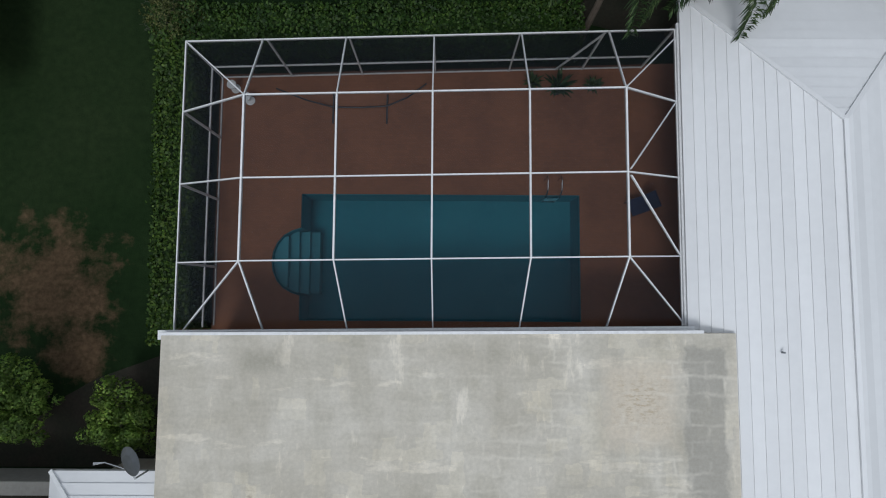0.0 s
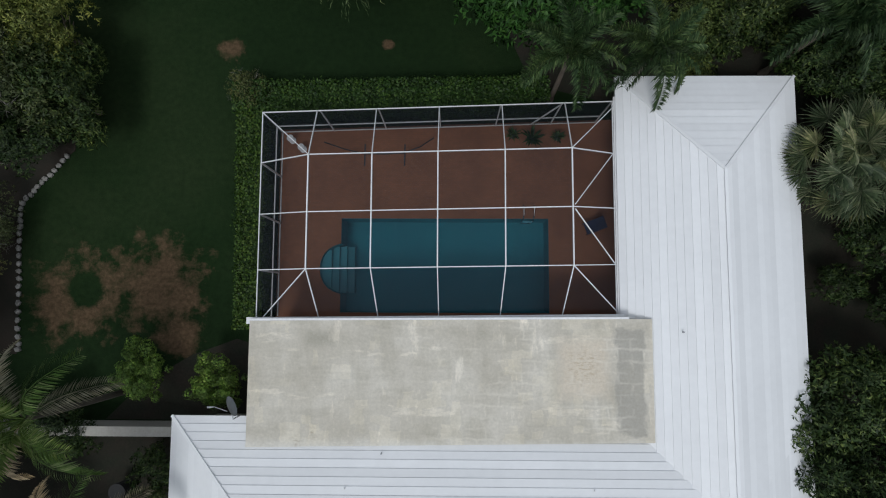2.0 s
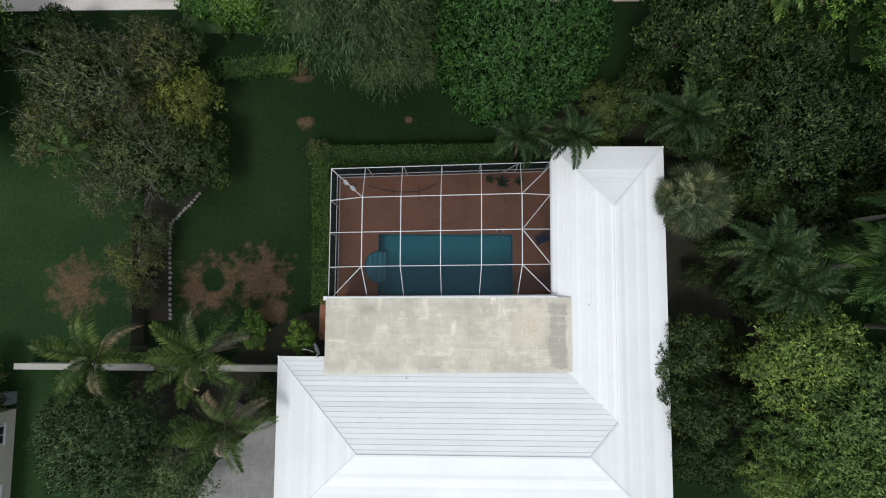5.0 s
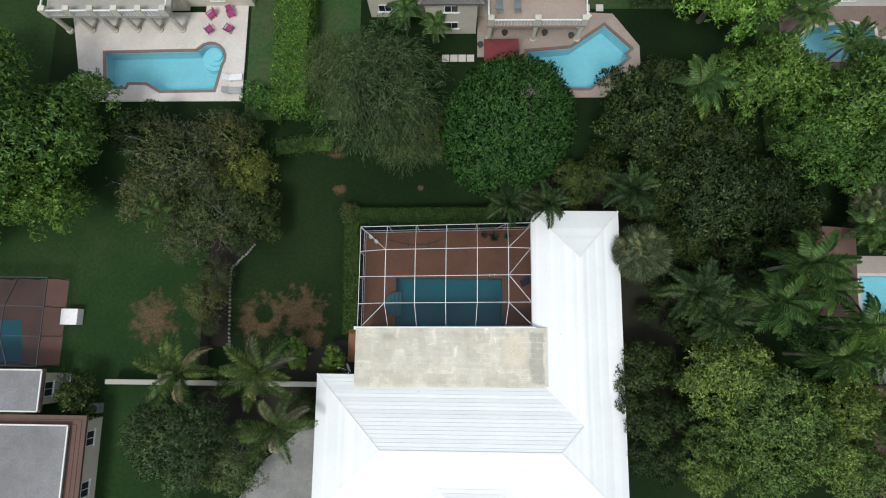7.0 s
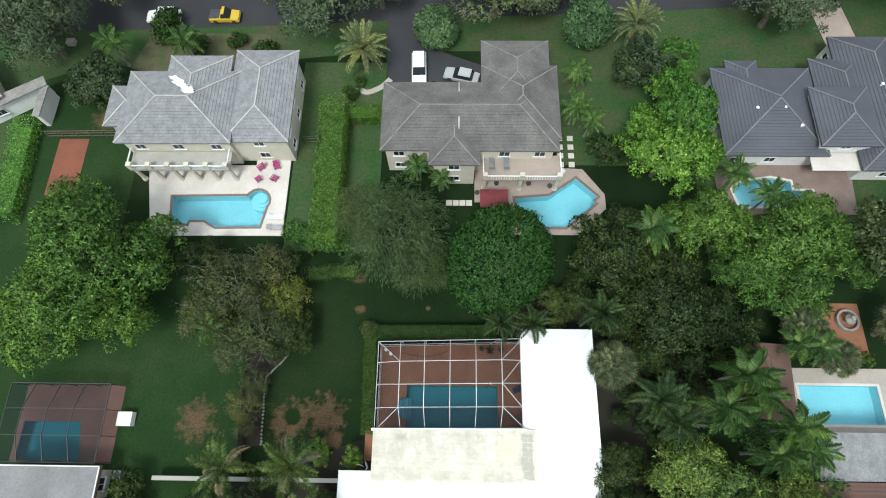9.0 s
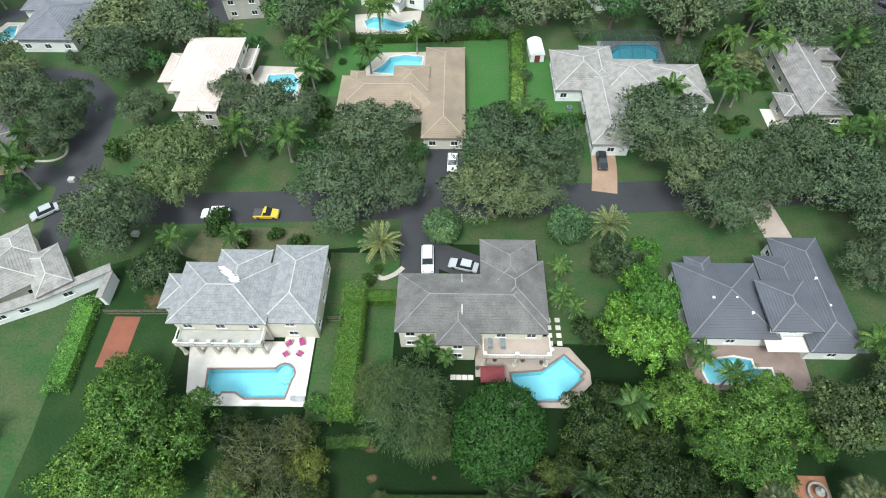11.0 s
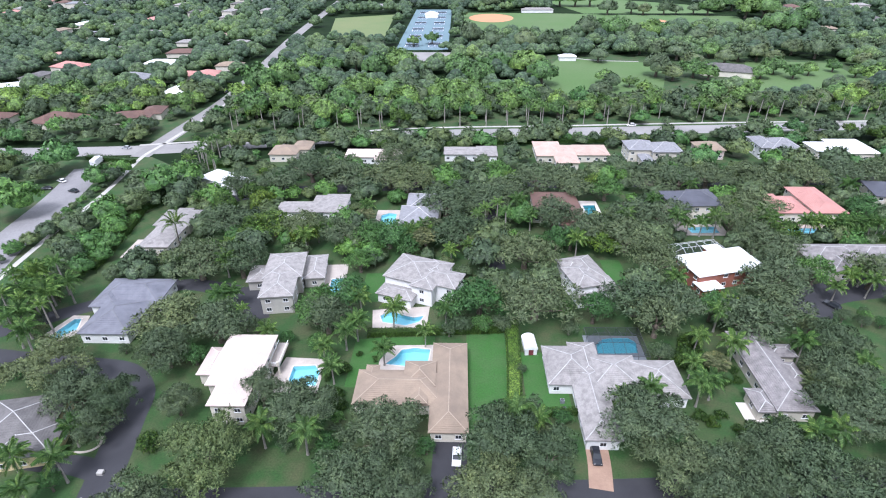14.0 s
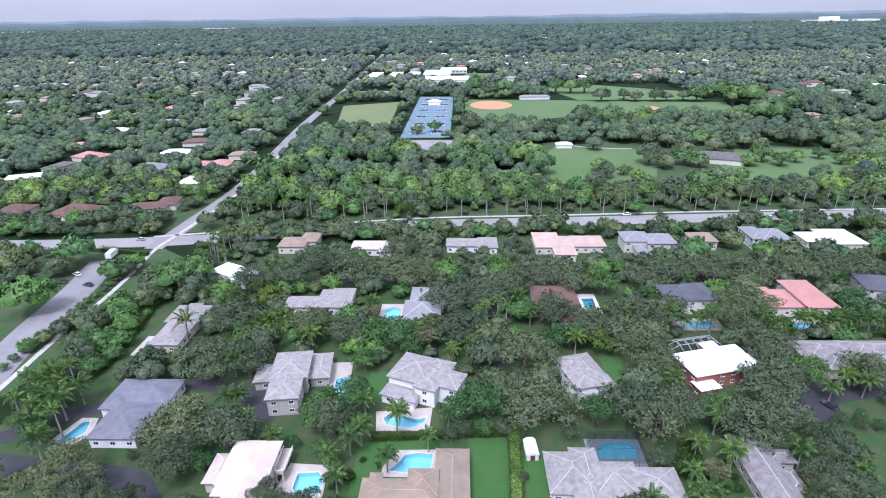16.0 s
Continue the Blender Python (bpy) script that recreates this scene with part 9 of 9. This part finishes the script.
# royal palms along the avenue
srng = random.Random(21)
LIGHT_PARK_NEAR = [(-45, 411, 12.2), (-59, 387, 12.4), (-84, 447, 9.4), (-26, 523, 7.6), (-1, 386, 12.3), (12, 366, 13.3), (26, 402, 12.7), (47, 398, 13.4), (54, 372, 11.1), (-10, 344, 8.2), (-42, 325, 10.6), (-61, 335, 11.7), (-70, 314, 10.3), (-74, 289, 9.0), (-92, 340, 10.0), (7, 316, 9.0), (26, 332, 10.0), (-127, 346, 13.2), (-116, 360, 13.2), (-116, 298, 9.9), (-100, 303, 10.1), (-111, 404, 10.3), (-94, 406, 9.5)]
LIGHT_PARK_FAR = [(18, 790, 15.8), (57, 778, 17.1), (132, 793, 14.2), (152, 791, 14.2), (171, 790, 14.1), (292, 703, 12.6), (130, 548, 12.3), (146, 547, 12.3), (176, 546, 12.2), (191, 550, 11.2), (336, 742, 14.7), (325, 678, 16.2), (345, 677, 16.1), (301, 562, 14.7), (314, 556, 15.7), (358, 616, 14.7), (200, 461, 9.5), (163, 393, 9.1), (171, 386, 7.3), (208, 389, 7.3), (223, 403, 8.4), (230, 389, 7.3), (246, 399, 6.7), (269, 410, 6.0), (275, 393, 5.7), (273, 373, 9.3), (280, 366, 9.2), (146, 323, 10.4), (181, 346, 6.6)]
SMALL_PARK = [(97, 378, 6.4), (112, 367, 4.7), (116, 349, 6.0), (120, 338, 5.1), (98, 320, 4.9), (128, 320, 4.8), (255, 329, 7.7), (228, 335, 7.8), (-42, 512, 6.4), (-33, 304, 7.4), (-13, 302, 8.0), (39, 322, 7.7), (54, 298, 7.2), (71, 306, 6.0)]
DARK_PARK_FAR = [(9, 515, 13.8), (27, 497, 11.3), (39, 770, 13.9), (84, 784, 14.1), (54, 489, 11.1), (75, 495, 11.2), (95, 507, 11.5), (118, 543, 13.3), (108, 445, 8.3), (176, 710, 12.8), (208, 724, 10.1), (218, 709, 9.9), (242, 707, 9.9), (258, 712, 7.1), (279, 713, 8.5), (160, 537, 11.0), (196, 530, 8.7), (213, 525, 9.6), (226, 525, 9.6), (236, 511, 9.4), (243, 494, 10.1), (248, 482, 9.9), (321, 517, 10.5), (148, 473, 9.8), (158, 462, 9.5), (171, 451, 9.3), (173, 424, 8.0), (201, 433, 8.1), (217, 446, 10.1), (231, 446, 10.1)]
DARK_PARK_NEAR = [(138, 396, 10.8), (146, 384, 8.1), (236, 432, 8.0), (270, 470, 9.6), (281, 455, 10.3), (305, 465, 10.5), (323, 465, 10.4), (341, 464, 10.4), (296, 422, 7.8), (311, 418, 7.8), (247, 343, 7.3), (208, 318, 7.5), (170, 310, 8.7), (182, 308, 7.3), (200, 316, 6.1), (98, 359, 7.6), (87, 341, 6.6), (90, 326, 4.9), (-78, 415, 9.7), (-88, 376, 8.1), (-26, 328, 7.2), (-24, 382, 5.7), (-82, 484, 9.1), (-102, 495, 8.3), (-71, 491, 7.2)]
for k in range(34):
    x = -120 + k * 11 + srng.uniform(-2, 2)
    for off in (12, 20):
        if srng.random() < 0.75:
            y = 269 + (x + 26) * 0.062 + off
            palm("r", x, y, srng.uniform(0.9, 1.15))
for k in range(12):
    palm("r", srng.uniform(-122, -104), srng.uniform(208, 245), srng.uniform(0.8, 1.0))
for x, y, s in ((-118, 112, 2.0), (-113, 104, 1.9), (-121.5, 120, 2.1), (-108.5, 98, 1.8), (-116, 118.5, 1.7), (-112, 113, 1.9), (-123, 127, 1.8)):
    palm("q", x, y, s, 1.0)
for x, y, r in ((-120, 108, 3.0), (-114.5, 109, 2.6), (-110, 104, 2.8), (-117.5, 123, 2.8), (-124, 116, 3.0)):
    plant("m", x, y, r)
# belt of trees beside the footpath, and a row of small ones along the parking lot
rows_of_trees = [(-132.4, 159.7, 6.3), (-127, 168, 6.6), (-123.8, 177.6, 6.4), (-123.9, 148.9, 5.7), (-125.6, 142.3, 5.1), (-117.1, 191.8, 9.1), (-125.2, 190.1, 7.7), (-111.9, 197.7, 7.9), (-134.2, 149.2, 3.8), (-120.7, 159.8, 4.8), (-109, 188.2, 6.3), (-117.3, 150.3, 4.6), (-146.4, 152.5, 3.1), (-148.1, 146.9, 3.4), (-143.8, 158.2, 3.6), (-151.9, 202.6, 5.7), (-148.1, 206.3, 5.3), (-147.5, 214.1, 4.5), (-143.4, 163.1, 3.6), (-165.5, 172.7, 9.5), (-178.3, 206.7, 6.8), (-176.2, 218.5, 8.6), (-197.6, 208.7, 7.3)]
for k in range(18):
    t = k / 17
    rows_of_trees.append((-127 + 3.0 * math.sin(k * 2.1) + 8 * t, 128 + 72 * t, srng.uniform(2.2, 3.4)))
for k in range(16):
    rows_of_trees.append((-148.6 - 0.04 * k + srng.uniform(-0.5, 0.5), 136 + 5.0 * k, srng.uniform(1.4, 2.3)))

# wild and garden trees between the houses: single trees near, one joined sheet of crowns beyond
tree_kind("p", "broadleaf_tree", "light green tree in the park", LEAF_PARK, 3, 46, 520, 0.14, limbs=3, form={"size": (0.14, 0.28)}, leaf={"tri": True, "flat": 0.25})
tree_kind("D", "broadleaf_tree", "dark green tree in the park", LEAF_GARDEN, 3, 46, 520, 0.14, limbs=3, form={"size": (0.14, 0.28)}, leaf={"tri": True, "flat": 0.25})


def joined_trees(key, spots, label):
    """Crowns of many trees that stand too far off to pick apart, in one mesh."""
    crowns = [verts_of(crown) for _, crown in TREES[key][2]]
    mat = TREES[key][2][0][1].materials[0]
    chunks, tones = [], []
    for x, y, r in spots:
        tones.append((prng.uniform(0.12, 1.0), len(crowns[0]) // 3))
        t = prng.uniform(0, 2 * math.pi)
        c, s = math.cos(t), math.sin(t)
        v = crowns[prng.randrange(len(crowns))] @ np.array([[c, s, 0], [-s, c, 0], [0, 0, prng.uniform(0.85, 1.25)]], np.float32)
        chunks.append(v * r + np.array([x, y, 0], np.float32))
    verts = np.concatenate(chunks)
    ob = new("garden_trees", quads("garden_trees", verts, mat, 3, np.concatenate([np.full(len(c) // 3, t) for c, (t, n) in zip(chunks, tones)])))
    middle = np.concatenate([np.tile(np.array([[x, y, 0.55 * r]], np.float32), (len(c), 1)) for c, (x, y, r) in zip(chunks, spots)])
    out = verts - middle
    swell_normals(ob.data, verts, out / np.linalg.norm(out, axis=1)[:, None], 3)
    return tagged(ob, label, "trees", kind="stuff")


placed = [(x, y, 0.8 * r) for x, y, r in [(-49.8, 63.7, 8.8)] + STREET_OAKS + GARDEN_OAKS + GARDEN_OAKS_EAST + FRESH_TREES]
grown_before = len(placed)
dull, fresh, yellow = [], [], []
tries = 0
while len(placed) < 1500 + grown_before and tries < 40000:
    tries += 1
    y = srng.uniform(62, 330) if srng.random() < 0.88 else srng.uniform(-40, 62)
    x = srng.uniform(-0.85, 0.85) * (y + 75)
    r = srng.uniform(1.6, 3.4) if y < 125 else srng.choice((srng.uniform(2.2, 4.0), srng.uniform(4.2, 6.6)))
    if any((x - a) ** 2 + (y - b) ** 2 < ((0.5 if y < 125 else 0.4) * (r + c)) ** 2 for a, b, c in placed) or not is_free(x, y, r * (0.34 if y < 125 else 0.24 if y < 215 else 0.6)):
        continue
    placed.append((x, y, r))
    pick = srng.random()
    if y < 125 and pick > 0.72:
        continue
    if pick < 0.10 and 60 < y < 200:
        palm("q", x, y, srng.uniform(1.2, 1.7))
    elif y < 125:
        plant("m" if pick < 0.5 else "n", x, y, r)
    else:
        (dull if pick < 0.74 else fresh if pick < 0.95 else yellow).append((x, y, r))
# trees that hang over the near side of the avenue by the crossroads
for k in range(15):
    x = -116 + 5.6 * k + srng.uniform(-1.5, 1.5)
    dull.append((x, 269 + (x + 26) * 0.062 - 13.5 - srng.uniform(0, 3.5) - max(0.0, -80 - x) * 0.12, srng.uniform(4.6, 6.4)))
PARK = []
for key, spots in (("p", LIGHT_PARK_NEAR), ("p", LIGHT_PARK_FAR), ("p", SMALL_PARK), ("D", DARK_PARK_FAR), ("D", DARK_PARK_NEAR)):
    for x, y, r in spots:
        plant(key, x, y, r, prng.uniform(0.95, 1.15))
        PARK.append((x, y, r))
# the park's edge behind the avenue: crowns of every size with grass between them
edge_light, edge_dark = [], []
for k in range(1500):
    y = srng.uniform(298, 352)
    x = srng.uniform(-0.82, 0.82) * (y + 60)
    r = srng.choice((srng.uniform(2.8, 4.5), srng.uniform(5.0, 8.5)))
    if y < 269 + (x + 26) * 0.062 + 25 + 0.4 * r or not is_free(x, y, r * 0.4) or any((x - a) ** 2 + (y - b) ** 2 < (0.55 * (r + c)) ** 2 for a, b, c in edge_light + edge_dark + PARK) or (62 < x < 150 and y > 322) or (120 < x < 290 and y > 325):
        continue
    (edge_light if srng.random() < 0.55 else edge_dark).append((x, y, r))
joined_trees("p", edge_light, "light green trees along the edge of the park")
joined_trees("k", [s for s in dull + rows_of_trees[::2] if s[1] < 210], "dull green garden trees between the houses")
joined_trees("K", [s for s in edge_dark + dull + rows_of_trees[::2] if s[1] >= 210], "dull green garden trees towards the avenue")
joined_trees("j", [s for s in fresh + rows_of_trees[1::2] if s[1] < 210], "bright green garden trees between the houses")
joined_trees("J", [s for s in fresh + rows_of_trees[1::2] if s[1] >= 210], "bright green garden trees towards the avenue")
joined_trees("v", yellow, "yellowish green garden trees between the houses")

# the woods and gardens beyond, as one sheet of crowns for each distance
g = np.random.default_rng(77)


def woods(name, y0, y1, spacing, radius, heap, detail, count, size, mat, seed, keep=0.92, flat=1.0, label="far woods of dull green crowns"):
    """Crowns of many leaf tufts over the land from y0 to y1."""
    rr = random.Random(seed)
    centres = []
    y = y0
    while y < y1:
        half = 0.84 * (y + 60)
        x = -half
        while x < half:
            px, py = x + rr.uniform(-0.5, 0.5) * spacing, y + rr.uniform(-0.5, 0.5) * spacing
            if rr.random() < keep and is_free(px, py, radius * 0.5):
                centres.append((px, py))
            x += spacing
        y += spacing
    c = np.array(centres)
    n = len(c)
    gg = np.random.default_rng(seed)
    r = radius * gg.uniform(0.65, 1.3, n)
    h = r * gg.uniform(0.8, 1.25, n) * flat
    # each crown is a heap of lumps, one on top, with loose tufts of leaves over them
    idx = np.repeat(np.arange(n), heap)
    m = len(idx)
    which = np.tile(np.arange(heap), n)
    turn = gg.uniform(0, 6.28, n)[idx] + which * 6.283 / max(1, heap - 1) + gg.uniform(-0.3, 0.3, m)
    far = np.where(which == 0, 0.0, gg.uniform(0.45, 0.65, m))
    core = np.stack([far * np.cos(turn), far * np.sin(turn), np.where(which == 0, 0.3, gg.uniform(-0.1, 0.12, m))], 1)
    scale = np.stack([r[idx], r[idx], h[idx]], 1)
    middle = np.concatenate([c[idx], h[idx, None] * 0.9], 1) + core * scale
    wide = np.where(which == 0, 0.62, gg.uniform(0.4, 0.56, m)) if heap > 1 else np.full(m, 0.95)
    body, out = lumps(middle, wide[:, None] * scale, lump_shapes(seed, 8, detail), seed)
    pick = np.repeat(np.arange(m), count)
    d = gg.normal(size=(len(pick), 3))
    d[:, 2] = np.abs(d[:, 2]) * 0.9 - 0.2
    d /= np.linalg.norm(d, axis=1)[:, None]
    pos = middle[pick] + d * (wide[:, None] * scale)[pick] * gg.uniform(0.95, 1.12, len(pick))[:, None]
    a = np.cross(d, gg.normal(size=d.shape))
    a /= np.linalg.norm(a, axis=1)[:, None]
    b = np.cross(d, a)
    s = size * gg.uniform(0.6, 1.4, len(pick))[:, None] * 0.5
    tufts = np.stack([pos - a * s * 1.2, pos + a * s * 0.7 + b * s * 1.1, pos + a * s * 0.7 - b * s * 1.1], 1).reshape(-1, 3)
    verts = np.concatenate([body, tufts])
    out = np.concatenate([out, np.repeat(d, 3, 0)])
    own = gg.uniform(0.12, 0.95, n)
    tone = np.concatenate([np.repeat(own[idx], len(body) // 3 // m), own[idx][pick]])
    ob = new(name, quads(name, verts, mat, 3, tone))
    swell_normals(ob.data, verts, out, 3, 0.85)
    return tagged(ob, label, "trees", kind="stuff")


# far houses among the trees
hrng = random.Random(5)
for k in range(460):
    y = 330 + 1600 * hrng.random() ** 1.4
    x = hrng.uniform(-0.9, 0.9) * (y + 60)
    if (-150 < x < 330 and y < 900) or not is_free(x, y, 12):
        continue
    w, d = hrng.uniform(8, 13), hrng.uniform(6, 8)
    bm = bmesh.new()
    tall = 3.8 if y < 700 else 6.5
    roof_wing(bm, -w, w, -d, d, tall, 0.3, 4.0)
    turn = hrng.choice((0, 90, 5, 80))
    root = thing("far_house", x, y, 0, turn, "far low house among trees", "house", "far houses")
    part("roof", bm, hrng.choice((WHITE_TILE, PALE_TILE, PALE_TILE, GREY_TILE, TAN_TILE, CORAL_TILE, BROWN_TILE, BROWN_GREY_TILE)), root)
    bm = bmesh.new()
    box(bm, -w + 0.6, w - 0.6, -d + 0.6, d - 0.6, 0, tall - 0.2)
    part("wall", bm, CREAM_WALL, root)
    block(x - w, x + w, y - w, y + w, 0)
    block(x - w * 0.8, x + w * 0.8, y - w * (1.3 if y < 700 else 4.0), y, 0)
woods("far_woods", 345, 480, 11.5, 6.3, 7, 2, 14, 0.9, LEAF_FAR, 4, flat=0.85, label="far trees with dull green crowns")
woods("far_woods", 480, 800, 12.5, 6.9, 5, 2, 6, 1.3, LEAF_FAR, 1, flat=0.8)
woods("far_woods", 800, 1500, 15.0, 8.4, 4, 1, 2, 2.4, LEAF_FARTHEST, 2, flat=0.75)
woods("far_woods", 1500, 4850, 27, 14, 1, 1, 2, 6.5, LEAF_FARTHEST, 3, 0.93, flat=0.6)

# wooded plain out to the skyline: low strips with haze painted in, palest behind
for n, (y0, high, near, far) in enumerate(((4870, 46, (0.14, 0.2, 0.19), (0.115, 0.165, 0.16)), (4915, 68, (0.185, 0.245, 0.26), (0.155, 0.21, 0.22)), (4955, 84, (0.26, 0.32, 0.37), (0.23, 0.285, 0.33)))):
    hazed_mat = surface("distant_woods", near, far, 1.0, 0.02, 0.01)
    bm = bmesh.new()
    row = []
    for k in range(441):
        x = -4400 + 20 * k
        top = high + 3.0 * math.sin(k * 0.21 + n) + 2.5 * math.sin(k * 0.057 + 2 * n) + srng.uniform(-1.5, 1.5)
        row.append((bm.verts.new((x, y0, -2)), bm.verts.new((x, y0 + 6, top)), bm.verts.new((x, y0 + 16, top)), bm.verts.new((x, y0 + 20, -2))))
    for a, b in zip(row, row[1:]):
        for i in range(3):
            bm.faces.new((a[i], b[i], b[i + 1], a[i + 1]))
    tagged(new("backdrop", finish("backdrop", bm, hazed_mat)), "distant hazy woods along the skyline", "distance", kind="structure")
